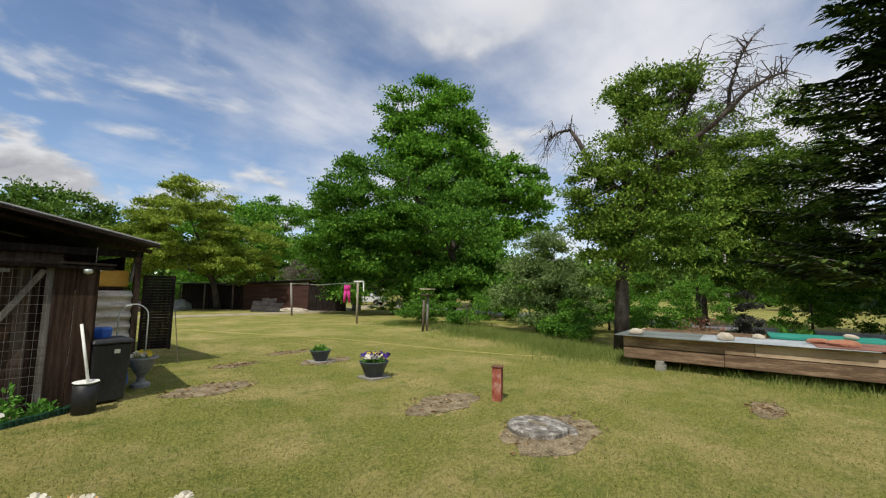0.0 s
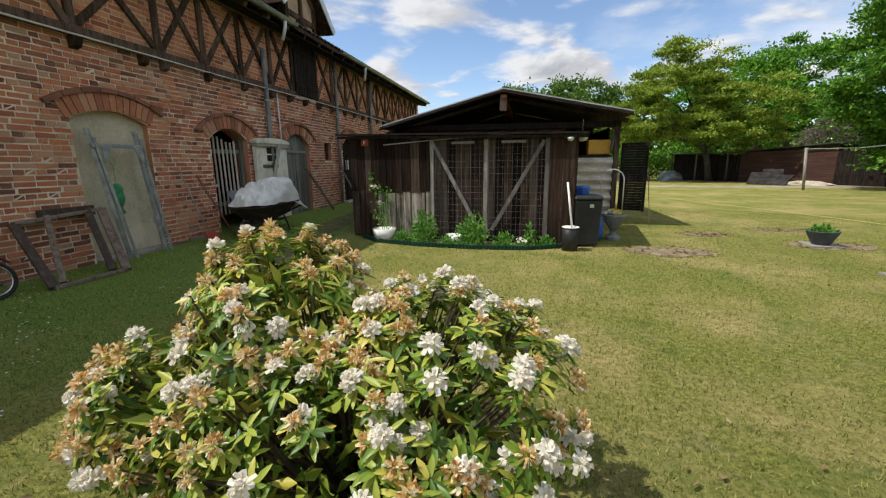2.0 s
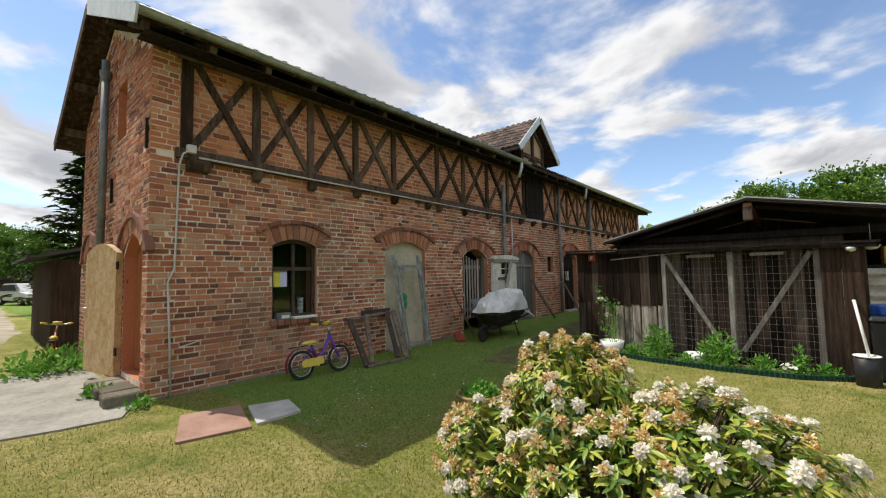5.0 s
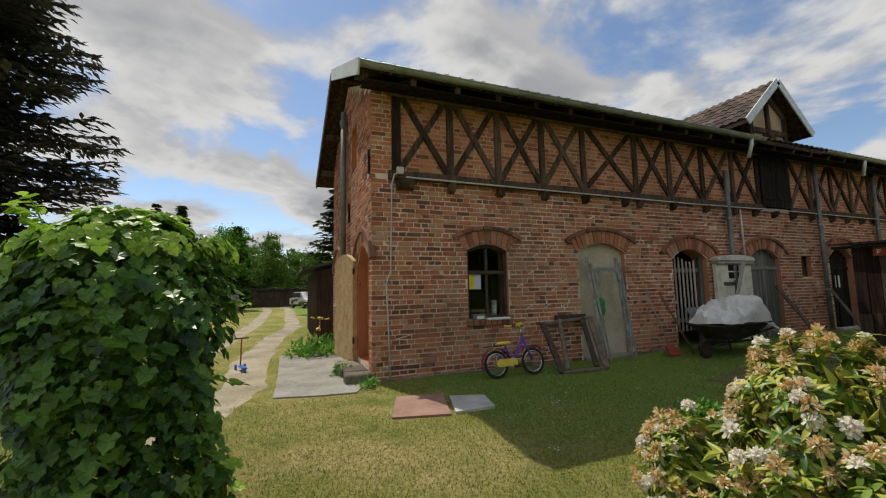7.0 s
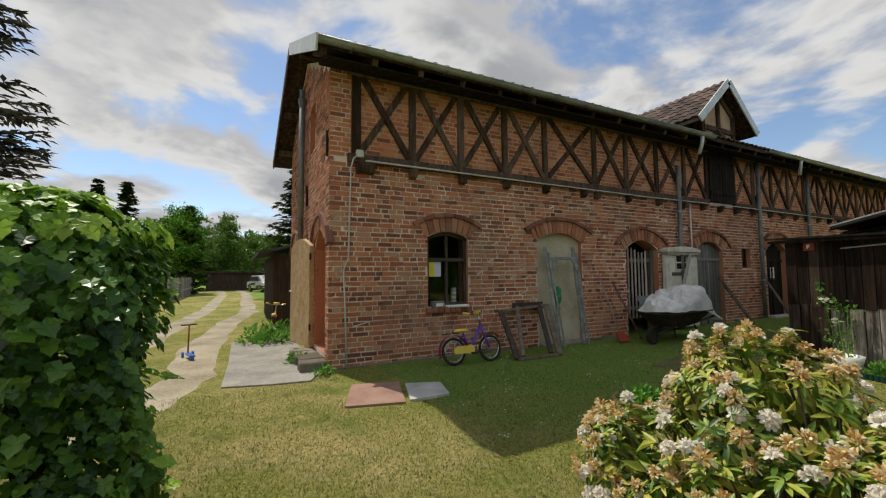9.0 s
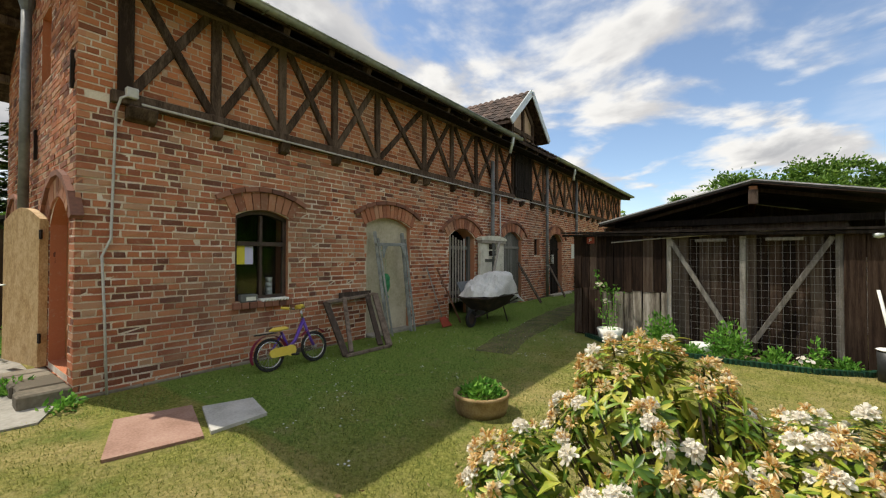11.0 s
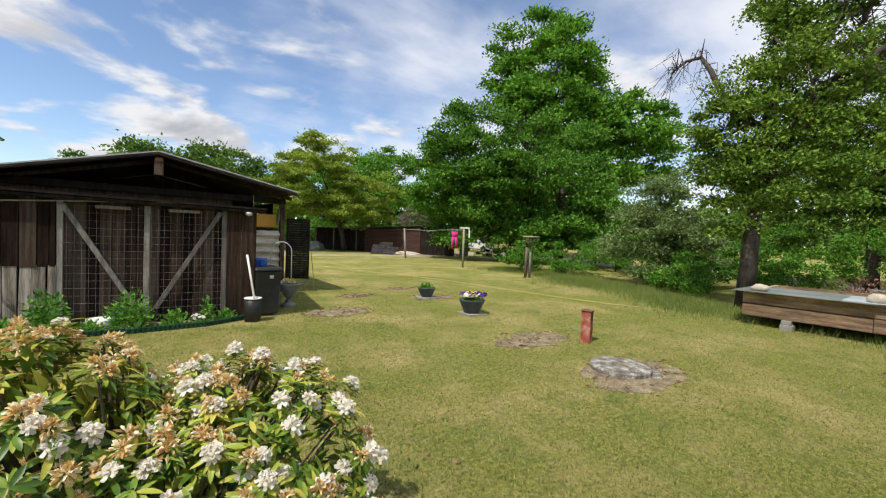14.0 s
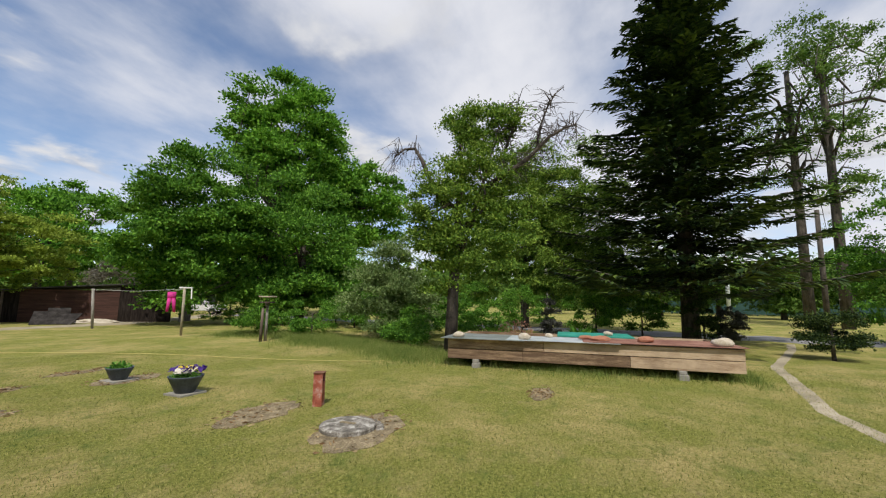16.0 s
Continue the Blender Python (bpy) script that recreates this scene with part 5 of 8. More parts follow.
for z in (0.3, 1.6):
    part("hinge", box(bmesh.new(), 0.0, 0.05, -0.05, -0.03, z, z + 0.12), M_DARK, leaf)
for ps, lb in (((-1.35, 0.05, -0.42, 0.0, 0.0, 0.17), "worn brick door step"),):
    st = thing("gable_step", (0, 0, 0), 0, lb, "step", kind="structure")
    for k in range(5):
        part("step_stone", box(bmesh.new(), -1.35 + k * 0.28, -1.08 + k * 0.28, -0.42 + random.uniform(0, 0.04), -0.005, -0.05, 0.155 + random.uniform(-0.015, 0.01)), M_PLINTH, st, bevel=0.02)
for o in GABLE_OPEN[2:]:
    t = thing("window_3", (0, 0.12, 0), 0, "boarded loft window in the gable", "window", kind="structure")
    for k in range(3):
        w = (o[1] - o[0]) / 3
        part("board", box(bmesh.new(), -o[0] - (k + 1) * w + 0.003, -o[0] - k * w - 0.003, 0, 0.03, o[2], o[3]), M_ORANGE_WOOD, t)
o = GABLE_OPEN[1]
part("door_6", box(bmesh.new(), -o[1], -o[0], 0.15, 0.2, o[2], o[4]), M_OLDDOOR)
tagged(bpy.data.objects["door_6"], "closed weathered gable door", "door", kind="structure")

# outbuilding beyond the gable
ob_ = thing("wooden_outbuilding", (0, 0, 0), 0, "dark board outbuilding behind the barn", "shed", kind="structure")
part("wall", box(bmesh.new(), -11, -6.6, -0.30, 2.4, 0, 2.1), M_SHED, ob_)
bm = bmesh.new()
v = [bm.verts.new(p) for p in ((-6.2, -0.75, 2.1), (-11.3, -0.75, 2.1), (-11.3, 2.6, 2.9), (-6.2, 2.6, 2.9))]
w = [bm.verts.new(q.co + Vector((0, 0, 0.07))) for q in v]
bm.faces.new(v)
bm.faces.new(w[::-1])
for i in range(4):
    bm.faces.new((v[i], w[i], w[(i + 1) % 4], v[(i + 1) % 4]))
part("roof", bm, M_FELT, ob_)

# ---- bicycles and scooter ----
M_PURPLE = material("purple_paint", [(0.09, 0.03, 0.32), (0.13, 0.05, 0.42)], 0.2, 0.3, 0.0, spec=0.6)
M_YELLOWP = material("yellow_plastic", [(0.70, 0.52, 0.07), (0.80, 0.62, 0.11)], 0.2, 0.4, 0.0)
M_MAGENTA = material("magenta_plastic", [(0.34, 0.03, 0.09), (0.45, 0.05, 0.13)], 0.2, 0.4, 0.0)
M_CHROME = material("chrome", [(0.45, 0.45, 0.45), (0.6, 0.6, 0.6)], 0.2, 0.25, 0.0, metal=1.0)
M_SPOKE = material("spokes", [(0.4, 0.4, 0.4), (0.5, 0.5, 0.5)], 0.2, 0.4, 0.0, metal=0.8)


def wheel(parent, y, r, tyre=0.017):
    w = part("wheel", tube(bmesh.new(), [(0, y + r * math.cos(t), r + tyre + r * math.sin(t)) for t in np.linspace(0, 2 * math.pi, 29)], tyre, 8, False), M_RUBBER, parent, smooth=True)
    part("rim", tube(bmesh.new(), [(0, y + (r - 0.03) * math.cos(t), r + tyre + (r - 0.03) * math.sin(t)) for t in np.linspace(0, 2 * math.pi, 29)], 0.012, 6, False), M_CHROME, w, smooth=True)
    bm = bmesh.new()
    for k in range(18):
        t = 2 * math.pi * k / 18
        tube(bm, [(0.02 * (-1) ** k, y, r + tyre), (0, y + (r - 0.03) * math.cos(t), r + tyre + (r - 0.03) * math.sin(t))], 0.0015, 3, False)
    tube(bm, [(-0.04, y, r + tyre), (0.04, y, r + tyre)], 0.02, 8)
    part("spokes", bm, M_SPOKE, w)
    return w


def bicycle(name, m, frame_m, guard_m, label):
    b = thing(name, (0, 0, 0), 0, label, "bicycle")
    wheel(b, 0.0, 0.185)
    wheel(b, 0.64, 0.185)
    for path, r in (([(0, 0.0, 0.21), (0, 0.20, 0.26), (0, 0.26, 0.25)], 0.018), ([(0, 0.26, 0.25), (0, 0.18, 0.46)], 0.018), ([(0, 0.26, 0.25), (0, 0.36, 0.32), (0, 0.50, 0.56)], 0.024), ([(0, 0.17, 0.42), (0, 0.0, 0.21)], 0.012), ([(0, 0.64, 0.21), (0, 0.57, 0.36), (0, 0.50, 0.60)], 0.02)):
        part("frame_tube", tube(bmesh.new(), path, r, 8), frame_m, b, smooth=True)
    part("stem", tube(bmesh.new(), [(0, 0.50, 0.58), (0, 0.48, 0.72)], 0.016, 8), M_CHROME, b, smooth=True)
    hb = part("handlebar", tube(bmesh.new(), [(-0.22, 0.36, 0.76), (-0.12, 0.46, 0.73), (0.12, 0.46, 0.73), (0.22, 0.36, 0.76)], 0.012, 8), M_CHROME, b, smooth=True)
    for s in (-1, 1):
        part("grip", tube(bmesh.new(), [(s * 0.16, 0.42, 0.745), (s * 0.23, 0.34, 0.765)], 0.02, 8), M_YELLOWP, hb, smooth=True)
    part("handlebar_pad", tube(bmesh.new(), [(-0.07, 0.47, 0.75), (0.07, 0.47, 0.75)], 0.035, 8), M_YELLOWP, hb, smooth=True)
    part("saddle", lathe(bmesh.new(), [(0, 0), (0.075, 0.01), (0.08, 0.03), (0.05, 0.055), (0, 0.06)], 14, pose(0, 0.15, 0.47) @ Matrix.Diagonal((0.8, 1.7, 1, 1))), M_YELLOWP, b, smooth=True)
    for yc, a0, a1 in ((0.0, 0.2, 3.5), (0.64, 0.7, 2.4)):
        bm, ring = bmesh.new(), []
        for t in np.linspace(a0, a1, 12):
            ring.append([bm.verts.new((x, yc + 0.235 * math.cos(t), 0.207 + 0.235 * math.sin(t))) for x in (-0.035, 0.035)])
        for p, q in zip(ring, ring[1:]):
            bm.faces.new((p[0], p[1], q[1], q[0]))
        bmesh.ops.solidify(bm, geom=bm.faces[:], thickness=0.006)
        part("mudguard", bm, guard_m, b)
    bm = bmesh.new()
    for yy, rr in ((0.02, 0.05), (0.26, 0.07)):
        tube(bm, [(0.045, yy, 0.215), (0.07, yy, 0.215)], rr, 14)
    box(bm, 0.045, 0.069, 0.02, 0.26, 0.165, 0.275)
    part("chain_guard", bm, M_YELLOWP, b, "yellow chain guard")
    part("pedal", box(bmesh.new(), 0.08, 0.15, 0.24, 0.32, 0.15, 0.175), M_RUBBER, b, bevel=0.005)
    part("rack", box(bmesh.new(), -0.05, 0.05, -0.16, 0.10, 0.455, 0.47), M_RUBBER, b, bevel=0.004)
    b.matrix_world = m
    return b


bicycle("child_bicycle", pose(0.68, 1.87, 0, 0, -9, 0) @ Matrix.Scale(1.09, 4), M_PURPLE, M_MAGENTA, "purple child's bicycle with yellow chain guard")
bicycle("child_bicycle", pose(-4.4, -0.50, 0, 0, 5, 80), M_REDPLASTIC, M_REDPLASTIC, "small red child's bicycle beside the gable")
sc = thing("toy_scooter", (-2.1, -2.0, 0), 105, "small blue toy scooter on the drive", "scooter")
M_BLUE = material("blue_plastic", [(0.02, 0.09, 0.40), (0.04, 0.15, 0.55)], 0.2, 0.4, 0.0)
part("deck", box(bmesh.new(), -0.06, 0.06, -0.28, 0.22, 0.07, 0.10), M_BLUE, sc, bevel=0.01)
sc.scale = (0.8, 0.8, 0.9)
part("steering_column", tube(bmesh.new(), [(0, 0.22, 0.08), (0, 0.16, 0.66)], 0.016, 8), M_REDPLASTIC, sc, smooth=True)
part("handlebar", tube(bmesh.new(), [(-0.16, 0.16, 0.66), (0.16, 0.16, 0.66)], 0.014, 8), M_BLACK, sc, smooth=True)
for x, y in ((-0.1, 0.24), (0.1, 0.24), (0, -0.28)):
    part("wheel", lathe(bmesh.new(), [(0, -0.02), (0.06, -0.02), (0.06, 0.02), (0, 0.02)], 14, pose(x, y, 0.06, 0, 90, 0)), M_BLUE, sc, smooth=True)

# ---- things about the shed ----
M_BLUEBAG = material("blue_bag", [(0.02, 0.07, 0.34), (0.04, 0.13, 0.50), (0.07, 0.2, 0.6)], 0.15, 0.5, 0.2)
bin_ = thing("wheelie_bin", (7.51, 6.79, 0), 4, "dark grey wheelie bin beside the shed", "bin")
bm = box(bmesh.new(), -0.27, 0.27, -0.27, 0.27, 0.03, 0.74)
for v in bm.verts:
    if v.co.z < 0.3:
        v.co.x *= 0.86
        v.co.y *= 0.82
part("body", bm, M_BLACK, bin_, bevel=0.02)
bm = box(bmesh.new(), -0.29, 0.29, -0.31, 0.29, 0.745, 0.80)
for v in bm.verts:
    if v.co.z > 0.78:
        v.co.x *= 0.9
        v.co.y *= 0.9
part("lid", bm, M_BLACK, bin_, bevel=0.015)
for s in (-1, 1):
    part("wheel", lathe(bmesh.new(), [(0, -0.025), (0.09, -0.025), (0.09, 0.025), (0, 0.025)], 16, pose(s * 0.25, 0.24, 0.09, 0, 90, 0)), M_RUBBER, bin_, smooth=True)
part("label", box(bmesh.new(), 0.02, 0.10, -0.274, -0.271, 0.62, 0.67), M_CREAM, bin_, "pale sticker")
bin_.scale = (0.84, 0.9, 1.12)
part("handle", tube(bmesh.new(), [(-0.22, 0.30, 0.77), (0.22, 0.30, 0.77)], 0.016, 8), M_BLACK, bin_, smooth=True)
bm = bmesh.new()
lathe(bm, [(0, 0), (0.20, 0.0), (0.25, 0.10), (0.22, 0.12), (0, 0.12)], 12)
for v in bm.verts:
    v.co += Vector((noise.noise(v.co * 5), noise.noise(v.co * 5 + Vector((9, 0, 0))), 0)) * 0.05
bb = part("blue_tub", bm, M_BLUEBAG)
bb.matrix_world = pose(7.44, 6.88, 0.897) @ Matrix.Diagonal((0.62, 0.55, 1.2, 1))
tagged(bb, "blue plastic tub on the wheelie bin", "tub")
for dx, dy, h in ((7.76, 7.32, 0.50), (7.60, 7.52, 0.62)):
    bm = lathe(bmesh.new(), [(0, 0), (0.13, 0.01), (0.17, 0.15), (0.13, h * 0.8), (0.04, h), (0, h)], 12)
    for v in bm.verts:
        v.co += Vector((noise.noise(v.co * 7), noise.noise(v.co * 7 + Vector((9, 0, 0))), 0)) * 0.06
    q = part("blue_sack", bm, M_BLUEBAG, smooth=True)
    q.location = (dx, dy, 0)
    tagged(q, "knotted blue plastic sack behind the bin", "sack")
pail = thing("rain_bucket", (7.22, 6.29, 0), 0, "dark bucket with a white dish on top", "bucket")
part("bucket", lathe(bmesh.new(), [(0, 0), (0.155, 0), (0.165, 0.34), (0.155, 0.34), (0.14, 0.02), (0, 0.02)], 18), M_BLACK, pail, smooth=True)
part("dish", lathe(bmesh.new(), [(0, 0.34), (0.12, 0.343), (0.175, 0.365), (0.165, 0.372), (0.11, 0.355), (0, 0.353)], 18), M_WHITE, pail, "white dish", smooth=True)
pail.scale = (0.82, 0.82, 1.08)
brush = thing("white_pole", (7.22, 6.29, 0), 0, "white plastic pole leaning on the shed corner", "pole")
part("pole", tube(bmesh.new(), [(0.02, 0.0, 0.385), (-0.06, 0.27, 1.12)], 0.018, 10), M_WHITE, brush, smooth=True)
M_STONE = material("cast_stone", [(0.15, 0.15, 0.145), (0.24, 0.24, 0.23), (0.33, 0.33, 0.32)], 0.2, 0.9, 0.3)
urn = thing("garden_urn", (8.12, 7.42, 0), 0, "grey cast-stone garden urn with yellow pansies", "urn")
part("bowl", lathe(bmesh.new(), [(0, 0.17), (0.07, 0.17), (0.12, 0.22), (0.19, 0.32), (0.21, 0.38), (0.25, 0.40), (0.25, 0.42), (0.20, 0.42), (0.16, 0.36), (0, 0.34)], 22), M_STONE, urn, smooth=True)
part("foot", lathe(bmesh.new(), [(0, 0), (0.15, 0), (0.15, 0.05), (0.07, 0.08), (0.055, 0.13), (0.08, 0.172), (0, 0.172)], 22), M_STONE, urn)
urn.scale = (0.92, 0.92, 1.15)
scr = thing("louvred_screen", (8.62, 9.66, 0), -20, "dark louvred screen door standing open", "screen")
part("stile", box(bmesh.new(), 0, 0.06, 0, 0.04, 0.3, 1.88), M_DARK, scr, bevel=0.004)
part("stile", box(bmesh.new(), 0.52, 0.58, 0, 0.04, 0.3, 1.88), M_DARK, scr, bevel=0.004)
for k in range(26):
    part("slat", box(bmesh.new(), 0.06, 0.52, 0.0, 0.03, 0.32 + k * 0.06, 0.376 + k * 0.06), M_DARK, scr)
part("prop", tube(bmesh.new(), [(0.58, 0.02, 1.4), (0.75, -0.2, 0.0)], 0.009, 6), M_OLDWOOD, scr)
part("stile_foot", box(bmesh.new(), 0.0, 0.05, 0, 0.04, 0.0, 0.31), M_SHED, scr)
M_ORANGE = material("orange_plastic", [(0.60, 0.30, 0.03), (0.72, 0.40, 0.05)], 0.3, 0.5, 0.05)
crate = thing("yellow_crate", (8.12, 9.75, 0.0), 0, "yellow-orange plastic crate on a shelf", "crate")
part("crate", box(bmesh.new(), -0.25, 0.25, -0.1, 0.3, 1.62, 1.96), M_ORANGE, crate, bevel=0.02)
part("shelf", box(bmesh.new(), -1.0, 0.28, -0.12, 0.35, 1.57, 1.61), M_SHED, crate)
part("shelf_post", box(bmesh.new(), 0.2, 0.26, 0.25, 0.31, 0.0, 1.57), M_SHED, crate)
hoop = thing("wire_arch", (8.35, 9.0, 0), 0, "pale plastic plant arch before the tin wall", "arch")
part("arch", tube(bmesh.new(), [(-0.24, 0, 0)] + [(-0.24 * math.cos(t), 0, 1.05 + 0.24 * math.sin(t)) for t in np.linspace(0, math.pi, 10)] + [(0.24, 0, 0)], 0.011, 8), M_WHITE_METAL, hoop, smooth=True)
# lamp strips, lamps and sign on the shed front
for x in (2.10, 3.0):
    q = part("lamp_strip", box(bmesh.new(), x, x + 0.42, -0.05, -0.02, 1.93, 1.985), M_GREYWOOD, shed, bevel=0.005)
sgn_ = part("red_sign", box(bmesh.new(), 0.28, 0.42, -0.03, -0.012, 1.94, 2.08), M_REDPLASTIC, shed, "red enamel sign with a white letter")
for ps in ((0.325, 0.34, -0.034, -0.031, 1.975, 2.045), (0.34, 0.375, -0.034, -0.031, 2.03, 2.045), (0.34, 0.365, -0.034, -0.031, 2.0, 2.013)):
    part("letter_stroke", box(bmesh.new(), *ps), M_WHITE, sgn_)
part("lamp", lathe(bmesh.new(), [(0, -0.05), (0.05, -0.03), (0.06, 0.02), (0, 0.05)], 12, pose(4.14, -0.06, 1.98)), M_WHITE_METAL, shed, smooth=True)
q = part("bowl_lamp", lathe(bmesh.new(), [(0, -0.07), (0.08, -0.05), (0.12, 0.01), (0.11, 0.01), (0, -0.04)], 14, pose(7.55, 8.2, 1.93)), M_WHITE)
q.name = "hanging_bowl"
tagged(q, "white enamel bowl hanging under the shed roof", "bowl")
part("cord", tube(bmesh.new(), [(7.55, 8.2, 1.94), (7.55, 8.2, 2.30)], 0.004, 4), M_WIRE, q)
part("cable", tube(bmesh.new(), [(0.75, -0.03, 1.95), (1.7, -0.03, 2.02), (3.2, -0.04, 2.10)], 0.012, 5), M_GREYWOOD, shed)

# bed before the gate: edging, pots, plants
M_EDGE = material("green_edging", [(0.005, 0.036, 0.020), (0.010, 0.058, 0.032)], 0.3, 0.5, 0.1)
bed = [(3.3, 6.85), (3.75, 6.45), (4.6, 6.22), (5.6, 6.12), (6.5, 6.18), (7.05, 6.42), (7.15, 6.6)]
bm = bmesh.new()
for a, b in zip(bed, bed[1:]):
    n_s = max(2, int(math.dist(a, b) / 0.06))
    for i in range(n_s):
        u = i / n_s
        x, y = a[0] + (b[0] - a[0]) * u, a[1] + (b[1] - a[1]) * u
        tube(bm, [(x, y, -0.02), (x, y, 0.075 + random.uniform(-0.012, 0.004))], 0.036, 8)
tagged(part("bed_edging", bm, M_EDGE), "green plastic lawn edging round the flower bed", "edging", kind="stuff")
sheet("flower_bed", bed + [(7.0, 6.7), (5.0, 6.85), (3.4, 7.05)], 0.012, 0.05, M_EARTH, "narrow flower bed before the shed", "bed")
pot_w = thing("white_pot", (3.75, 6.78, 0), 0, "white plastic pot with a climbing rose", "pot")
part("pot", lathe(bmesh.new(), [(0, 0), (0.14, 0), (0.18, 0.20), (0.165, 0.20), (0.13, 0.03), (0, 0.03)], 18), M_WHITE, pot_w, smooth=True)
pot_w.scale = (1.3, 1.2, 1.1)
pot_w2 = thing("white_pot", (5.2, 6.55, 0), 0, "low white pot in the flower bed", "pot")
part("pot", lathe(bmesh.new(), [(0, 0), (0.14, 0), (0.17, 0.17), (0.155, 0.17), (0.13, 0.03), (0, 0.03)], 18), M_WHITE, pot_w2, smooth=True)

# ---- lawn furniture ----
M_BOWL = material("slate_blue_pot", [(0.035, 0.045, 0.06), (0.06, 0.075, 0.095), (0.09, 0.11, 0.13)], 0.2, 0.5, 0.1)


def bowl_pot(x, y, s, label):
    t = thing("flower_bowl", (x, y, 0.03), 0, label, "planter", "flower bowls on the lawn")
    part("bowl", lathe(bmesh.new(), [(0, 0), (0.15 * s, 0), (0.27 * s, 0.26 * s), (0.28 * s, 0.28 * s), (0.25 * s, 0.28 * s), (0.23 * s, 0.23 * s), (0, 0.23 * s)], 24), M_BOWL, t, smooth=True)
    sheet("pot_slab", [(x - 0.24, y - 0.22), (x + 0.22, y - 0.25), (x + 0.26, y + 0.2), (x - 0.21, y + 0.23)], 0.03, 0.05, M_CONCRETE, "flat grey slab under a flower bowl", "slab", "")
    return t


bowl_pot(11.47, 7.3, 0.85, "slate-blue bowl of green seedlings")
bowl_pot(11.18, 5.17, 1.0, "slate-blue bowl of purple and white pansies")
tub = thing("clay_tub", (3.64, 2.42, 0), 0, "round ochre clay tub of green herbs", "planter")
M_CLAY = material("ochre_clay", [(0.20, 0.125, 0.05), (0.30, 0.20, 0.085), (0.38, 0.27, 0.13)], 0.12, 0.85, 0.2)
part("tub", lathe(bmesh.new(), [(0, 0), (0.25, 0), (0.268, 0.07), (0.272, 0.155), (0.285, 0.17), (0.282, 0.195), (0.25, 0.195), (0.24, 0.15), (0, 0.15)], 26), M_CLAY, tub, smooth=True)
post = thing("red_post", (11.4, 2.6, 0), 20, "short rusty red steel post with an open top", "post")
M_REDRUST = material("red_rust_paint", [(0.22, 0.05, 0.03), (0.36, 0.10, 0.06), (0.45, 0.30, 0.25)], 0.12, 0.8, 0.3)
for ps in ((-0.085, 0.085, -0.07, -0.055, 0, 0.36), (-0.085, -0.045, -0.07, -0.055, 0.36, 0.5), (0.06, 0.085, -0.07, -0.055, 0.36, 0.5), (-0.085, 0.085, 0.055, 0.07, 0, 0.5), (-0.085, -0.07, -0.055, 0.055, 0, 0.5), (0.07, 0.085, -0.055, 0.055, 0, 0.5)):
    part("side", box(bmesh.new(), *ps), M_REDRUST, post)
part("cap", box(bmesh.new(), -0.1, 0.1, -0.085, 0.085, 0.5, 0.512), M_RUST, post, bevel=0.004)
M_LICHEN = material("lichen_concrete", [(0.07, 0.063, 0.05), (0.185, 0.168, 0.14), (0.47, 0.45, 0.40)], 0.09, 0.95, 0.4, fine=6)
mh = thing("manhole_cover", (10.58, 1.55, 0), 0, "round lichened concrete well cover in the lawn", "manhole")
part("cover", lathe(bmesh.new(), [(0, 0), (0.36, 0), (0.36, 0.05), (0.345, 0.065), (0, 0.075)], 30), M_LICHEN, mh)
part("lift_slot", box(bmesh.new(), -0.03, 0.03, -0.11, 0.11, 0.074, 0.079), M_EARTH, mh)
for k in range(6):
    a = -1.3 + k * 0.22
    bm = box(bmesh.new(), -0.05, 0.05, -0.04, 0.04, 0, 0.04)
    bmesh.ops.transform(bm, matrix=pose(0.42 * math.cos(a), 0.42 * math.sin(a), -0.015, 0, 0, math.degrees(a) + 20), verts=bm.verts[:])
    part("ring_fragment", bm, M_LICHEN, mh, bevel=0.015)

M_POLEW = material("weathered_pole", [(0.22, 0.19, 0.13), (0.32, 0.28, 0.20), (0.42, 0.38, 0.29)], 0.2, 0.9, 0.3, stretch=(3, 3, 0.5))
cl = thing("clothes_post", (18.73, 14.9, 0), 0, "wooden clothes-line post with a pale crossarm", "post", "clothes-line posts")
part("post", tube(bmesh.new(), [(0, 0, -0.05), (0, 0.02, 2.0)], 0.055, 10), M_POLEW, cl, smooth=True)
part("crossarm", beam(bmesh.new(), (0.05, -0.35, 2.03), (-0.05, 0.25, 2.03), 0.07, 0.06), M_WHITE, cl, bevel=0.006)
part("brace", beam(bmesh.new(), (0.05, -0.33, 2.0), (0.0, -0.42, 1.55), 0.05, 0.03), M_WHITE, cl, bevel=0.004)
cl2 = thing("clothes_post", (19.42, 21.8, 0), 0, "plain grey wooden clothes-line post", "post", "clothes-line posts")
part("post", tube(bmesh.new(), [(0, 0, -0.05), (-0.12, 0.08, 1.98)], 0.06, 10), M_GREYWOOD, cl2, smooth=True)
line = part("clothes_line", tube(bmesh.new(), [(18.73, 14.9, 1.98), (19.0, 18.3, 1.86), (19.3, 21.85, 1.93)], 0.008, 5), M_CONDUIT)
tagged(line, "thin clothes line between two posts", "line")
line2 = part("clothes_line", tube(bmesh.new(), [(18.73, 14.9, 1.98), (21.2, 18.9, 1.9), (24.6, 24.6, 2.1)], 0.008, 5), M_CONDUIT)
tagged(line2, "thin clothes line running to the low shed", "line")
M_PINK = material("pink_cloth", [(0.72, 0.04, 0.30), (0.85, 0.08, 0.40)], 0.3, 0.8, 0.1, leaf=0.3)
pk = thing("pink_trousers", (21.2, 18.9, 0), -40, "bright pink trousers hanging on the line", "clothes")
bm = bmesh.new()
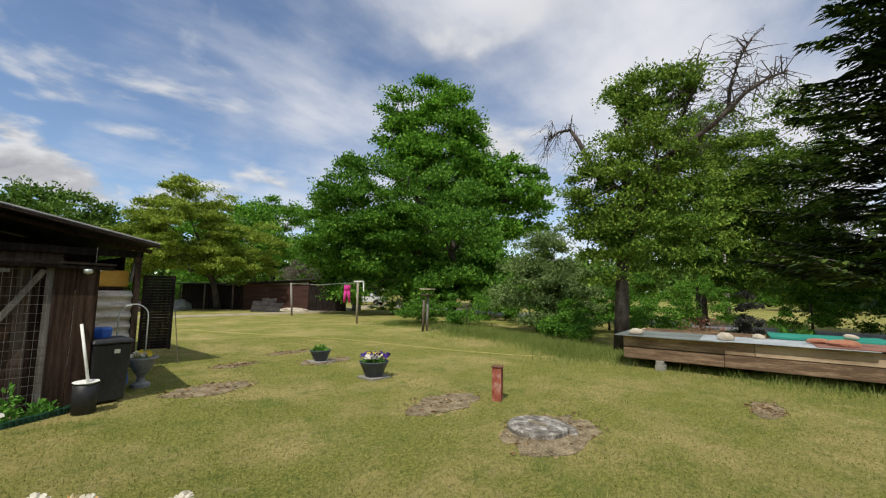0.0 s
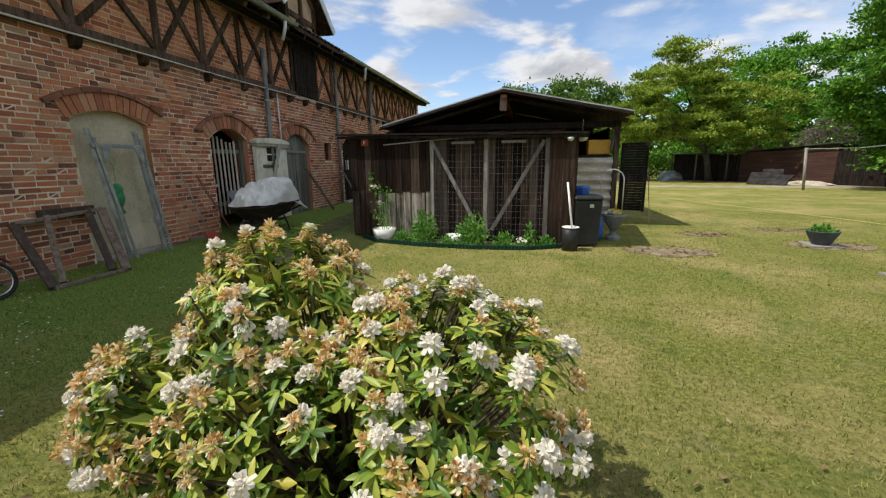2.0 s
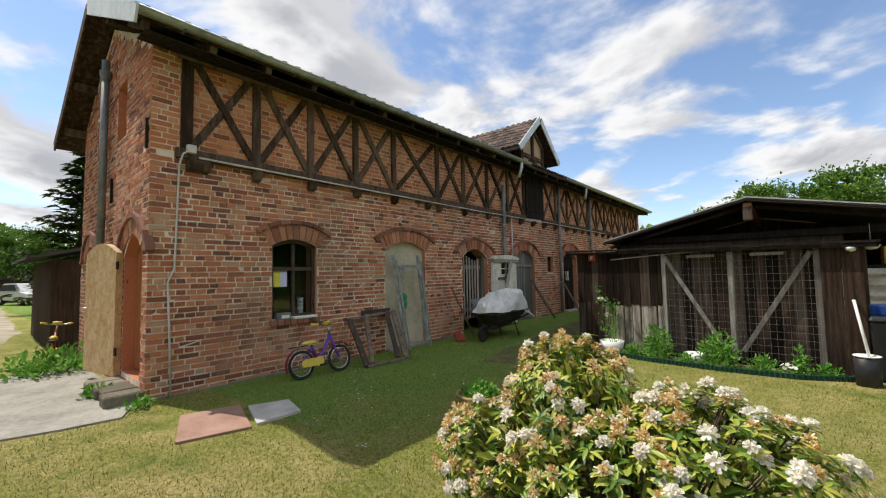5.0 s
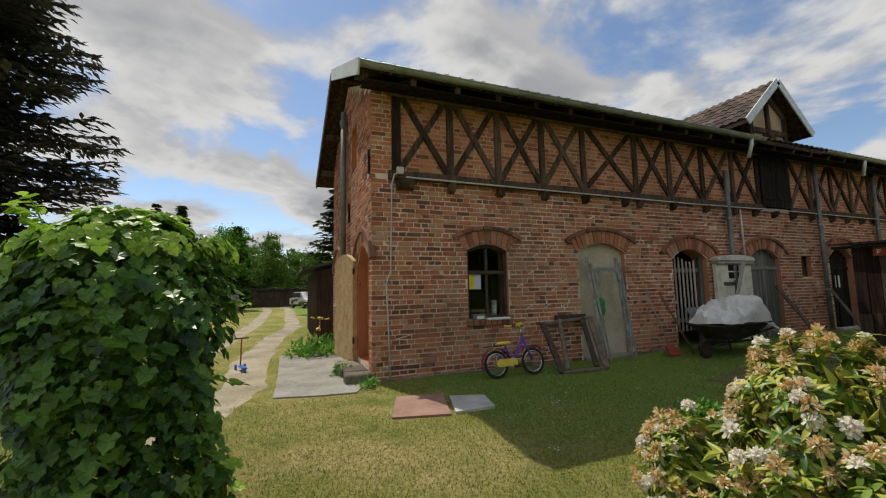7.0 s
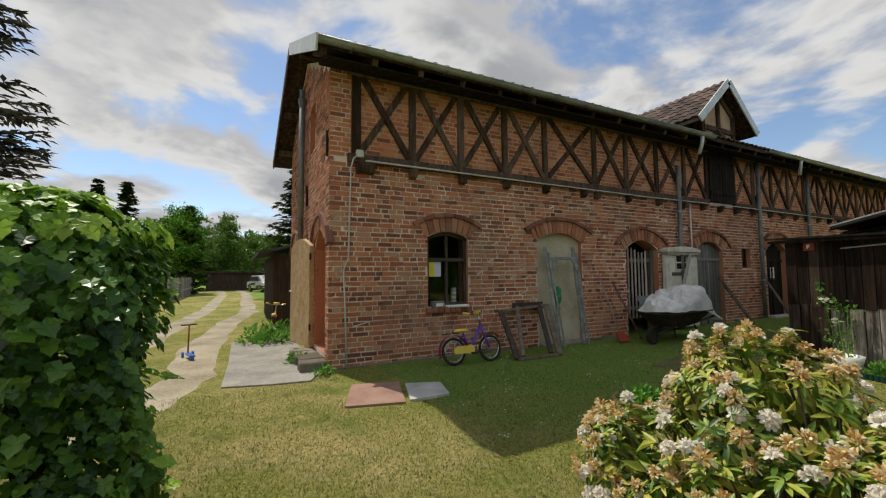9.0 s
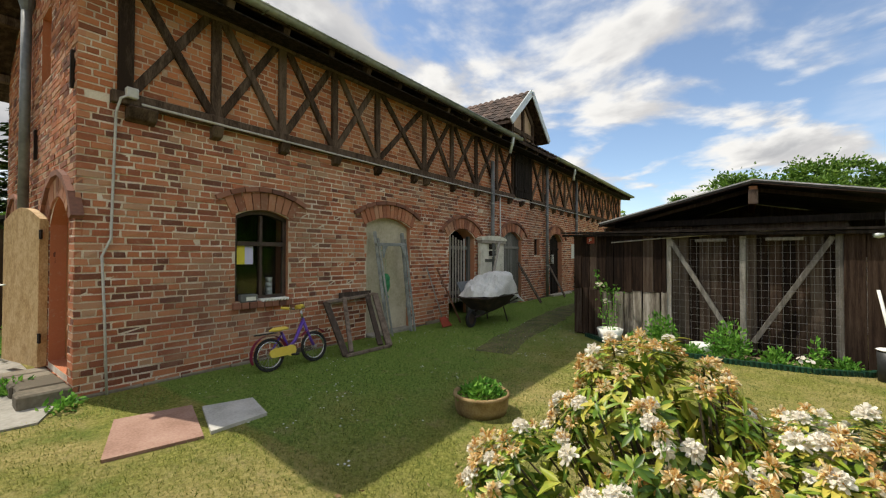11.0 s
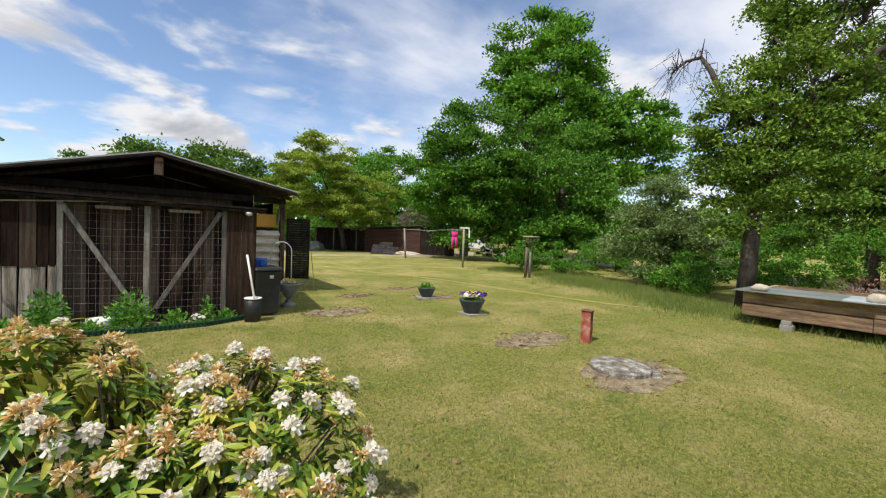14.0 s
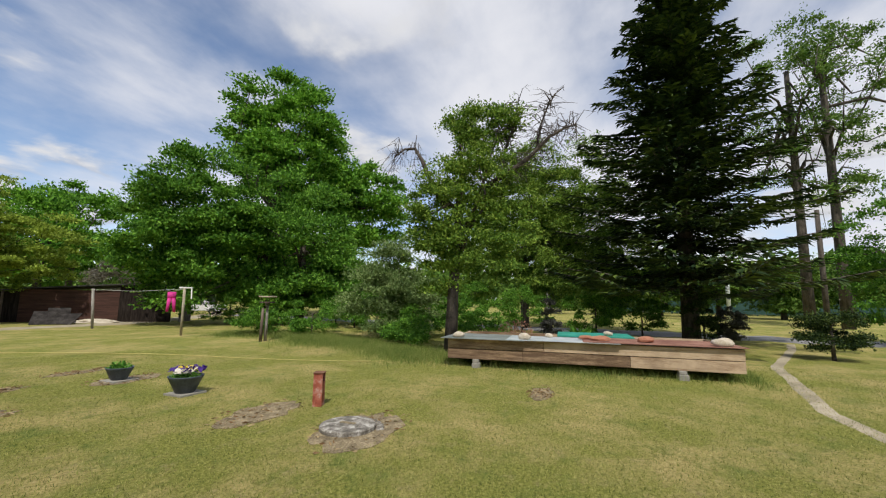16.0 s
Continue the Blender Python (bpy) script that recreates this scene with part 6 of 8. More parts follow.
for sx in (-1, 1):
    tube(bm, [(sx * 0.09, 0, 1.55), (sx * 0.12, 0.02, 1.2), (sx * 0.16, 0.03, 0.85)], [0.10, 0.085, 0.065], 10)
box(bm, -0.19, 0.19, -0.05, 0.05, 1.5, 1.88)
part("cloth", bm, M_PINK, pk, smooth=True)
fd = thing("bird_feeder", (18.5, 10.2, 0), 20, "rustic wooden bird table on a forked post", "bird feeder")
part("post", tube(bmesh.new(), [(0, 0, -0.05), (0.02, 0, 0.8), (0, 0, 1.45)], [0.06, 0.055, 0.05], 9), M_GREYWOOD, fd, smooth=True)
part("post", tube(bmesh.new(), [(-0.2, 0.1, -0.05), (-0.18, 0.08, 1.25)], [0.06, 0.05], 9), M_OLDWOOD, fd, smooth=True)
for s in (-1, 1):
    part("strut", tube(bmesh.new(), [(0, 0, 1.15), (s * 0.2, 0, 1.48)], 0.025, 7), M_GREYWOOD, fd, smooth=True)
part("tray", box(bmesh.new(), -0.28, 0.28, -0.2, 0.2, 1.45, 1.50), M_OLDWOOD, fd, bevel=0.008)
for x, y in ((-0.22, -0.15), (0.22, -0.15), (-0.22, 0.15), (0.22, 0.15)):
    part("upright", tube(bmesh.new(), [(x, y, 1.5), (x, y, 1.66)], 0.015, 6), M_OLDWOOD, fd)
part("roof", box(bmesh.new(), -0.31, 0.31, -0.24, 0.24, 1.66, 1.72), M_SAND, fd, bevel=0.02)
M_HOSE = material("yellow_hose", [(0.46, 0.39, 0.12), (0.56, 0.48, 0.18)], 0.3, 0.5, 0.0)
hose = part("garden_hose", tube(bmesh.new(), [(9.6, 22.0, 0.012), (11.6, 17.6, 0.012), (12.6, 14.8, 0.012), (13.6, 12.5, 0.012), (14.3, 10.4, 0.012), (14.55, 9.1, 0.012), (14.75, 7.4, 0.012), (15.05, 5.9, 0.012), (15.4, 4.6, 0.012), (15.9, 3.6, 0.012)], 0.010, 6), M_HOSE, smooth=True)
tagged(hose, "long yellow garden hose lying on the lawn", "hose")

# ---- long timber trough with sheets and stones on it ----
M_NEWWOOD = material("raw_planks", [(0.13, 0.08, 0.045), (0.33, 0.225, 0.135), (0.52, 0.39, 0.26)], 0.25, 0.85, 0.5, stretch=(1.5, 0.3, 3.5), island=0.3, bump_size=0.008, stain=(0.09, 0.05, 0.03))
tr = thing("timber_trough", (15.9, 1.95, 0), 0, "long raised bed of raw planks under sheets", "trough")
tr.matrix_world = pose(15.9, 1.95, 0, 0, 0, 2.6)
L_, D_ = 6.55, 2.5
for z0, z1, cuts in ((0.46, 0.70, (0, 2.4, 6.55)), (0.20, 0.445, (0.0, 1.9, 4.3, 6.55))):
    for a, b in zip(cuts, cuts[1:]):
        part("plank", box(bmesh.new(), -0.03, 0.03, -b + 0.004, -a - 0.004, z0, z1), M_NEWWOOD, tr, bevel=0.006)
        part("plank", box(bmesh.new(), D_ - 0.03, D_ + 0.03, -b + 0.004, -a - 0.004, z0, z1), M_NEWWOOD, tr, bevel=0.006)
for y in (-0.03, -L_ + 0.03):
    part("end_plank", box(bmesh.new(), 0.03, D_ - 0.03, y - 0.03, y + 0.03, 0.2, 0.70), M_NEWWOOD, tr, bevel=0.006)
part("fill", box(bmesh.new(), 0.04, D_ - 0.04, -L_ + 0.07, -0.07, 0.22, 0.6), M_EARTH, tr)
for x, y in ((0.0, -0.75), (0.0, -5.35), (D_, -0.75), (D_, -5.35)):
    bl = bmesh.new()
    box(bl, x - 0.12, x + 0.12, y - 0.1, y + 0.1, -0.02, 0.12)
    box(bl, x - 0.09, x + 0.10, y - 0.07, y + 0.09, 0.12, 0.20)
    part("block", bl, M_CONCRETE, tr, bevel=0.01)
M_ALU = material("pale_tin_sheet", [(0.48, 0.53, 0.55), (0.60, 0.65, 0.67), (0.70, 0.74, 0.76)], 0.5, 0.4, 0.1, metal=0.3)
M_TEAL = material("teal_sheet", [(0.02, 0.22, 0.16), (0.04, 0.32, 0.24)], 0.4, 0.6, 0.1)
M_RUSTSHEET = material("red_brown_sheet", [(0.16, 0.07, 0.05), (0.25, 0.12, 0.085), (0.33, 0.18, 0.13)], 0.3, 0.7, 0.2)
for nm, ps, mt, lb in (("tin_sheet", (-0.2, 1.4, -1.95, 0.15, 0.705, 0.715), M_ZINC, "dull zinc sheet lying on the trough"), ("tin_sheet", (-0.15, 1.1, -4.1, -1.5, 0.72, 0.73), M_ALU, "pale tin sheet lying on the trough"),
                       ("teal_sheet", (1.2, 2.5, -4.6, -2.7, 0.735, 0.775), M_TEAL, "teal plastic sheet at the back of the trough"), ("brown_sheet", (-0.12, 1.3, -6.6, -3.3, 0.735, 0.745), M_RUSTSHEET, "red-brown metal sheet lying on the trough")):
    q = part(nm, box(bmesh.new(), *ps), mt)
    q.matrix_world = tr.matrix_world.copy()
    tagged(q, lb, "sheet")
M_FIELDSTONE = material("field_stone", [(0.36, 0.30, 0.22), (0.50, 0.44, 0.34), (0.60, 0.55, 0.46)], 0.15, 0.95, 0.4)
M_TILEPIECE = material("broken_tile", [(0.30, 0.12, 0.07), (0.42, 0.20, 0.12)], 0.2, 0.9, 0.3)
for x, y, z, r, sx, mt in ((0.1, -0.25, 0.715, 0.12, 1.35, M_FIELDSTONE), (0.05, -1.95, 0.73, 0.13, 1.2, M_FIELDSTONE), (0.1, -6.2, 0.745, 0.15, 1.5, M_FIELDSTONE), (1.5, -4.0, 0.775, 0.10, 1.2, M_FIELDSTONE), (0.9, -2.5, 0.73, 0.09, 1.2, M_FIELDSTONE), (0.35, -4.7, 0.745, 0.12, 1.6, M_TILEPIECE), (0.3, -3.7, 0.745, 0.10, 2.2, M_TILEPIECE), (0.6, -3.4, 0.745, 0.08, 2.4, M_TILEPIECE)):
    bm = bmesh.new()
    bmesh.ops.create_icosphere(bm, subdivisions=2, radius=r)
    for v in bm.verts:
        v.co *= 1 + 0.28 * noise.noise(v.co * 9 + Vector((x * 5, y * 7, 0)))
        v.co.y *= sx
        v.co.z = max(v.co.z * 0.75, -r * 0.5) + r * 0.5
    q = part("field_stone" if mt is M_FIELDSTONE else "broken_tile", bm, mt, smooth=mt is M_FIELDSTONE)
    q.matrix_world = tr.matrix_world @ Matrix.Translation((x, y, z))
    tagged(q, "rounded pale field stone weighting a sheet" if mt is M_FIELDSTONE else "broken red roof tile on the trough", "stone" if mt is M_FIELDSTONE else "tile")

# ---- far yard: low shed, tarp heap, car, poles, fences ----
fs_ = thing("low_shed", (0, 0, 0), 0, "low dark wooden shed with a flat felt roof", "shed", kind="structure")
def quad_wall(name, a, b, z0, z1, mat, parent, thick=0.08):
    return part(name, beam(bmesh.new(), (*a, (z0 + z1) / 2), (*b, (z0 + z1) / 2), thick, z1 - z0), mat, parent)
quad_wall("front_wall", (25.0, 23.9), (23.4, 26.3), 0, 2.25, M_DARK, fs_)
quad_wall("side_wall", (25.0, 23.9), (27.0, 27.4), 0, 2.25, M_SHED, fs_)
M_REDBROWN = material("red_brown_boards", [(0.03, 0.013, 0.009), (0.06, 0.026, 0.018), (0.095, 0.043, 0.03)], 0.4, 0.85, 0.3, stretch=(0.3, 0.3, 6))
quad_wall("red_wall", (23.4, 26.3), (20.4, 30.2), 0, 1.95, M_REDBROWN, fs_)
quad_wall("back_wall", (20.4, 30.2), (24.5, 33.0), 0, 1.95, M_SHED, fs_)
bm = bmesh.new()
v = [bm.verts.new(p) for p in ((25.2, 23.6, 2.36), (27.4, 27.4, 2.36), (24.8, 33.4, 2.0), (19.9, 30.4, 1.92), (23.1, 26.2, 2.30))]
w = [bm.verts.new(q.co + Vector((0, 0, 0.07))) for q in v]
bm.faces.new(v)
bm.faces.new(w[::-1])
for i in range(5):
    bm.faces.new((v[i], w[i], w[(i + 1) % 5], v[(i + 1) % 5]))
part("roof", bm, M_FELT, fs_)
quad_wall("board_screen", (25.4, 23.6), (26.6, 24.1), 0, 2.1, M_GREYWOOD, fs_)
# open bay at the far end: dark back, posts and a low roof
quad_wall("bay_back", (20.4, 30.25), (17.6, 34.2), 0, 1.85, M_DARK, fs_)
for bx, by in ((19.55, 30.1), (18.3, 31.9), (17.2, 33.4)):
    part("bay_post", tube(bmesh.new(), [(bx, by, -0.05), (bx, by, 1.84)], 0.06, 8), M_OLDWOOD, fs_, smooth=True)
bm = bmesh.new()
v = [bm.verts.new(p) for p in ((19.5, 29.7, 1.86), (20.9, 30.6, 1.93), (18.0, 34.8, 1.9), (16.7, 33.5, 1.82))]
w = [bm.verts.new(q.co + Vector((0, 0, 0.06))) for q in v]
bm.faces.new(v)
bm.faces.new(w[::-1])
for i in range(4):
    bm.faces.new((v[i], w[i], w[(i + 1) % 4], v[(i + 1) % 4]))
part("bay_roof", bm, M_FELT, fs_)
part("latch", box(bmesh.new(), 24.1, 24.2, 25.0, 25.15, 1.2, 1.3), M_WHITE_METAL, fs_)


def heap(name, x, y, rx, ry, h, mat, label, rz=0):
    bm = bmesh.new()
    bmesh.ops.create_icosphere(bm, subdivisions=3, radius=1.0)
    for v in bm.verts:
        k = 1 + 0.3 * noise.noise(v.co * 2.2 + Vector((x, y, 0)))
        v.co = Vector((v.co.x * rx * k, v.co.y * ry * k, max(0, v.co.z) * h * k))
    q = part(name, bm, mat)
    q.matrix_world = pose(x, y, 0, 0, 0, rz)
    return tagged(q, label, "heap")


M_TARPDARK = material("dark_tarp", [(0.02, 0.018, 0.017), (0.04, 0.036, 0.034), (0.07, 0.065, 0.06)], 0.4, 0.95, 0.3, spec=0.05)
pile = thing("sheet_pile", (20.4, 26.7, 0), -42, "pile of dark broken roof sheets beside the shed", "pile")
pile.scale = (0.8, 0.8, 0.75)
for x, y, tilt, rz, w in ((-0.5, 0.1, 38, 6, 0.75), (0.55, -0.1, 30, -12, 0.7), (0.1, 0.35, 52, 14, 0.6)):
    part("sheet", box(bmesh.new(), -w, w, -0.75, 0.75, 0, 0.035, pose(x, y, 0.75 * math.sin(radians(tilt)), tilt, 0, rz)), M_TARPDARK, pile, bevel=0.006)
heap("covered_mound", 16.6, 31.6, 0.85, 0.5, 0.75, M_ZINC, "heap covered with a grey tarp", 10)
heap("rubble_heap", 22.2, 26.3, 1.1, 0.35, 0.25, M_FIELDSTONE, "low rubble heap along the red wall", -52)
heap("brush_heap", 14.0, 31.5, 1.2, 0.8, 0.8, M_OLDWOOD, "low heap of dark brushwood", 0)

M_CARWHITE = material("white_car_paint", [(0.66, 0.66, 0.65), (0.72, 0.72, 0.71)], 1.0, 0.3, 0.0, spec=0.6)


def car(m, label):
    t = thing("white_car", (0, 0, 0), 0, label, "car")
    def hull(name, prof, y, mat, parent=t):
        bm = bmesh.new()
        a = [bm.verts.new((x, -y * (1.0 if z < 0.95 else 0.82), z)) for x, z in prof]
        b = [bm.verts.new((x, y * (1.0 if z < 0.95 else 0.82), z)) for x, z in prof]
        bm.faces.new(a)
        bm.faces.new(b[::-1])
        for i in range(len(prof)):
            j = (i + 1) % len(prof)
            bm.faces.new((a[i], b[i], b[j], a[j]))
        return part(name, bm, mat, parent, bevel=0.03)
    hull("body", [(-1.95, 0.35), (-1.95, 0.92), (-1.6, 0.94), (1.0, 0.94), (1.85, 0.82), (1.95, 0.6), (1.95, 0.35)], 0.82, M_CARWHITE)
    hull("cabin", [(-1.75, 0.955), (-1.35, 1.48), (0.25, 1.50), (0.95, 0.955)], 0.78, M_CARWHITE)
    part("windscreen", beam(bmesh.new(), (0.97, 0, 0.99), (0.36, 0, 1.45), 1.15, 0.02, up=(0, 1, 0)), M_BLACK, t)
    for s in (-1, 1):
        bm = bmesh.new()
        v = [bm.verts.new((x, s * (0.795 - 0.1 * (z > 1.2)), z)) for x, z in ((-1.45, 1.0), (0.65, 1.0), (0.2, 1.40), (-1.2, 1.40))]
        bm.faces.new(v)
        part("side_window", bm, M_BLACK, t)
        part("headlight", box(bmesh.new(), 1.93, 1.965, s * 0.62 - 0.14, s * 0.62 + 0.14, 0.64, 0.78), M_CHROME, t, bevel=0.01)
        for x in (-1.2, 1.25):
            w = part("wheel", lathe(bmesh.new(), [(0, -0.1), (0.28, -0.1), (0.31, -0.06), (0.31, 0.06), (0.28, 0.1), (0, 0.1)], 20, pose(x, s * 0.75, 0.31, 90, 0, 0)), M_RUBBER, t, smooth=True)
            part("hubcap", lathe(bmesh.new(), [(0, -0.01), (0.18, -0.01), (0.17, 0.01), (0, 0.02)], 16, pose(x, s * 0.855, 0.31, 90, 0, 0)), M_CHROME, w)
    part("grille", box(bmesh.new(), 1.95, 1.97, -0.42, 0.42, 0.62, 0.76), M_BLACK, t)
    part("bumper", box(bmesh.new(), 1.9, 2.02, -0.82, 0.82, 0.36, 0.56), M_BLACK, t, bevel=0.03)
    part("number_plate", box(bmesh.new(), 2.021, 2.03, -0.26, 0.26, 0.40, 0.51), M_WHITE, t)
    t.matrix_world = m
    return t


car(pose(34.6, 32.6, 0, 0, 0, -62), "white off-road car parked beyond the shed")
car(pose(-34, 1.0, 0, 0, 0, 20), "white car parked at the end of the drive")


def street_pole(x, y, h, r, mat, label):
    t = thing("utility_pole", (x, y, 0), 0, label, "pole")
    part("pole", tube(bmesh.new(), [(0, 0, -0.1), (0, 0, h)], [r, r * 0.8], 10), mat, t, smooth=True)


street_pole(36.5, -10.2, 5.6, 0.13, M_WHITE_METAL, "pale blue-grey steel pole beside the road")
street_pole(40.0, 1.5, 5.0, 0.15, M_CONCRETE, "grey concrete pole beside the road")
street_pole(36.5, -15.2, 7.5, 0.16, M_BARK, "brown wooden pole beside the road")
gf_ = thing("green_fence", (0, 0, 0), 0, "long dark green sports fence beyond the meadow", "fence")
M_GREENFENCE = material("green_fence_mesh", [(0.02, 0.06, 0.055), (0.035, 0.09, 0.08)], 0.5, 0.8, 0.1)
pts = [(78, -6), (76, -14), (73, -24), (69, -36)]
for a, b in zip(pts, pts[1:]):
    part("panel", beam(bmesh.new(), (*a, 1.3), (*b, 1.3), 0.05, 2.2), M_GREENFENCE, gf_)
    part("post", tube(bmesh.new(), [(*a, 0), (*a, 2.6)], 0.06, 8), M_GREENFENCE, gf_)
pf = thing("picket_fence", (0, 0, 0), 0, "dark brown wooden picket fence beside the drive", "fence")
M_PICKET = material("brown_pickets", [(0.04, 0.025, 0.018), (0.075, 0.045, 0.032), (0.11, 0.07, 0.05)], 0.2, 0.85, 0.3, stretch=(3, 3, 0.4), island=0.3)
for k in range(52):
    x = 1.0 - k * 0.15
    y = -5.1 - 0.12 * max(0, x + 0.4)
    part("picket", box(bmesh.new(), x - 0.045, x + 0.045, y - 0.012, y + 0.012, 0.06, 0.86 + 0.02 * math.sin(k * 2.3)), M_PICKET, pf)
for z in (0.22, 0.62):
    part("rail", beam(bmesh.new(), (1.1, -5.22, z), (-0.4, -5.075, z), 0.05, 0.06), M_PICKET, pf)
    part("rail", beam(bmesh.new(), (-0.4, -5.075, z), (-6.9, -5.075, z), 0.05, 0.06), M_PICKET, pf)
for x in (1.0, -1.4, -3.8, -6.2):
    part("post", box(bmesh.new(), x - 0.05, x + 0.05, -5.05, -4.97, -0.05, 0.95), M_PICKET, pf, bevel=0.008)
wf = thing("board_fence", (0, 0, 0), 0, "weathered board fence along the drive", "fence")
for k in range(40):
    part("board", box(bmesh.new(), -20.0 - k * 0.34, -19.69 - k * 0.34, -4.6, -4.56, 0.03, 1.35 + 0.05 * math.sin(k * 1.7)), M_GREYWOOD, wf)
part("rail", box(bmesh.new(), -33.5, -19.7, -4.555, -4.5, 0.5, 0.6), M_GREYWOOD, wf)
ds = thing("dark_shed", (0, 0, 0), 0, "dark low shed at the end of the drive", "shed", kind="structure")
part("wall", box(bmesh.new(), -44, -40, -4, 4, 0, 1.8), M_SHED, ds)
part("roof", box(bmesh.new(), -44.3, -39.7, -4.3, 4.3, 1.8, 1.95), M_FELT, ds)

# ---- plants ----
def green(name, cols, leaf=0.22, rough=0.6, spec=0.15, size=2.5):
    return material(name, cols, size, rough, 0.0, island=0.7, leaf=leaf, spec=spec, fine=6)


M_OAK = green("oak_leaves", [(0.049, 0.147, 0.014), (0.126, 0.301, 0.027), (0.238, 0.462, 0.048)], 0.26)
M_HORN = green("hornbeam_leaves", [(0.041, 0.125, 0.015), (0.108, 0.259, 0.029), (0.217, 0.416, 0.049)], 0.26)
M_WALNUT = green("walnut_leaves", [(0.13, 0.20, 0.024), (0.27, 0.37, 0.048), (0.43, 0.53, 0.09)], 0.32)
M_WILLOW = green("willow_leaves", [(0.10, 0.17, 0.045), (0.20, 0.29, 0.09), (0.33, 0.43, 0.18)], 0.26)
M_PEAR = green("pear_leaves", [(0.060, 0.132, 0.017), (0.156, 0.270, 0.034), (0.312, 0.432, 0.066)], 0.26)
M_FIR = green("fir_needles", [(0.011, 0.028, 0.010), (0.028, 0.054, 0.015), (0.098, 0.144, 0.026)], 0.08)
M_YEW = green("dark_conifer", [(0.035, 0.036, 0.034), (0.074, 0.076, 0.065), (0.149, 0.149, 0.115)], 0.12)
M_FAR = green("far_leaves", [(0.05, 0.115, 0.018), (0.11, 0.21, 0.033), (0.20, 0.31, 0.058)], 0.26)
M_GREYSHRUB = green("grey_shrub", [(0.13, 0.12, 0.085), (0.20, 0.185, 0.14), (0.28, 0.26, 0.20)])
M_DEADWOOD = material("dead_wood", [(0.04, 0.032, 0.026), (0.08, 0.064, 0.053), (0.14, 0.12, 0.10)], 0.2, 0.95, 0.3)
rng = np.random.default_rng(7)


def unit(v):
    return v / np.maximum(np.linalg.norm(v, axis=1, keepdims=True), 1e-6)


def leaves_mesh(name, pts, out, size, mat, wide=0.5, tilt=0.7, fold=0.18, vary=0.35, tip=0.0, level=0.0):
    """Folded diamond leaves at pts, grown roughly along out; level lays them flat."""
    n = len(pts)
    d = unit(out + tilt * rng.normal(size=(n, 3)))
    d[:, 2] -= tip
    d = unit(d)
    s = unit(np.cross(d, rng.normal(size=(n, 3)) * (1 if not level else 1 - level) + np.array((0, 0, 3.0 if level else 0.0))))
    u = np.cross(s, d)
    L = size * (1 + vary * rng.uniform(-1, 1, (n, 1)))
    base = pts - d * L * 0.5
    mid = base + d * L * 0.45
    v = np.stack([base, mid + s * L * wide / 2 + u * L * fold, base + d * L, mid - s * L * wide / 2 + u * L * fold], 1)
    k = 4 * np.arange(n)[:, None]
    f = np.concatenate([k + (0, 1, 2), k + (0, 2, 3)], 1).reshape(-1, 3)
    me = bpy.data.meshes.new(name)
    me.vertices.add(4 * n)
    me.vertices.foreach_set("co", v.reshape(-1).astype(np.float32))
    me.loops.add(6 * n)
    me.loops.foreach_set("vertex_index", f.reshape(-1).astype(np.int32))
    me.polygons.add(2 * n)
    me.polygons.foreach_set("loop_start", (3 * np.arange(2 * n)).astype(np.int32))
    me.materials.append(mat)
    me.update(calc_edges=True)
    me.validate()
    return me


def crown_points(blobs, clump, per, flat=0.8):
    """Leaf places on boughs: every blob (cx, cy, cz, rx, ry, rz, clumps) carries lobes, and leaves crowd the lobes' outer skins."""
    ps, outs, heads = [], [], []
    for cx, cy, cz, rx, ry, rz, count in blobs:
        lobes = max(8, int(count / 1.35))
        d = unit(rng.normal(size=(lobes, 3)))
        r = rng.uniform(0.12, 1.0, (lobes, 1)) ** 0.42
        c = np.array((cx, cy, cz)) + d * r * np.array((rx, ry, rz))
        for q in c[c[:, 2] > 0.15]:
            k = int(per * 3.0 * rng.uniform(0.6, 1.4))
            size = clump * rng.uniform(0.6, 1.3)
            dd = unit(rng.normal(size=(k, 3)))
            dd[:, 2] = np.where(dd[:, 2] < -0.35, -dd[:, 2] * 0.5, dd[:, 2])
            rag = 1 + 0.25 * np.sin(dd[:, :1] * 5.1 + q[0] * 3) + 0.25 * np.sin(dd[:, 1:2] * 7.3 + q[1] * 5)
            rr = rng.uniform(0.1, 1.0, (k, 1)) ** 0.5 * size * rag
            ps.append(q + dd * rr * (1.08, 1.08, flat))
            outs.append(dd * 0.75 + unit((q - np.array((cx, cy, cz)))[None]) * 0.35)
            heads.append(q)
    p = np.concatenate(ps)
    keep = p[:, 2] > 0.04
    return p[keep], np.concatenate(outs)[keep], heads


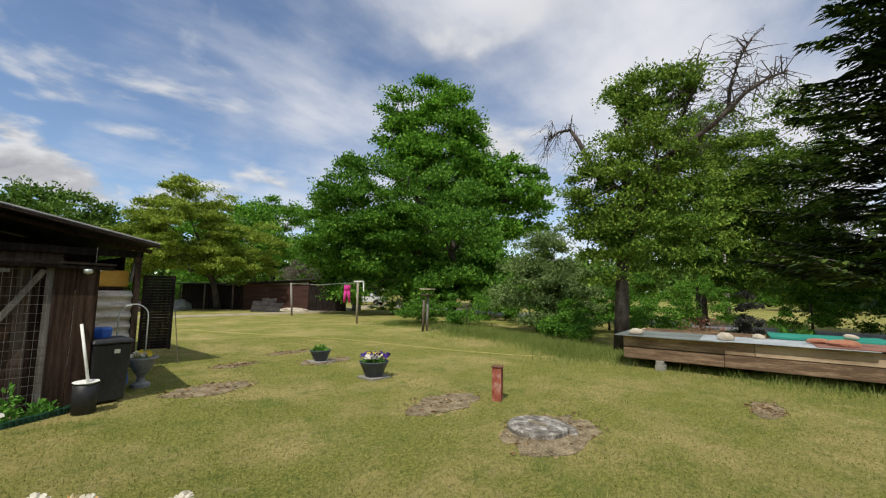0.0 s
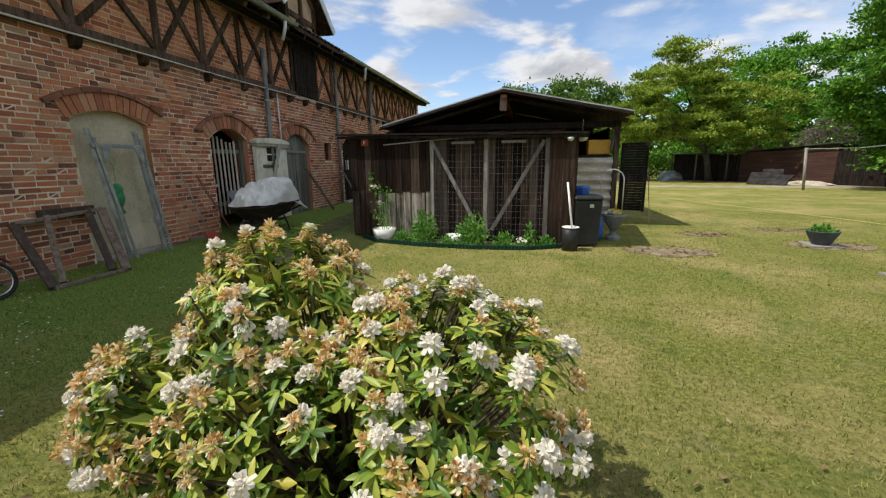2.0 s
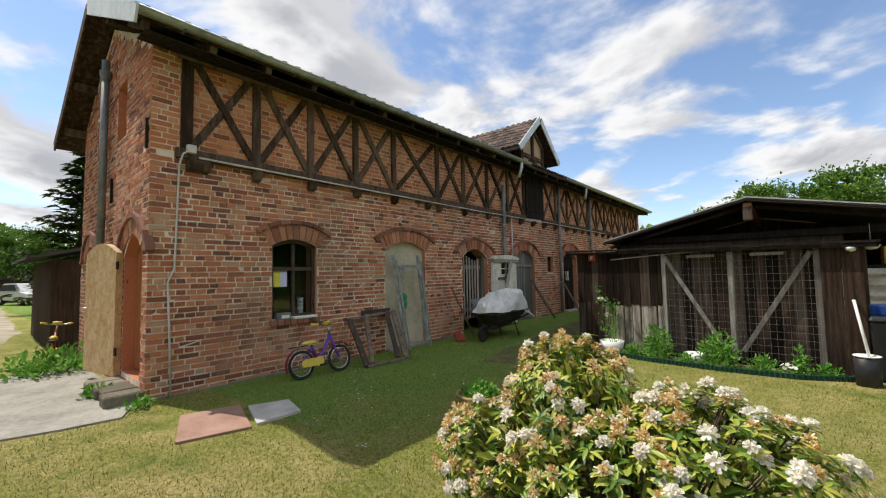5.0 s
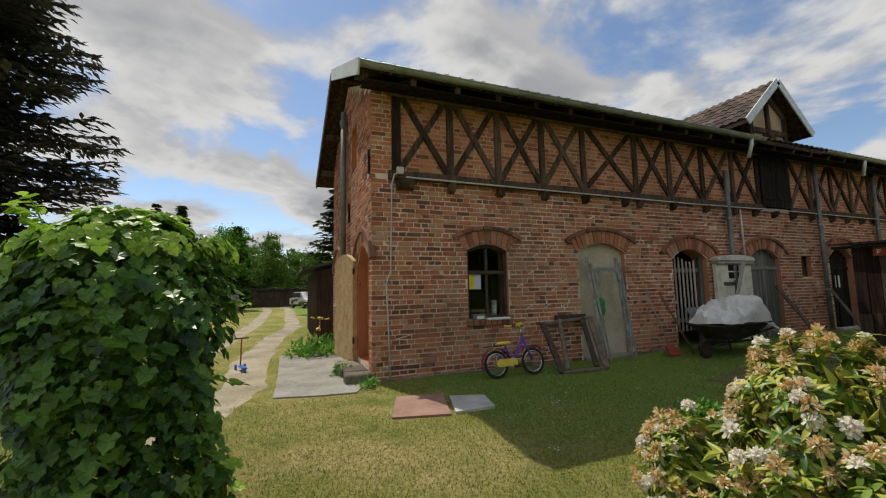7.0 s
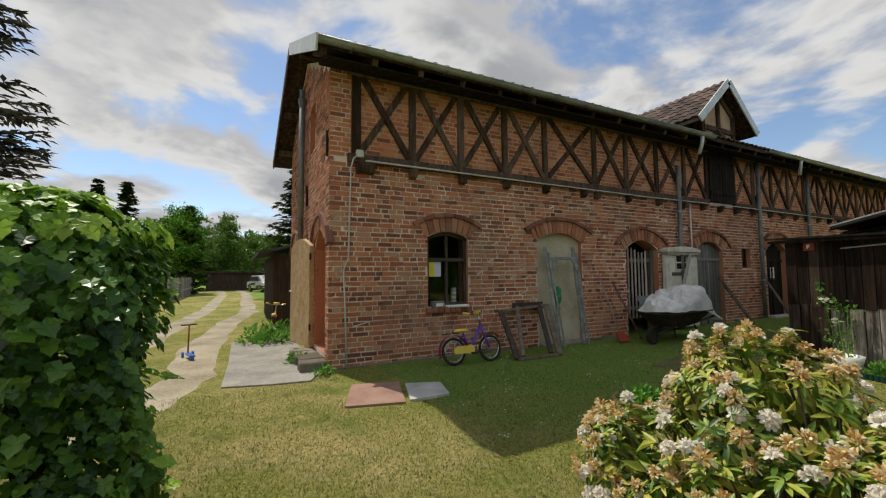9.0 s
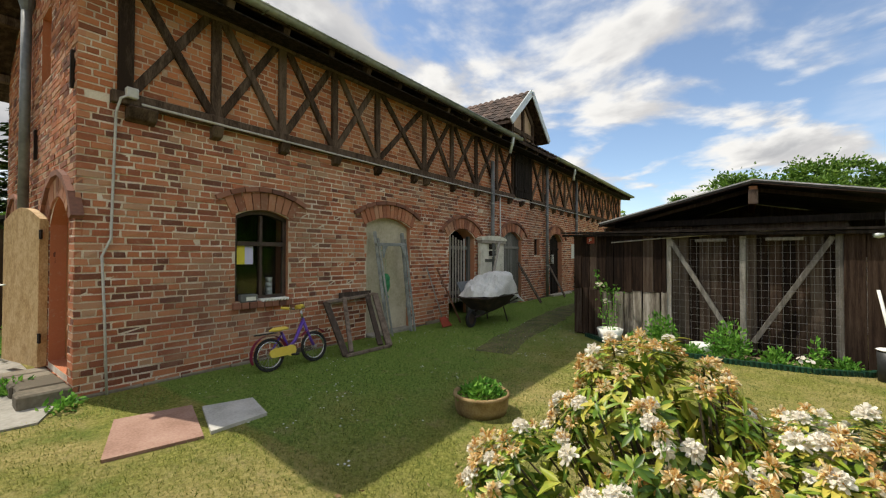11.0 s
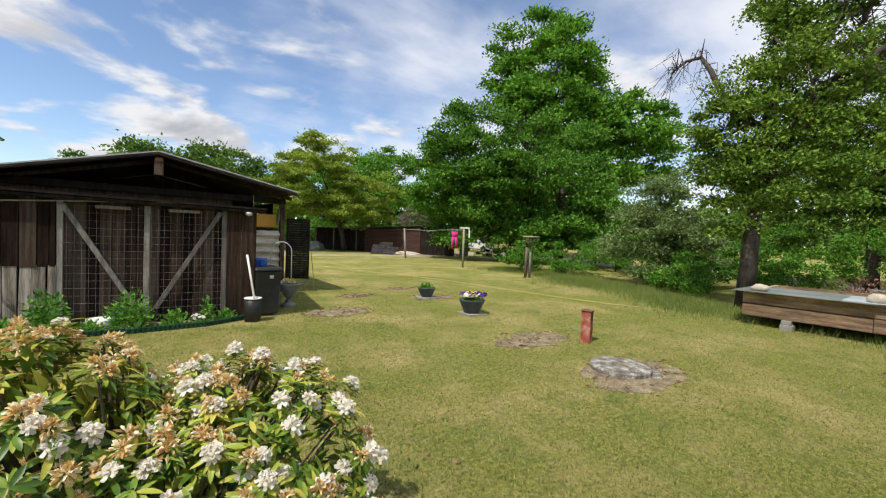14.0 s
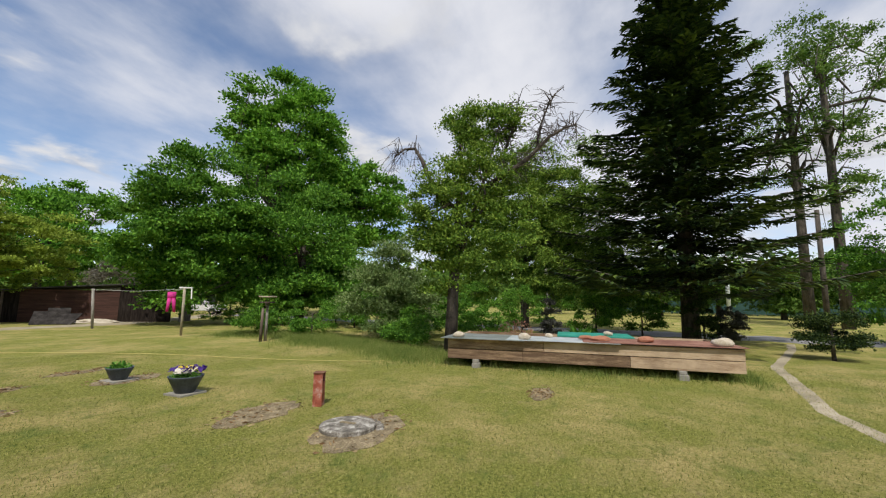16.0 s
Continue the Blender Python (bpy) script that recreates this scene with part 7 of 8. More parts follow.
def broadleaf(name, x, y, trunk, blobs, clump, per, size, mat, label, radius=0.25, limbs=14, lean=(0, 0), bark=None, wide=0.55, category="tree", tip=0.0, group="", flat=0.8):
    z0 = ground_height(x, y)
    t = thing(name, (x, y - (0.5 if x > 20 else 0.0), z0), 0, label, category, group)
    local = [(b[0] - x, b[1] - y, b[2] - z0, *b[3:]) for b in blobs]
    p, o, heads = crown_points(local, clump, per, flat)
    bm = bmesh.new()
    top = Vector((lean[0], lean[1], trunk))
    tube(bm, [(0, 0, -0.1), (lean[0] * 0.2, lean[1] * 0.2, trunk * 0.35), (lean[0] * 0.6, lean[1] * 0.6, trunk * 0.7), top], [radius * 1.3, radius, radius * 0.8, radius * 0.55], 9)
    part("trunk", bm, bark or M_BARK, t, smooth=True)
    order = rng.permutation(len(heads))[:limbs]
    for k, i in enumerate(order):
        h = Vector(heads[i])
        s = Vector((0, 0, 0)).lerp(top, rng.uniform(0.45, 1.0))
        mid = s.lerp(h, 0.5) + Vector(rng.normal(0, 0.06 * h.length, 3))
        r = radius * rng.uniform(0.25, 0.45)
        part("limb", tube(bmesh.new(), [s, s.lerp(mid, 0.5) + Vector((0, 0, 0.05 * h.length)), mid, h], [r, r * 0.75, r * 0.5, r * 0.15], 6), bark or M_BARK, t, smooth=True)
    tagged(child("crown", leaves_mesh("crown", p, o, size * 0.74, mat, wide, tip=tip), t), kind="stuff")
    return t


broadleaf("oak_tree", 36, 26, 14, [(36.0, 25.8, 17.4, 5.2, 5.2, 5.2, 130), (37.2, 24.2, 13.0, 6.6, 6.6, 4.4, 120), (41.2, 19.6, 11.0, 4.2, 4.2, 4.4, 85), (38.4, 23.2, 6.8, 6.0, 6.0, 5.2, 110)], 1.2, 110, 0.42, M_OAK, "tall broad oak in full dark green leaf", 0.6, 30)
broadleaf("hornbeam_tree", 26.2, 18.2, 7, [(23.4, 20.6, 6.9, 3.3, 3.3, 4.0, 150), (21.8, 22.2, 5.4, 2.4, 2.4, 2.6, 55), (24.6, 18.6, 5.2, 1.9, 1.9, 2.0, 45), (26.4, 17.6, 1.7, 2.1, 2.1, 1.9, 65), (23.2, 20.8, 2.4, 2.6, 2.6, 1.6, 60)], 0.85, 105, 0.25, M_HORN, "dense hornbeam with low-hanging green branches", 0.25, 18)
broadleaf("hornbeam_tree", 27.6, 16.4, 6.5, [(27.4, 16.6, 5.4, 3.6, 3.6, 4.4, 140), (28.2, 15.0, 2.4, 3, 3, 2.3, 75)], 0.85, 105, 0.25, M_HORN, "dense hornbeam with low-hanging green branches", 0.25, 16)
broadleaf("walnut_tree", 19.0, 31.2, 4.6, [(16.4, 31.2, 5.2, 3.8, 3.8, 3.0, 120), (19.8, 29.8, 4.2, 3.2, 3.2, 2.4, 85), (16.9, 31, 7.7, 2.6, 2.6, 1.7, 40), (14.0, 31.8, 4.0, 2.2, 2.2, 2.2, 50)], 0.75, 105, 0.24, M_WALNUT, "light green spreading walnut behind the yard track", 0.2, 26, lean=(-1.4, 0.3), wide=0.5, flat=0.5)
broadleaf("willow_shrub", 21.4, 7.2, 2.2, [(21.3, 7.4, 1.75, 1.5, 1.7, 1.75, 95), (21.8, 6.2, 1.4, 1.3, 1.3, 1.4, 55), (21.6, 7.0, 3.6, 0.9, 1.0, 0.9, 18)], 0.5, 95, 0.15, M_WILLOW, "grey-green willow shrub at the lawn's edge", 0.09, 16, wide=0.42, category="shrub")
broadleaf("willow_tree", 31.6, 2.6, 8, [(31.7, 2.6, 7, 3.0, 3.4, 5.0, 190), (31.6, 0.6, 5.0, 2.2, 2.4, 3.8, 110), (31.2, 4.8, 4.5, 2.0, 2.2, 3.2, 80), (31.8, -1.4, 7.0, 2.4, 2.4, 5.0, 120), (31.4, -2.6, 3.2, 2.0, 2.2, 2.4, 70)], 0.85, 100, 0.25, M_PEAR, "soft light green willow beyond the pear tree", 0.22, 16, wide=0.35, tip=0.5)
broadleaf("alder_tree", 43.0, -16.6, 20, [(43, -16.6, 18.5, 4.4, 4.4, 6.0, 60), (43.5, -14.8, 12.5, 3.4, 3.4, 3.8, 24), (42.6, -18.5, 9, 3.2, 3.2, 3.4, 16)], 0.95, 55, 0.27, M_FAR, "tall thin-crowned alder with open branches", 0.3, 22, group="alders by the road")
broadleaf("alder_tree", 42.2, -18.4, 21, [(41.9, -19.0, 18.5, 3.8, 3.8, 5.2, 52), (41.5, -20, 12, 3.2, 3.2, 4.2, 22)], 0.95, 55, 0.27, M_FAR, "tall thin-crowned alder with open branches", 0.3, 20, group="alders by the road")
broadleaf("hedge_tree", 28.2, -13.4, 4, [(28.2, -13.6, 3.6, 2.0, 2.0, 3.4, 75)], 0.6, 90, 0.18, M_HORN, "dark leafy tree beside the road", 0.15, 8)
broadleaf("round_shrub", 21.5, -8.0, 0.9, [(21.5, -8.0, 0.85, 0.75, 0.8, 0.75, 60)], 0.3, 90, 0.085, M_FIR, "dense dark green shrub beside the footpath", 0.05, 6, category="shrub")
for x, y, h, r in ((-43.5, -2.9, 8.0, 3.0), (-46, 1.5, 6.8, 3.4), (-50, -6.0, 8.5, 4.0), (-41, -7.5, 7.0, 2.6)):
    broadleaf("garden_tree", x, y, h * 0.55, [(x, y, h * 0.56, r, r, h * 0.42, 60)], 1.0, 80, 0.34, M_FAR, "leafy green tree at the end of the drive", 0.18, 6, group="trees at the drive's end")
broadleaf("garden_tree", -33, -5.6, 4, [(-33, -5.6, 4.2, 2.1, 2.1, 2.8, 60)], 0.8, 90, 0.28, M_HORN, "round green tree beside the drive", 0.15, 6)
for k, (x, y, h, r) in enumerate(((5.6, 45, 9.2, 3.4), (10.8, 44.5, 9.6, 3.6), (14.6, 46, 8.6, 3.0), (6, 59, 10.5, 5), (12, 58, 11, 5), (1, 62, 10, 5))):
    broadleaf("background_tree", x, y, h * 0.6, [(x, y, h * 0.6, r, r, h * 0.38, 60)], 1.3, 80, 0.42, M_FAR, "round leafy tree behind the sheds", 0.3, 8, group="trees behind the sheds")
for x, y, h, r in ((27.5, 44, 12, 4.2), (33, 50, 14.5, 5), (38, 44, 13, 5), (44, 36, 12, 5), (24, 52, 11, 4)):
    broadleaf("woodland_tree", x, y, h * 0.6, [(x, y, h * 0.58, r, r, h * 0.4, 70)], 1.4, 80, 0.45, M_OAK, "dark green woodland tree behind the yard", 0.3, 8, group="woodland trees")
for x, y, h, r in ((62, 3.5, 7.5, 3.6), (64, -3.5, 7.0, 3.6), (63, -10, 6.6, 3.4), (62, -16, 7.2, 3.6), (60, -21.5, 6.8, 3.4), (58, -26.5, 7.5, 3.6), (56, -32, 7.0, 3.6)):
    broadleaf("woodland_tree", x, y, h * 0.6, [(x, y, h * 0.5, r, r, h * 0.46, 75)], 1.2, 80, 0.42, M_FAR, "green tree behind the road's far meadow", 0.25, 6, group="woodland trees")
broadleaf("grey_willow_shrub", 29.7, 37.2, 2, [(29.7, 37.2, 2.6, 2.6, 2.4, 2.0, 60)], 0.6, 80, 0.22, M_GREYSHRUB, "silver-grey willow shrub behind the low shed", 0.12, 10, category="shrub", wide=0.35)
# low growth under the trees
for x, y, r, h in ((20.8, 5.9, 1.1, 1.3), (20.3, 12.6, 1.0, 1.1), (22.0, 11.2, 1.6, 1.6), (24.8, 5.4, 1.8, 2.0), (19.6, 4.6, 0.8, 0.9), (23.4, 3.4, 1.3, 1.1), (25.8, -1.4, 1.5, 2.3), (26.6, -3.4, 1.2, 1.8), (25.2, 19.6, 1.9, 2.3), (28.4, 14.2, 2.1, 2.6), (26.4, 11.6, 1.7, 2.2), (24.6, 9.2, 1.6, 2.6), (23.2, 5.8, 1.5, 2.2), (27.6, 2.2, 1.7, 2.4), (29.0, 6.0, 2.0, 3.0), (29.4, 9.6, 2.0, 3.2)):
    broadleaf("bramble_shrub", x, y, h * 0.6, [(x, y, h * 0.5, r, r, h * 0.5, int(30 * r))], 0.35, 80, 0.12, M_HORN, "low green scrub under the trees", 0.04, 5, category="shrub", group="scrub under the trees")

def hedge(name, a, b, height, depth, n, size, mat, label):
    """A dense belt of leaves between two points, its top uneven."""
    u = rng.uniform(0, 1, n)
    a, b = np.array(a, float), np.array(b, float)
    side = np.array((-(b - a)[1], (b - a)[0])) / np.linalg.norm(b - a)
    xy = a + (b - a) * u[:, None] + side * rng.uniform(-depth, depth, (n, 1)) / 2
    top = height * (0.82 + 0.18 * np.sin(u * 41 + 1) * np.sin(u * 17))
    p = np.column_stack([xy, top * rng.uniform(0, 1, n) ** 0.8 + 0.03])
    tagged(new(name, leaves_mesh(name, p, rng.normal(size=(n, 3)) + (0, 0, 0.5), size, mat, 0.6)), label, "hedge", kind="stuff")


hedge("garden_hedge", (9.5, 36.5), (19.5, 37.5), 2.5, 1.6, 9000, 0.20, M_HORN, "dense dark green hedge behind the walnut")
hedge("meadow_hedge", (82, 4), (73, -40), 6.5, 3.0, 12000, 0.55, M_FAR, "tall green hedge behind the sports fence")

# ivy-grown pear tree with dead boughs
pear = broadleaf("pear_tree", 18.0, 2.58, 6.0, [(17.85, 2.5, 4.3, 0.95, 1.25, 1.9, 80), (17.9, 3.25, 4.0, 0.75, 0.85, 1.4, 40), (18.04, 1.7, 6.0, 0.9, 1.15, 1.5, 60), (18.3, 0.85, 3.9, 0.85, 0.8, 1.7, 42), (17.9, 3.0, 2.3, 0.6, 0.75, 0.9, 20), (18.1, 1.95, 7.35, 0.8, 0.85, 0.75, 28), (18.3, 0.75, 7.55, 0.55, 0.55, 0.6, 12)],
                 0.42, 85, 0.115, M_PEAR, "old pear tree with ivy and bare dead boughs", 0.17, 16, lean=(0.1, -0.4), wide=0.6)


def dead_bough(path, r, twigs, droop):
    bm = tube(bmesh.new(), path, [r * (1 - 0.75 * i / (len(path) - 1)) for i in range(len(path))], 7)
    ps = [Vector(p) for p in path]
    for _ in range(twigs):
        i = rng.integers(1, len(ps))
        s = ps[i - 1].lerp(ps[i], rng.uniform(0, 1))
        d = Vector(rng.normal(0, 1, 3)).normalized()
        ln = rng.uniform(0.35, 0.95)
        e1 = s + d * ln * 0.5 + Vector((0, 0, 0.1))
        e2 = e1 + (d * 0.4 + Vector((rng.normal(0, 0.3), rng.normal(0, 0.3), -droop))) * ln
        tube(bm, [s, e1, e2], [0.016, 0.010, 0.004], 4, False)
        for q in range(2):
            e3 = e1.lerp(e2, rng.uniform(0.2, 0.9))
            tube(bm, [e3, e3 + Vector((rng.normal(0, 0.2), rng.normal(0, 0.2), -droop * rng.uniform(0.1, 0.6)))], [0.006, 0.003], 3, False)
    ob = part("dead_bough", bm, M_DEADWOOD, pear, "bare grey-brown dead bough", smooth=True)
    ob.matrix_basis = Matrix.Translation((-18.0, -2.58, 0))


dead_bough([(18.0, 2.75, 4.6), (18.05, 3.32, 5.54), (18.1, 3.70, 6.40), (18.1, 3.96, 6.82), (18.0, 4.30, 6.80), (17.9, 4.62, 6.55)], 0.10, 46, 0.75)
dead_bough([(18.13, 1.45, 5.3), (18.1, 0.63, 5.74), (18.1, 0.10, 6.10), (18.15, -0.53, 6.72), (18.2, -0.95, 6.95), (18.2, -1.35, 7.05)], 0.095, 85, 0.4)
dead_bough([(18.13, -0.15, 6.35), (18.2, -0.25, 7.1), (18.3, -0.45, 7.7), (18.3, -0.72, 8.2)], 0.045, 60, 0.15)
dead_bough([(18.13, 0.9, 6.3), (18.2, 0.55, 7.3), (18.3, 0.45, 8.1)], 0.045, 50, 0.2)


def conifer(name, x, y, h, r0, z_low, mat, label, whorl=0.42, arms=9, spray=0.42, droop=0.25, trunk=0.28, step=0.3, up_tip=0.12, group="", taper=0.78):
    """Whorls of drooping boughs set with flat sprays."""
    t = thing(name, (x, y, ground_height(x, y)), 0, label, "tree", group)
    part("trunk", tube(bmesh.new(), [(0, 0, -0.1), (0.05, 0, h * 0.4), (0, 0.03, h)], [trunk, trunk * 0.65, 0.02], 9), M_BARK, t, smooth=True)
    bm, ps, outs = bmesh.new(), [], []
    z = z_low
    while z < h * 0.985:
        f = (h - z) / (h - z_low)
        for k in range(arms):
            a = 2 * math.pi * (k + rng.uniform(-0.4, 0.4)) / arms + z * 2.1
            ln = r0 * (f ** taper) * rng.uniform(0.42, 1.15) + 0.15
            d = np.array((math.cos(a), math.sin(a), 0.0))
            sd = np.array((-d[1], d[0], 0.0))
            zz = z + rng.uniform(-0.35, 0.35)
            pts = []
            m = max(3, int(ln / step))
            for i in range(m + 1):
                u = i / m
                pts.append(np.array((0, 0, zz)) + d * ln * u + np.array((0, 0, -droop * ln * u + (droop + up_tip) * ln * u * u * 0.8)))
            if ln > 0.8:
                tube(bm, [tuple(q) for q in pts[:: max(1, m // 3)]], 0.02 + 0.012 * f, 4, False)
            for i in range(1, m + 1):
                u = i / m
                w = ln * 0.30 * (1 - 0.8 * u) + 0.10
                for s in (-1, 1):
                    for q in range(3):
                        f2 = (q + rng.uniform(0.2, 1.0)) / 3
                        c = pts[i] + sd * s * w * f2 + d * w * 0.35 * f2 + rng.normal(0, 0.035, 3) - np.array((0, 0, 0.10 * f2 * f2 + 0.03))
                        ps.append(c)
                        outs.append(d * 0.8 + sd * s * 0.7 + np.array((0, 0, -0.12)))
                ps.append(pts[i])
                outs.append(d)
        z += whorl * (0.6 + 0.6 * f)
    part("bough", bm, M_BARK, t)
    tagged(child("needles", leaves_mesh("needles", np.array(ps), np.array(outs), spray, mat, 0.34, 0.22, 0.10, 0.4, level=0.55), t), kind="stuff")
    return t


conifer("fir_tree", 25.4, -5.6, 19.5, 5.8, 2.7, M_FIR, "tall dark green fir behind the trough", 0.54, 10, 0.38, 0.30, 0.36, 0.15, up_tip=0.10, taper=0.95)
conifer("dark_conifer", -5.6, -8.4, 13.6, 4.0, 0.6, M_YEW, "tall dark drooping conifer beyond the fence", 0.34, 13, 0.30, 0.34, 0.3, 0.16, up_tip=0.05)
conifer("dark_conifer", -8.5, -11.5, 12.5, 3.4, 0.6, M_YEW, "tall dark drooping conifer beyond the fence", 0.4, 11, 0.32, 0.40, 0.3, 0.2)
for x, y, h, r in ((-36.9, -11.9, 9.6, 1.5), (-37.5, -10.0, 9.9, 1.7), (-38, -13.5, 8.5, 1.5), (-33.5, -4.9, 7.3, 1.5)):
    conifer("spruce_tree", x, y, h, r, 0.5, M_FIR, "slim dark spruce along the drive", 0.5, 8, 0.5, 0.3, 0.15, 0.35, group="spruces along the drive")
conifer("pine_tree", -22.0, 2.2, 8.6, 2.4, 1.0, M_FIR, "dark pine behind the barn's outbuilding", 0.5, 9, 0.5, 0.3, 0.2, 0.35)
broadleaf("clipped_bush", 25.4, -6.4, 0.9, [(25.4, -6.4, 0.75, 0.6, 0.6, 0.8, 60)], 0.22, 80, 0.08, M_YEW, "clipped dark evergreen bush by the road", 0.05, 4, category="shrub")
broadleaf("clipped_bush", 21.6, 0.3, 0.9, [(21.6, 0.3, 0.85, 0.45, 0.45, 0.85, 50)], 0.2, 80, 0.08, M_YEW, "conical dark evergreen behind the trough", 0.05, 4, category="shrub")

broadleaf("trunk_ivy", 25.1, -5.5, 1.0, [(25.1, -5.5, 1.4, 0.55, 0.6, 1.5, 50)], 0.25, 80, 0.10, M_FIR, "dark ivy round the fir's foot", 0.04, 4, category="ivy")
# distant woods round the place
ps, outs = [], []
for k in range(380):
    a = 2 * math.pi * k / 380 + rng.uniform(-0.01, 0.01)
    r = rng.uniform(88, 125)
    h = rng.uniform(8.5, 13.0)
    c = np.array((8 + r * math.cos(a), 5 + r * math.sin(a), h * 0.45))
    m = 230
    d = unit(rng.normal(size=(m, 3)))
    ps.append(np.maximum(c + d * rng.uniform(0.3, 1, (m, 1)) * (3.4, 3.4, h * 0.55), (-9e9, -9e9, 0.3)))
    outs.append(d)
woods = new("far_woods", leaves_mesh("far_woods", np.concatenate(ps), np.concatenate(outs), 1.3, M_FAR, 0.7))
tagged(woods, "distant green woods on the horizon", "woods", kind="stuff")

# ---- rhododendron ----
M_RHODO = material("rhododendron_leaves", [(0.045, 0.105, 0.012), (0.115, 0.21, 0.022), (0.23, 0.325, 0.036), (0.38, 0.43, 0.06), (0.58, 0.50, 0.09)], 0.3, 0.4, 0.05, island=0.8, leaf=0.25, spec=0.35)
M_PETAL = material("white_petals", [(0.76, 0.69, 0.56), (0.87, 0.82, 0.71), (0.90, 0.87, 0.80)], 0.1, 0.6, 0.0, island=0.4, leaf=0.35)
M_WILT = material("wilted_petals", [(0.52, 0.27, 0.07), (0.78, 0.53, 0.21), (0.87, 0.73, 0.43), (0.89, 0.83, 0.65)], 0.1, 0.8, 0.0, island=0.8, leaf=0.3)
M_STEM = material("rhododendron_stem", [(0.06, 0.045, 0.03), (0.12, 0.09, 0.06)], 0.1, 0.9, 0.2)


def truss_mesh(name, mat, flowers, size, open_):
    """A head of funnel-shaped flowers, each of five lobed petals."""
    vs, fs = [], []
    for k in range(flowers):
        a, el = k * 2.4, (0.25 + 0.65 * (k / flowers)) * math.pi / 2
        d = Vector((math.cos(a) * math.cos(el), math.sin(a) * math.cos(el), math.sin(el)))
        s = d.orthogonal().normalized()
        t = d.cross(s)
        c0 = d * size * 0.35
        ln = size * random.uniform(0.75, 1.05)
        for p in range(5):
            b = 2 * math.pi * p / 5 + random.uniform(-0.25, 0.25)
            o = s * math.cos(b) + t * math.sin(b)
            w = (s * -math.sin(b) + t * math.cos(b)) * size * open_ * 0.36
            tip = c0 + d * ln * (0.75 + 0.1 * random.random()) + o * size * open_ * random.uniform(0.85, 1.15)
            midp = c0 + d * ln * 0.55 + o * size * open_ * 0.42
            i = len(vs)
            vs += [c0, midp - w * 0.8, midp + w * 0.8, tip - w * 0.75 + d * 0.004, tip + w * 0.75, tip + o * size * 0.14 - d * size * 0.06]
            fs += [(i, i + 2, i + 1), (i + 1, i + 2, i + 4, i + 3), (i + 3, i + 4, i + 5)]
    return mesh_of(name, vs, fs, mat)


def wilt_mesh(name):
    """A spent head: limp crumpled corollas hanging round bare styles."""
    vs, fs = [], []
    for k in range(44):
        a, el = k * 2.4 + random.uniform(-0.5, 0.5), (-0.15 + 1.1 * random.random()) * math.pi / 2
        d = Vector((math.cos(a) * math.cos(el), math.sin(a) * math.cos(el), math.sin(el)))
        s = d.orthogonal().normalized()
        s = (s * math.cos(k) + d.cross(s) * math.sin(k)).normalized()
        droop = Vector((0, 0, -random.uniform(0.1, 0.9)))
        ln, w = random.uniform(0.012, 0.031), random.uniform(0.003, 0.0085)
        p0 = d * random.uniform(0.006, 0.024)
        p1 = p0 + d * ln * 0.55
        p2 = p1 + (d + droop).normalized() * ln * 0.55
        n2 = d.cross(s) * w * random.uniform(-1.2, 1.2)
        i = len(vs)
        vs += [p0 - s * w * 0.3, p0 + s * w * 0.3, p1 + s * w + n2, p1 - n2, p1 - s * w + n2, p2 + s * w * random.uniform(0.2, 1.0), p2 - s * w * random.uniform(0.2, 1.0) + n2]
        fs += [(i, i + 1, i + 2, i + 3), (i, i + 3, i + 4), (i + 4, i + 3, i + 6), (i + 3, i + 2, i + 5), (i + 3, i + 5, i + 6)]
    return mesh_of(name, vs, fs, M_WILT)


RB = Vector((5.78, 0.80, 0))
rhodo = thing("rhododendron_bush", RB, 0, "white-flowering rhododendron bush with browned spent blooms", "shrub")
rhodo.scale = (0.93, 0.93, 0.93)
trusses = [truss_mesh("flower_head", M_PETAL, 8, 0.046, 0.95) for _ in range(3)] + [truss_mesh("flower_head", M_PETAL, 5, 0.046, 1.0) for _ in range(3)]
wilts = [wilt_mesh("spent_flower_head") for _ in range(4)]
# lobes of the bush: centre and half-axes, relative to its foot
LOBES = [((-0.33, -0.02, 0.76), (0.42, 0.48, 0.52)), ((0.38, -0.02, 0.60), (0.65, 0.58, 0.46)), ((0.06, -0.40, 0.46), (0.76, 0.42, 0.42)), ((0.10, 0.36, 0.50), (0.72, 0.42, 0.44)), ((-0.77, -0.22, 0.46), (0.35, 0.38, 0.42)), ((0.30, -0.56, 0.27), (0.52, 0.30, 0.28))]
tips, ups = [], []
for (c, ax), count in zip(LOBES, (380, 420, 290, 210, 170, 130)):
    d = unit(rng.normal(size=(count * 2, 3)))
    d = d[d[:, 2] > -0.35][:count]
    for q in d:
        p = np.array(c) + q * np.array(ax) * (rng.uniform(0.84, 1.06) + 0.10 * noise.noise((q[0] * 2.5, q[1] * 2.5, q[2] * 2.5 + c[0] * 9)))
        inside = any(sum(((p[i] - c2[i]) / a2[i]) ** 2 for i in range(3)) < 0.72 for c2, a2 in LOBES)
        gap = noise.noise((p[0] * 2.6, p[1] * 2.6, p[2] * 2.6 + 5)) + 0.5 * noise.noise((p[0] * 6, p[1] * 6, p[2] * 6))
        if p[2] > 0.14 and not inside and gap < 0.26:
            tips.append(p)
            ups.append(q / np.array(ax) * 0.5 + np.array((0, 0, 0.45)))
tips, ups = np.array(tips), unit(np.array(ups))
lp, ld, iv, iF = [], [], [], []


def long_leaf(vs, fs, base, d, up, ln, w, bend):
    """An elliptic leaf of eight faces, folded on its midrib and bent down."""
    s = d.cross(up).normalized()
    u = s.cross(d).normalized()
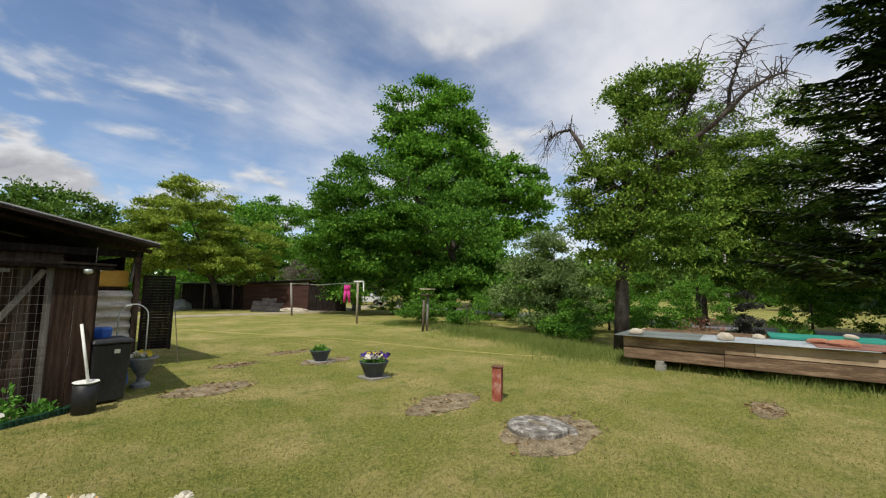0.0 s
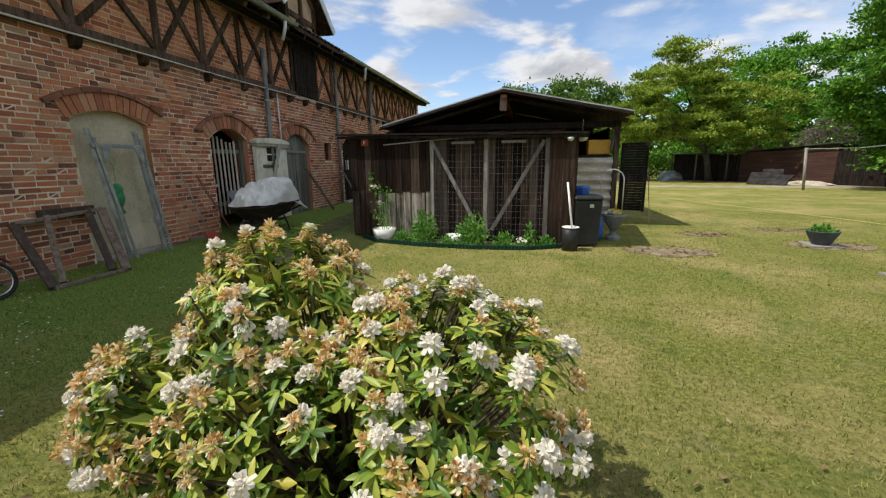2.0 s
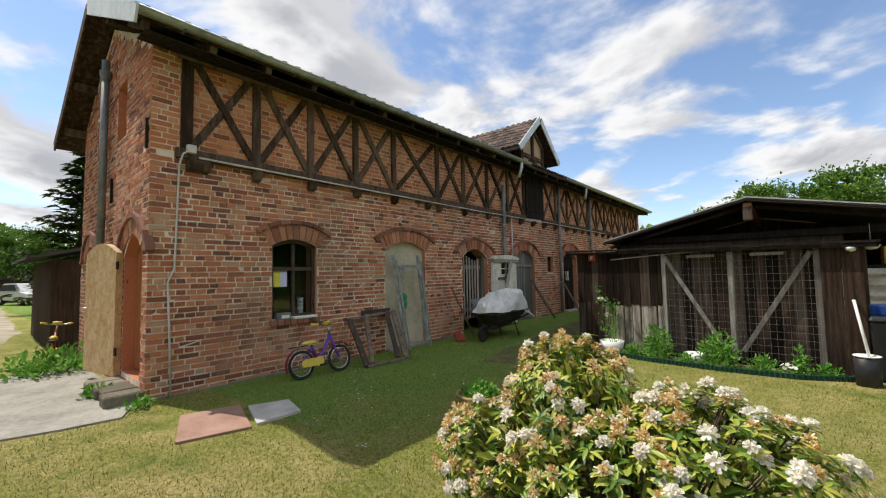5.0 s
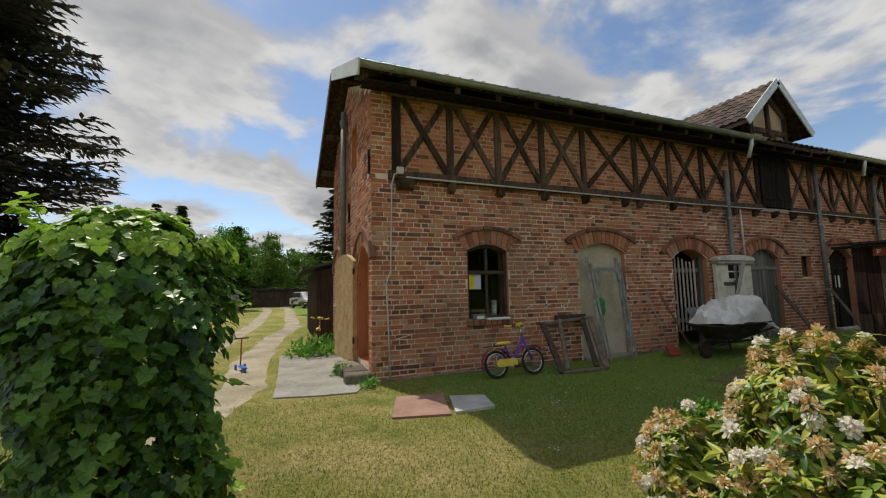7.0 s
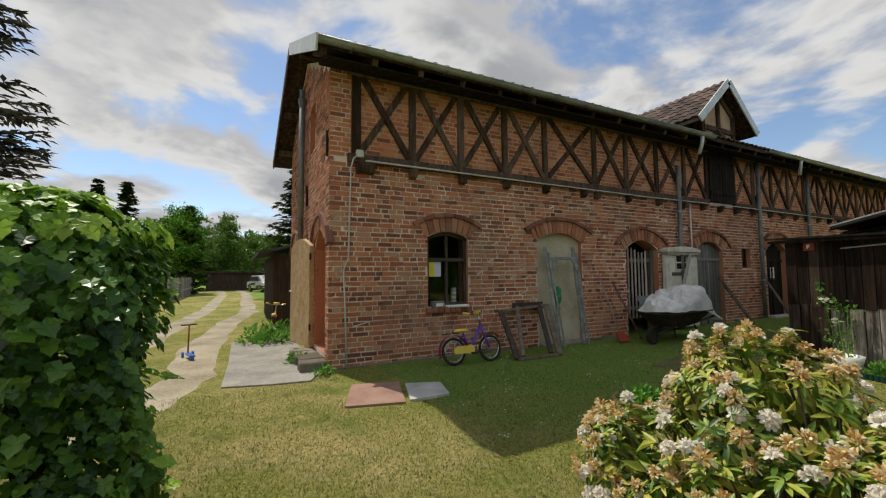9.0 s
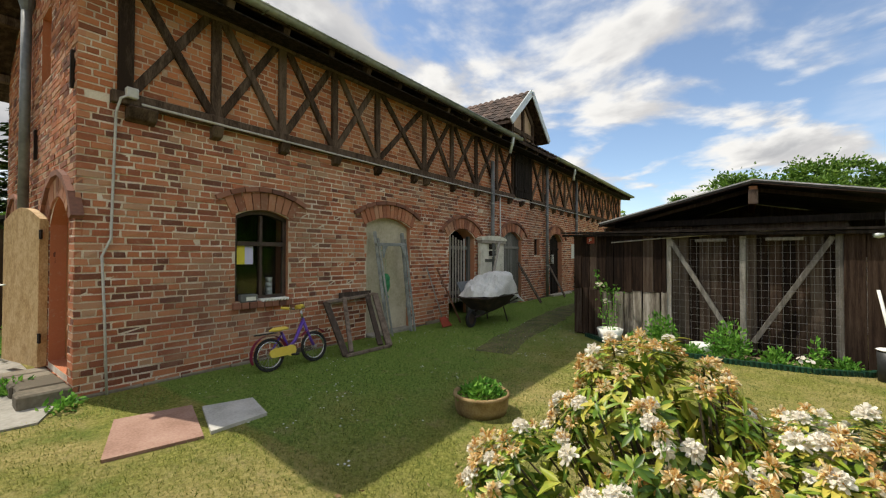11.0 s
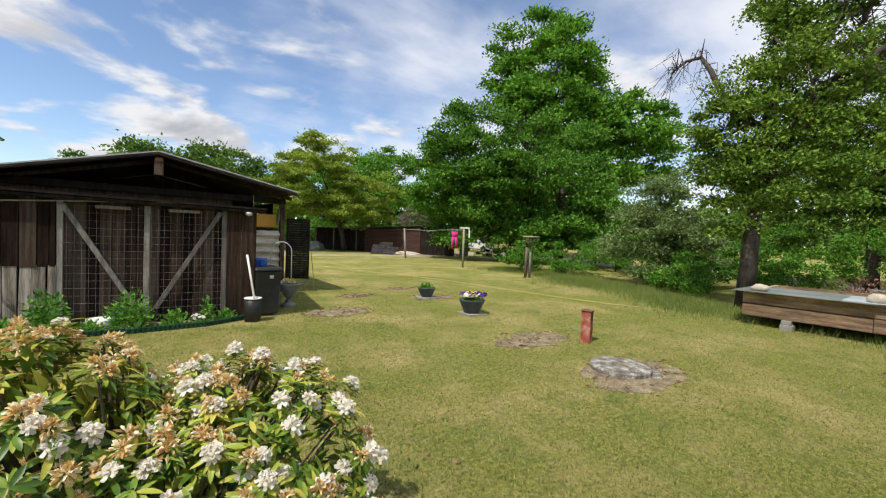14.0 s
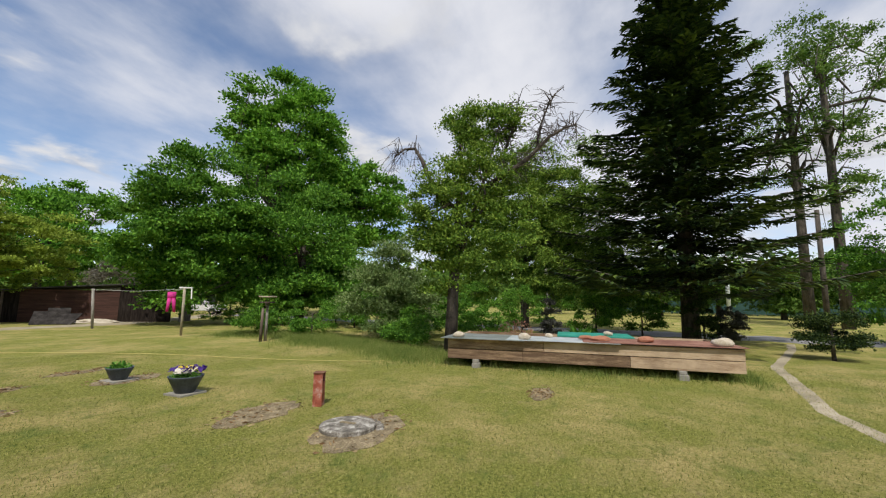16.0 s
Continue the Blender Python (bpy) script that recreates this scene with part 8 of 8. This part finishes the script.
    i = len(vs)
    for k, (f, ww) in enumerate(((0.0, 0.12), (0.3, 0.85), (0.62, 1.0), (0.86, 0.6), (1.0, 0.05))):
        c = base + d * ln * f - u * ln * bend * f * f
        vs += [c - s * w * ww / 2 + u * w * 0.18 * ww, c, c + s * w * ww / 2 + u * w * 0.18 * ww]
    for k in range(4):
        b = i + 3 * k
        fs += [(b, b + 1, b + 4, b + 3), (b + 1, b + 2, b + 5, b + 4)]


for p, q in zip(tips, ups):
    p, q = Vector(p), Vector(q)
    s = q.orthogonal().normalized()
    n_l = random.randint(8, 12)
    for k in range(n_l):
        a = 2 * math.pi * k / n_l + random.uniform(-0.3, 0.3)
        o = Matrix.Rotation(a, 3, q) @ s
        lift = random.uniform(-0.15, 0.55)
        long_leaf(iv, iF, p - q * random.uniform(0, 0.04), (o + q * lift).normalized(), q, random.uniform(0.05, 0.092), random.uniform(0.015, 0.024), random.uniform(0.05, 0.35))
tagged(child("leaves", mesh_of("leaves", iv, iF, M_RHODO, True), rhodo), "glossy green leaves, some yellowing", kind="stuff")
for i, (p, q) in enumerate(zip(tips, ups)):
    r = random.random()
    if r < 0.72 and p[2] > 0.25 or r < 0.3:
        m = Vector(q).to_track_quat("Z", "Y").to_matrix().to_4x4()
        white = random.random() < 0.26 + 0.22 * (p[0] > 0.1)
        k = random.uniform(0.8, 1.15)
        m.translation = Vector(p) + Vector(q) * 0.01
        child("flower_head" if white else "spent_flower_head", random.choice(trusses if white else wilts), rhodo, "", m @ Matrix.Rotation(random.uniform(0, 6), 4, "Z") @ Matrix.Scale(k * 0.62 if white else k * 1.0, 4))
bm = bmesh.new()
for i in range(0, len(tips), 4):
    p = Vector(tips[i])
    b = Vector((p.x * 0.12 + random.uniform(-0.06, 0.06), p.y * 0.12 + random.uniform(-0.06, 0.06), 0))
    mid = b.lerp(p, 0.5) + Vector((0, 0, -0.06)) + Vector([random.uniform(-0.04, 0.04) for _ in range(3)])
    tube(bm, [b, b.lerp(mid, 0.5), mid, p], [0.014, 0.011, 0.008, 0.004], 5, False)
part("stem", bm, M_STEM, rhodo)
inner_p = []
for c, ax in LOBES:
    d = unit(rng.normal(size=(300, 3)))
    inner_p.append(np.array(c) + d * rng.uniform(0.45, 0.88, (300, 1)) * np.array(ax))
inner_p = np.concatenate(inner_p)
inner_p = inner_p[inner_p[:, 2] > 0.12]
tagged(child("inner_leaves", leaves_mesh("inner_leaves", inner_p, inner_p - np.array((0, 0, 0.3)), 0.11, M_RHODO, 0.32, 0.6), rhodo), kind="stuff")

# ---- ivy-covered post by the drive ----
M_IVY = material("ivy_leaves", [(0.022, 0.068, 0.009), (0.054, 0.145, 0.016), (0.10, 0.225, 0.026), (0.18, 0.335, 0.042)], 0.5, 0.34, 0.0, island=0.6, leaf=0.26, spec=0.4)
# tone of young growth, lifted further so the leaves look backlit by the sun
M_IVY_NEW_LIT = material("young_lit_ivy_leaves", [(0.20, 0.37, 0.035), (0.32, 0.52, 0.06), (0.46, 0.62, 0.11)], 0.4, 0.4, 0.0, island=0.6, leaf=0.4, spec=0.25)
ivy = thing("ivy_column", (3.30, -2.30, 0), 0, "thick green ivy column over an old post", "ivy")
part("post", tube(bmesh.new(), [(0, 0, -0.05), (0.02, 0.01, 1.0), (0, 0, 1.85)], 0.09, 8), M_BARK, ivy)


def ivy_radius(a, z):
    return (0.56 + 0.07 * math.sin(2 * a + 1) + 0.06 * math.sin(5 * a + z * 4) + 0.05 * math.sin(z * 6)) * min(1.0, max(0.2, (1.99 - z) / 0.26)) ** 0.5


def ivy_leaf(vs, fs, base, d, up, ln):
    """A five-lobed leaf, folded along its midrib, its lobes drooping."""
    s = d.cross(up).normalized()
    u = s.cross(d).normalized()
    i = len(vs)
    curl = random.uniform(-0.10, 0.16)
    for f in (0.10, 0.42, 1.0):
        vs.append(base + d * ln * f - u * ln * (curl * f * f))
    for side in (-1, 1):
        for f, w, h in ((-0.06, 0.20, 0.05), (0.16, 0.50, 0.02), (0.40, 0.36, 0.10), (0.62, 0.36, 0.05), (0.78, 0.16, 0.03)):
            vs.append(base + d * ln * f + s * side * ln * w + u * ln * (h - curl * f * f))
    b, c, t = i, i + 1, i + 2
    for k, o in enumerate((i + 3, i + 8)):
        ring = [b, o, o + 1, o + 2, o + 3, o + 4, t]
        for p, q in zip(ring, ring[1:]):
            fs.append((c, p, q) if k else (c, q, p))


IVY_TOP = 1.97
for nm, mat, count, rr in (("leaves", M_IVY, 3600, (0.84, 1.06)), ("young_leaves", M_IVY_NEW_LIT, 1400, (0.98, 1.16)), ("shaded_leaves", M_IVY, 1500, (0.45, 0.84))):
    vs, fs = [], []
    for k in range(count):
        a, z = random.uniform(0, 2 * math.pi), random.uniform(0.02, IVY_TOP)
        # bright leaves crowd the top and sun side, sunlight put into their colour
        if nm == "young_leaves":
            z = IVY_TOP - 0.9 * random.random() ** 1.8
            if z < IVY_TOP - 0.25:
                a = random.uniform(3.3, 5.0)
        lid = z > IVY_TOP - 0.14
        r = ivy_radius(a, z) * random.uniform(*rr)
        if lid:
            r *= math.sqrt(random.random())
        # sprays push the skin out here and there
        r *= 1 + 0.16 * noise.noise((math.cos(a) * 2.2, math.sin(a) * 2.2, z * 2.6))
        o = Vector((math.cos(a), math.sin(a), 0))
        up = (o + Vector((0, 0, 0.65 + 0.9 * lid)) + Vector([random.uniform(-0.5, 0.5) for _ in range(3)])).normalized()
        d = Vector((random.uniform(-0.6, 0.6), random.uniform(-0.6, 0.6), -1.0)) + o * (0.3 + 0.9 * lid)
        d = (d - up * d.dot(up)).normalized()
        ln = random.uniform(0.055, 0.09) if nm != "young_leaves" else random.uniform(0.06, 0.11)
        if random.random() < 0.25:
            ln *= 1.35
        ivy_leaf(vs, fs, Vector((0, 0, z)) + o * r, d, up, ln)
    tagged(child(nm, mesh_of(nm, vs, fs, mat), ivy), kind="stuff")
for a, z, rise, reach in ((4.6, 1.86, 0.22, 0.10), (4.9, 1.84, 0.15, 0.12), (4.3, 1.7, 0.10, 0.26), (4.5, 1.35, 0.02, 0.24), (4.4, 1.0, -0.06, 0.22), (1.3, 0.95, -0.10, 0.26), (1.1, 0.55, -0.12, 0.28), (1.5, 1.35, 0.03, 0.20), (5.3, 1.55, 0.05, 0.16), (0.4, 1.8, 0.10, 0.14), (1.4, 0.3, -0.10, 0.26)):
    vs, fs = [], []
    o = Vector((math.cos(a), math.sin(a), 0))
    s = Vector((0, 0, z)) + o * 0.45
    pts = [s, s + o * reach * 0.5 + Vector((0, 0, rise * 0.6)), s + o * reach + Vector((0, 0, rise))]
    part("runner", tube(bmesh.new(), pts, [0.006, 0.004, 0.003], 5), M_IVY_NEW_LIT, ivy)
    for q in range(9):
        p = (pts[0].lerp(pts[1], q / 4) if q < 4 else pts[1].lerp(pts[2], (q - 4) / 4))
        d = (Vector((random.uniform(-1, 1), random.uniform(-1, 1), random.uniform(-0.5, 0.3))) + o * 0.4).normalized()
        up = (Vector((random.uniform(-0.4, 0.4), random.uniform(-0.4, 0.4), 1)) + o * 0.3).normalized()
        ivy_leaf(vs, fs, p, (d - up * d.dot(up)).normalized(), up, random.uniform(0.06, 0.11))
    tagged(child("runner_leaves", mesh_of("runner_leaves", vs, fs, M_IVY_NEW_LIT), ivy), kind="stuff")

# fallen leaves and petals under the bush
M_LITTER = material("leaf_litter", [(0.14, 0.075, 0.03), (0.26, 0.17, 0.08), (0.42, 0.33, 0.18)], 0.1, 0.9, 0.0, island=0.7, leaf=0.1)
lr = np.abs(rng.normal(0, 0.62, 1500)) + 0.05
la = rng.uniform(0, 2 * np.pi, 1500)
litter = np.column_stack([RB.x + lr * np.cos(la) * 1.1, RB.y + lr * np.sin(la) * 0.95, rng.uniform(0.012, 0.035, 1500)])
flat = np.column_stack([np.cos(la * 3), np.sin(la * 3), rng.normal(0, 0.1, 1500)])
tagged(new("leaf_litter", leaves_mesh("leaf_litter", litter, flat, 0.055, M_LITTER, 0.4, 0.15, 0.05)), "brown fallen leaves on the grass under the bush", "leaf litter", kind="stuff")

# dry crumbs and stalks on the bare patches
cp = []
for px, py, rx, ry in PATCHES:
    a, r = rng.uniform(0, 2 * np.pi, 150), rng.uniform(0, 1, 150) ** 0.6
    cp.append(np.column_stack([px + rx * 1.1 * r * np.cos(a), py + ry * 1.15 * r * np.sin(a), rng.uniform(0.010, 0.028, 150)]))
cp = np.concatenate(cp)
tagged(new("dry_stalks", leaves_mesh("dry_stalks", cp, np.column_stack([rng.normal(size=(len(cp), 2)), 0.12 * rng.normal(size=len(cp))]), 0.07, M_LITTER, 0.3, 0.1, 0.05)), "dry leaves and stalks on the bare earth", "leaf litter", kind="stuff")

# ---- small plants in pots and beds ----
M_HERB = green("herb_leaves", [(0.06, 0.18, 0.025), (0.14, 0.34, 0.05), (0.25, 0.47, 0.08)], 0.3)


def tuft(name, x, y, z, r, h, n, size, mat, label, wide=0.5, category="plant", parent=None):
    d = unit(rng.normal(size=(n, 3)))
    d[:, 2] = np.abs(d[:, 2])
    p = d * rng.uniform(0.35, 1, (n, 1)) * (r, r, h)
    me = leaves_mesh(name, p, d + np.array((0, 0, 0.4)), size, mat, wide, 0.6)
    bm = bmesh.new()
    for k in range(6):
        tube(bm, [(0, 0, -0.01), (d[k][0] * r * 0.3, d[k][1] * r * 0.3, h * 0.4), tuple(p[k])], [0.006, 0.005, 0.002], 4, False)
    t = thing(name, (x, y, z), 0, label, category)
    part("stem", bm, M_HERB, t)
    tagged(child("foliage", me, t), kind="stuff")
    return t


tuft("herb_plant", 3.64, 2.42, 0.15, 0.27, 0.17, 620, 0.06, M_HERB, "leafy green herbs filling the clay tub")
for x, y, r, h, n in ((4.62, 6.58, 0.30, 0.66, 620), (5.55, 6.42, 0.34, 0.62, 620), (4.2, 6.6, 0.20, 0.25, 200), (6.1, 6.4, 0.24, 0.28, 220), (6.55, 6.42, 0.16, 0.45, 160), (6.85, 6.5, 0.22, 0.2, 180), (5.1, 6.35, 0.2, 0.2, 150)):
    tuft("garden_plant", x, y, 0.012, r, h, n, 0.07, M_HERB, "leafy green garden plant before the shed")
M_YELLOWFL = material("yellow_petals", [(0.75, 0.55, 0.03), (0.85, 0.68, 0.08)], 0.1, 0.6, 0.0, leaf=0.3)
M_PURPLEFL = material("purple_petals", [(0.04, 0.015, 0.16), (0.09, 0.03, 0.28)], 0.1, 0.6, 0.0, leaf=0.2, island=0.5)


def pansy_mesh(name, mat):
    vs, fs = [], []
    for p in range(5):
        a = 2 * math.pi * p / 5
        d, s = Vector((math.cos(a), math.sin(a), 0.25)), Vector((-math.sin(a), math.cos(a), 0))
        i = len(vs)
        vs += [Vector((0, 0, 0)), d * 0.02 + s * 0.016, d * 0.034 + s * 0.010, d * 0.034 - s * 0.010, d * 0.02 - s * 0.016]
        fs += [(i, i + 1, i + 2, i + 3, i + 4)]
    return mesh_of(name, vs, fs, mat)


def flowers(parent, meshes, x, y, z, r, n, scale=1.0):
    for _ in range(n):
        a, q = random.uniform(0, 6.28), r * math.sqrt(random.random())
        me, (cx, cy) = random.choice(meshes)
        m = pose(x + cx * r * 0.5 + q * math.cos(a) * 0.75, y + cy * r * 0.5 + q * math.sin(a) * 0.75, z + random.uniform(0, 0.06), random.uniform(-50, 50), random.uniform(-50, 50), random.uniform(0, 360))
        child("flower_head", me, parent, "", m @ Matrix.Scale(scale, 4))


P_, Y_, W_ = pansy_mesh("pansy", M_PURPLEFL), pansy_mesh("pansy", M_YELLOWFL), pansy_mesh("pansy", M_PETAL)
t = tuft("seedling_plants", 11.47, 7.3, 0.22, 0.21, 0.16, 260, 0.07, M_HERB, "green seedlings growing in a bowl")
t = tuft("pansy_plants", 11.18, 5.17, 0.27, 0.25, 0.14, 260, 0.06, M_HERB, "purple, white and yellow pansies in a bowl", category="flowers")
flowers(t, [(P_, (0.5, -0.6)), (P_, (-0.5, 0.7)), (P_, (0.3, 0.6)), (W_, (-0.6, 0.0)), (W_, (-0.5, -0.3)), (Y_, (0.4, 0.0))], 0, 0, 0.10, 0.27, 75, 1.25)
t = tuft("pansy_plants", 8.12, 7.42, 0.42, 0.17, 0.10, 90, 0.05, M_HERB, "yellow and white pansies in the urn", category="flowers")
flowers(t, [(Y_, (0.3, 0)), (Y_, (0, 0.3)), (W_, (-0.5, 0))], 0, 0, 0.08, 0.18, 28, 1.2)
t = tuft("low_flowers", 6.4, 6.3, 0.012, 0.18, 0.12, 90, 0.05, M_HERB, "low white flowers in the bed", category="flowers")
flowers(t, [(W_, (0, 0))], 0, 0, 0.10, 0.15, 8, 0.9)
rose = thing("climbing_rose", (3.75, 6.8, 0.03), 0, "thin climbing rose with pale flowers in a pot", "rose")
vs_p, vs_o = [], []
for k in range(3):
    path = [(0.02 * k, 0, 0), (-0.12 + 0.08 * k, 0.05, 0.45), (-0.22 + 0.13 * k, 0.10, 0.9), (-0.28 + 0.16 * k, 0.1, 1.25 - 0.2 * k)]
    part("cane", tube(bmesh.new(), path, [0.008, 0.007, 0.006, 0.003], 5), M_HERB, rose)
    for a, b in zip(path, path[1:]):
        for q in range(22):
            c = np.array(a) + (np.array(b) - np.array(a)) * rng.uniform()
            vs_p.append(c + rng.normal(0, 0.05, 3))
            vs_o.append(rng.normal(0, 1, 3))
tagged(child("foliage", leaves_mesh("foliage", np.array(vs_p), np.array(vs_o), 0.055, M_HERB, 0.6), rose), kind="stuff")
flowers(rose, [(W_, (0, 0))], -0.2, 0.05, 0.95, 0.12, 8, 0.9)
flowers(rose, [(W_, (0, 0))], -0.05, 0.02, 0.65, 0.12, 6, 0.9)
M_PINKFL = green("hydrangea_heads", [(0.36, 0.15, 0.10), (0.54, 0.29, 0.19), (0.66, 0.46, 0.30)])
tuft("flowering_shrub", 20.2, 0.9, 0, 0.9, 1.05, 1000, 0.09, M_PINKFL, "pinkish flowering shrub behind the trough", category="shrub")
tuft("garden_shrub", 19.6, 2.2, 0, 0.7, 0.8, 600, 0.1, M_PEAR, "yellow-green shrub behind the trough", category="shrub")
tuft("iris_clump", 21.2, -1.2, 0, 0.7, 0.75, 320, 0.4, M_HERB, "clump of long iris leaves behind the trough", 0.12)
tuft("gable_weeds", -0.75, -0.35, 0.0, 0.22, 0.22, 120, 0.08, M_HERB, "green weeds at the gable step", category="weeds")
tuft("gable_weeds", 0.25, -0.12, 0.0, 0.2, 0.2, 90, 0.07, M_HERB, "green weeds at the barn corner", category="weeds")
tuft("gable_weeds", -3.4, -0.5, 0.0, 0.8, 0.5, 500, 0.12, M_HERB, "tall green weeds along the gable", category="weeds")


# ---- bricks of the barn: nearest as pieces, the rest joined ----
full = lambda a: 99.0
rows_front = brick_rows(BARN_L, -0.002, 3.32, OPEN, full)
rows_up = brick_rows(BARN_L, 3.4, 4.86, [HATCH], full)
rows_gable = brick_rows(BARN_D, -0.002, 6.4, GABLE_OPEN, lambda a: slope(a) - 0.05)


def in_arch(p, q, za, zb, opens):
    """Whether a brick lies within the ring of an arch."""
    m, z = (p + q) / 2, (za + zb) / 2
    for o in opens:
        if o[4] > o[3] + 0.05 and o[0] < m < o[1] and o[3] - 0.02 < z < arch_z(o, m) + 0.01:
            return True
    return False


near, rest = [], []
for p, q, za, zb in rows_front:
    if in_arch(p, q, za, zb, OPEN):
        continue
    pro = random.uniform(-0.001, 0.009)
    b = (-0.06, pro, p, q, za, zb)
    (near if 2.62 < p and q < 4.15 and 0.9 < za < 2.35 and len(near) < 300 else rest).append(b)
near = near[:300]
wall_bricks = child("bricks", boxes_mesh("bricks", rest, M_BRICK, 0.0055), front)
tagged(wall_bricks, kind="stuff")
up = [(-0.06, random.uniform(0.0, 0.005), p, q, za, zb) for p, q, za, zb in rows_up]
tagged(child("upper_bricks", boxes_mesh("upper_bricks", up, M_BRICK_UP, 0.003), front), kind="stuff")
gb = [(-q, -p, random.uniform(-0.006, 0.0), 0.06, za, zb) for p, q, za, zb in rows_gable if not in_arch(p, q, za, zb, GABLE_OPEN)]
tagged(child("bricks", boxes_mesh("gable_bricks", gb, M_BRICK, 0.0055), gable), kind="stuff")
brick_shapes = {}
for x0, x1, y0, y1, z0, z1 in near:
    key = (round((y1 - y0) / 0.02), random.randint(0, 5))
    if key not in brick_shapes:
        bm = box(bmesh.new(), x0, x1, 0, y1 - y0, 0, z1 - z0)
        for v in bm.verts:
            v.co += Vector([random.uniform(-0.0055, 0.0055) for _ in range(3)])
        me = bpy.data.meshes.new("brick")
        bm.to_mesh(me)
        bm.free()
        me.materials.append(M_BRICK)
        brick_shapes[key] = me
    child("brick", brick_shapes[key], front, "", Matrix.Translation((0, y0, z0)))

# ---- short grass blades on the lawn near the path ----
M_BLADE = material("grass_blades", [(0.08, 0.11, 0.02), (0.23, 0.26, 0.055), (0.46, 0.43, 0.15)], 1.6, 0.8, 0.0, island=0.8, leaf=0.3, spec=0.2)


def blades(name, n, pick, height, width, mat, label):
    """Short bent blades of grass, n tries, kept where pick says so."""
    xy = pick(n)
    n = len(xy)
    z = np.array([ground_height(x, y) for x, y in xy])
    base = np.column_stack([xy, z])
    h = height * rng.uniform(0.5, 1.3, (n, 1))
    a = rng.uniform(0, 2 * np.pi, n)
    s = np.column_stack([np.cos(a), np.sin(a), np.zeros(n)]) * width
    bend = np.column_stack([rng.normal(0, 0.55, n), rng.normal(0, 0.55, n), np.ones(n)])
    v = np.stack([base - s, base + s, base + unit(bend) * h], 1)
    me = bpy.data.meshes.new(name)
    me.vertices.add(3 * n)
    me.vertices.foreach_set("co", v.reshape(-1).astype(np.float32))
    me.loops.add(3 * n)
    me.loops.foreach_set("vertex_index", np.arange(3 * n).astype(np.int32))
    me.polygons.add(n)
    me.polygons.foreach_set("loop_start", (3 * np.arange(n)).astype(np.int32))
    me.materials.append(mat)
    me.update(calc_edges=True)
    ob = new(name, me)
    return tagged(ob, label, "grass", kind="stuff")


def lawn_pick(n):
    r = 14.5 * rng.uniform(0, 1, n) ** 0.8
    a = rng.uniform(0, 2 * np.pi, n)
    xy = np.column_stack([6.1 + r * np.cos(a), -0.4 + r * np.sin(a)])
    x, y = xy[:, 0], xy[:, 1]
    keep = (x > 0.2) & ~((x > 2.9) & (x < 7.4) & (y > 6.4) & (y < 13)) & ~((x < 2.05) & (x > 0.85) & (y > -0.15) & (y < 1.15)) & ~((x < 0.5) & (y < 0.0)) & ~((y < -1.4) & (x < 0.6))
    d = np.hypot(x - 10.45, y - 1.45)
    keep &= d > 0.5
    for px, py, rx, ry in PATCHES:
        keep &= ((x - px) / rx) ** 2 + ((y - py) / ry) ** 2 > rng.uniform(0.35, 1.1, n)
    return xy[keep]


# blades in the barn's shade get a greener, brightened copy of the lawn's colour
shady = lambda p: p[:, 0] + 0.5 * np.sin(p[:, 1] * 1.7) + 0.35 * np.sin(p[:, 1] * 4.1 + p[:, 0] * 3) + rng.normal(0, 0.35, len(p)) + 3.0 * np.clip(0.6 - 0.7 * p[:, 1], 0, 1) < 2.9
M_BLADE_GREEN = material("green_grass_blades", [(0.065, 0.111, 0.023), (0.182, 0.286, 0.058), (0.364, 0.455, 0.130)], 1.6, 0.8, 0.0, island=0.8, leaf=0.3, spec=0.2)


def dry_pick(n):
    p = lawn_pick(n)
    return p[~shady(p)]


def green_pick(n):
    p = lawn_pick(n)
    return p[shady(p)]


blades("lawn_grass", 560000, dry_pick, 0.030, 0.0034, M_BLADE, "short mown grass blades of the lawn")
blades("barn_side_grass", 420000, green_pick, 0.036, 0.0038, M_BLADE_GREEN, "short green grass blades beside the barn")
# daisies in the shaded grass
M_DAISY = material("daisy_petals", [(0.70, 0.70, 0.66), (0.82, 0.82, 0.80)], 0.1, 0.7, 0.0)
dv, df = [], []
for k in range(420):
    x, y = rng.uniform(0.6, 3.6), rng.uniform(0.8, 7.5)
    if noise.noise((x * 0.9, y * 0.9, 4.0)) < 0.02:
        continue
    z, r, i = ground_height(x, y) + 0.035, rng.uniform(0.006, 0.012), len(dv)
    dv += [(x, y, z + 0.004)] + [(x + r * math.cos(q * 1.0472), y + r * math.sin(q * 1.0472), z) for q in range(6)]
    df += [(i, i + 1 + q, i + 1 + (q + 1) % 6) for q in range(6)]
tagged(new("daisies", mesh_of("daisies", dv, df, M_DAISY)), "tiny white daisies scattered in the grass", "flowers", kind="stuff")
M_TALL = material("tall_grass", [(0.10, 0.16, 0.03), (0.20, 0.27, 0.06), (0.36, 0.38, 0.12)], 1.5, 0.8, 0.0, island=0.8, leaf=0.35, spec=0.2)


def edge_pick(n):
    u = rng.uniform(0, 1, n)
    y = -5 + 19 * u
    x = 16.6 + 0.42 * np.clip(y - 3.2, 0, 8) + 0.3 * np.sin(y * 1.3) + np.abs(rng.normal(0, 1.3, n)) - np.abs(rng.normal(0, 0.6, n)) * rng.integers(0, 2, n)
    return np.column_stack([x, y])


blades("tall_grass", 62000, edge_pick, 0.20, 0.006, M_TALL, "tall unmown grass along the lawn's edge")
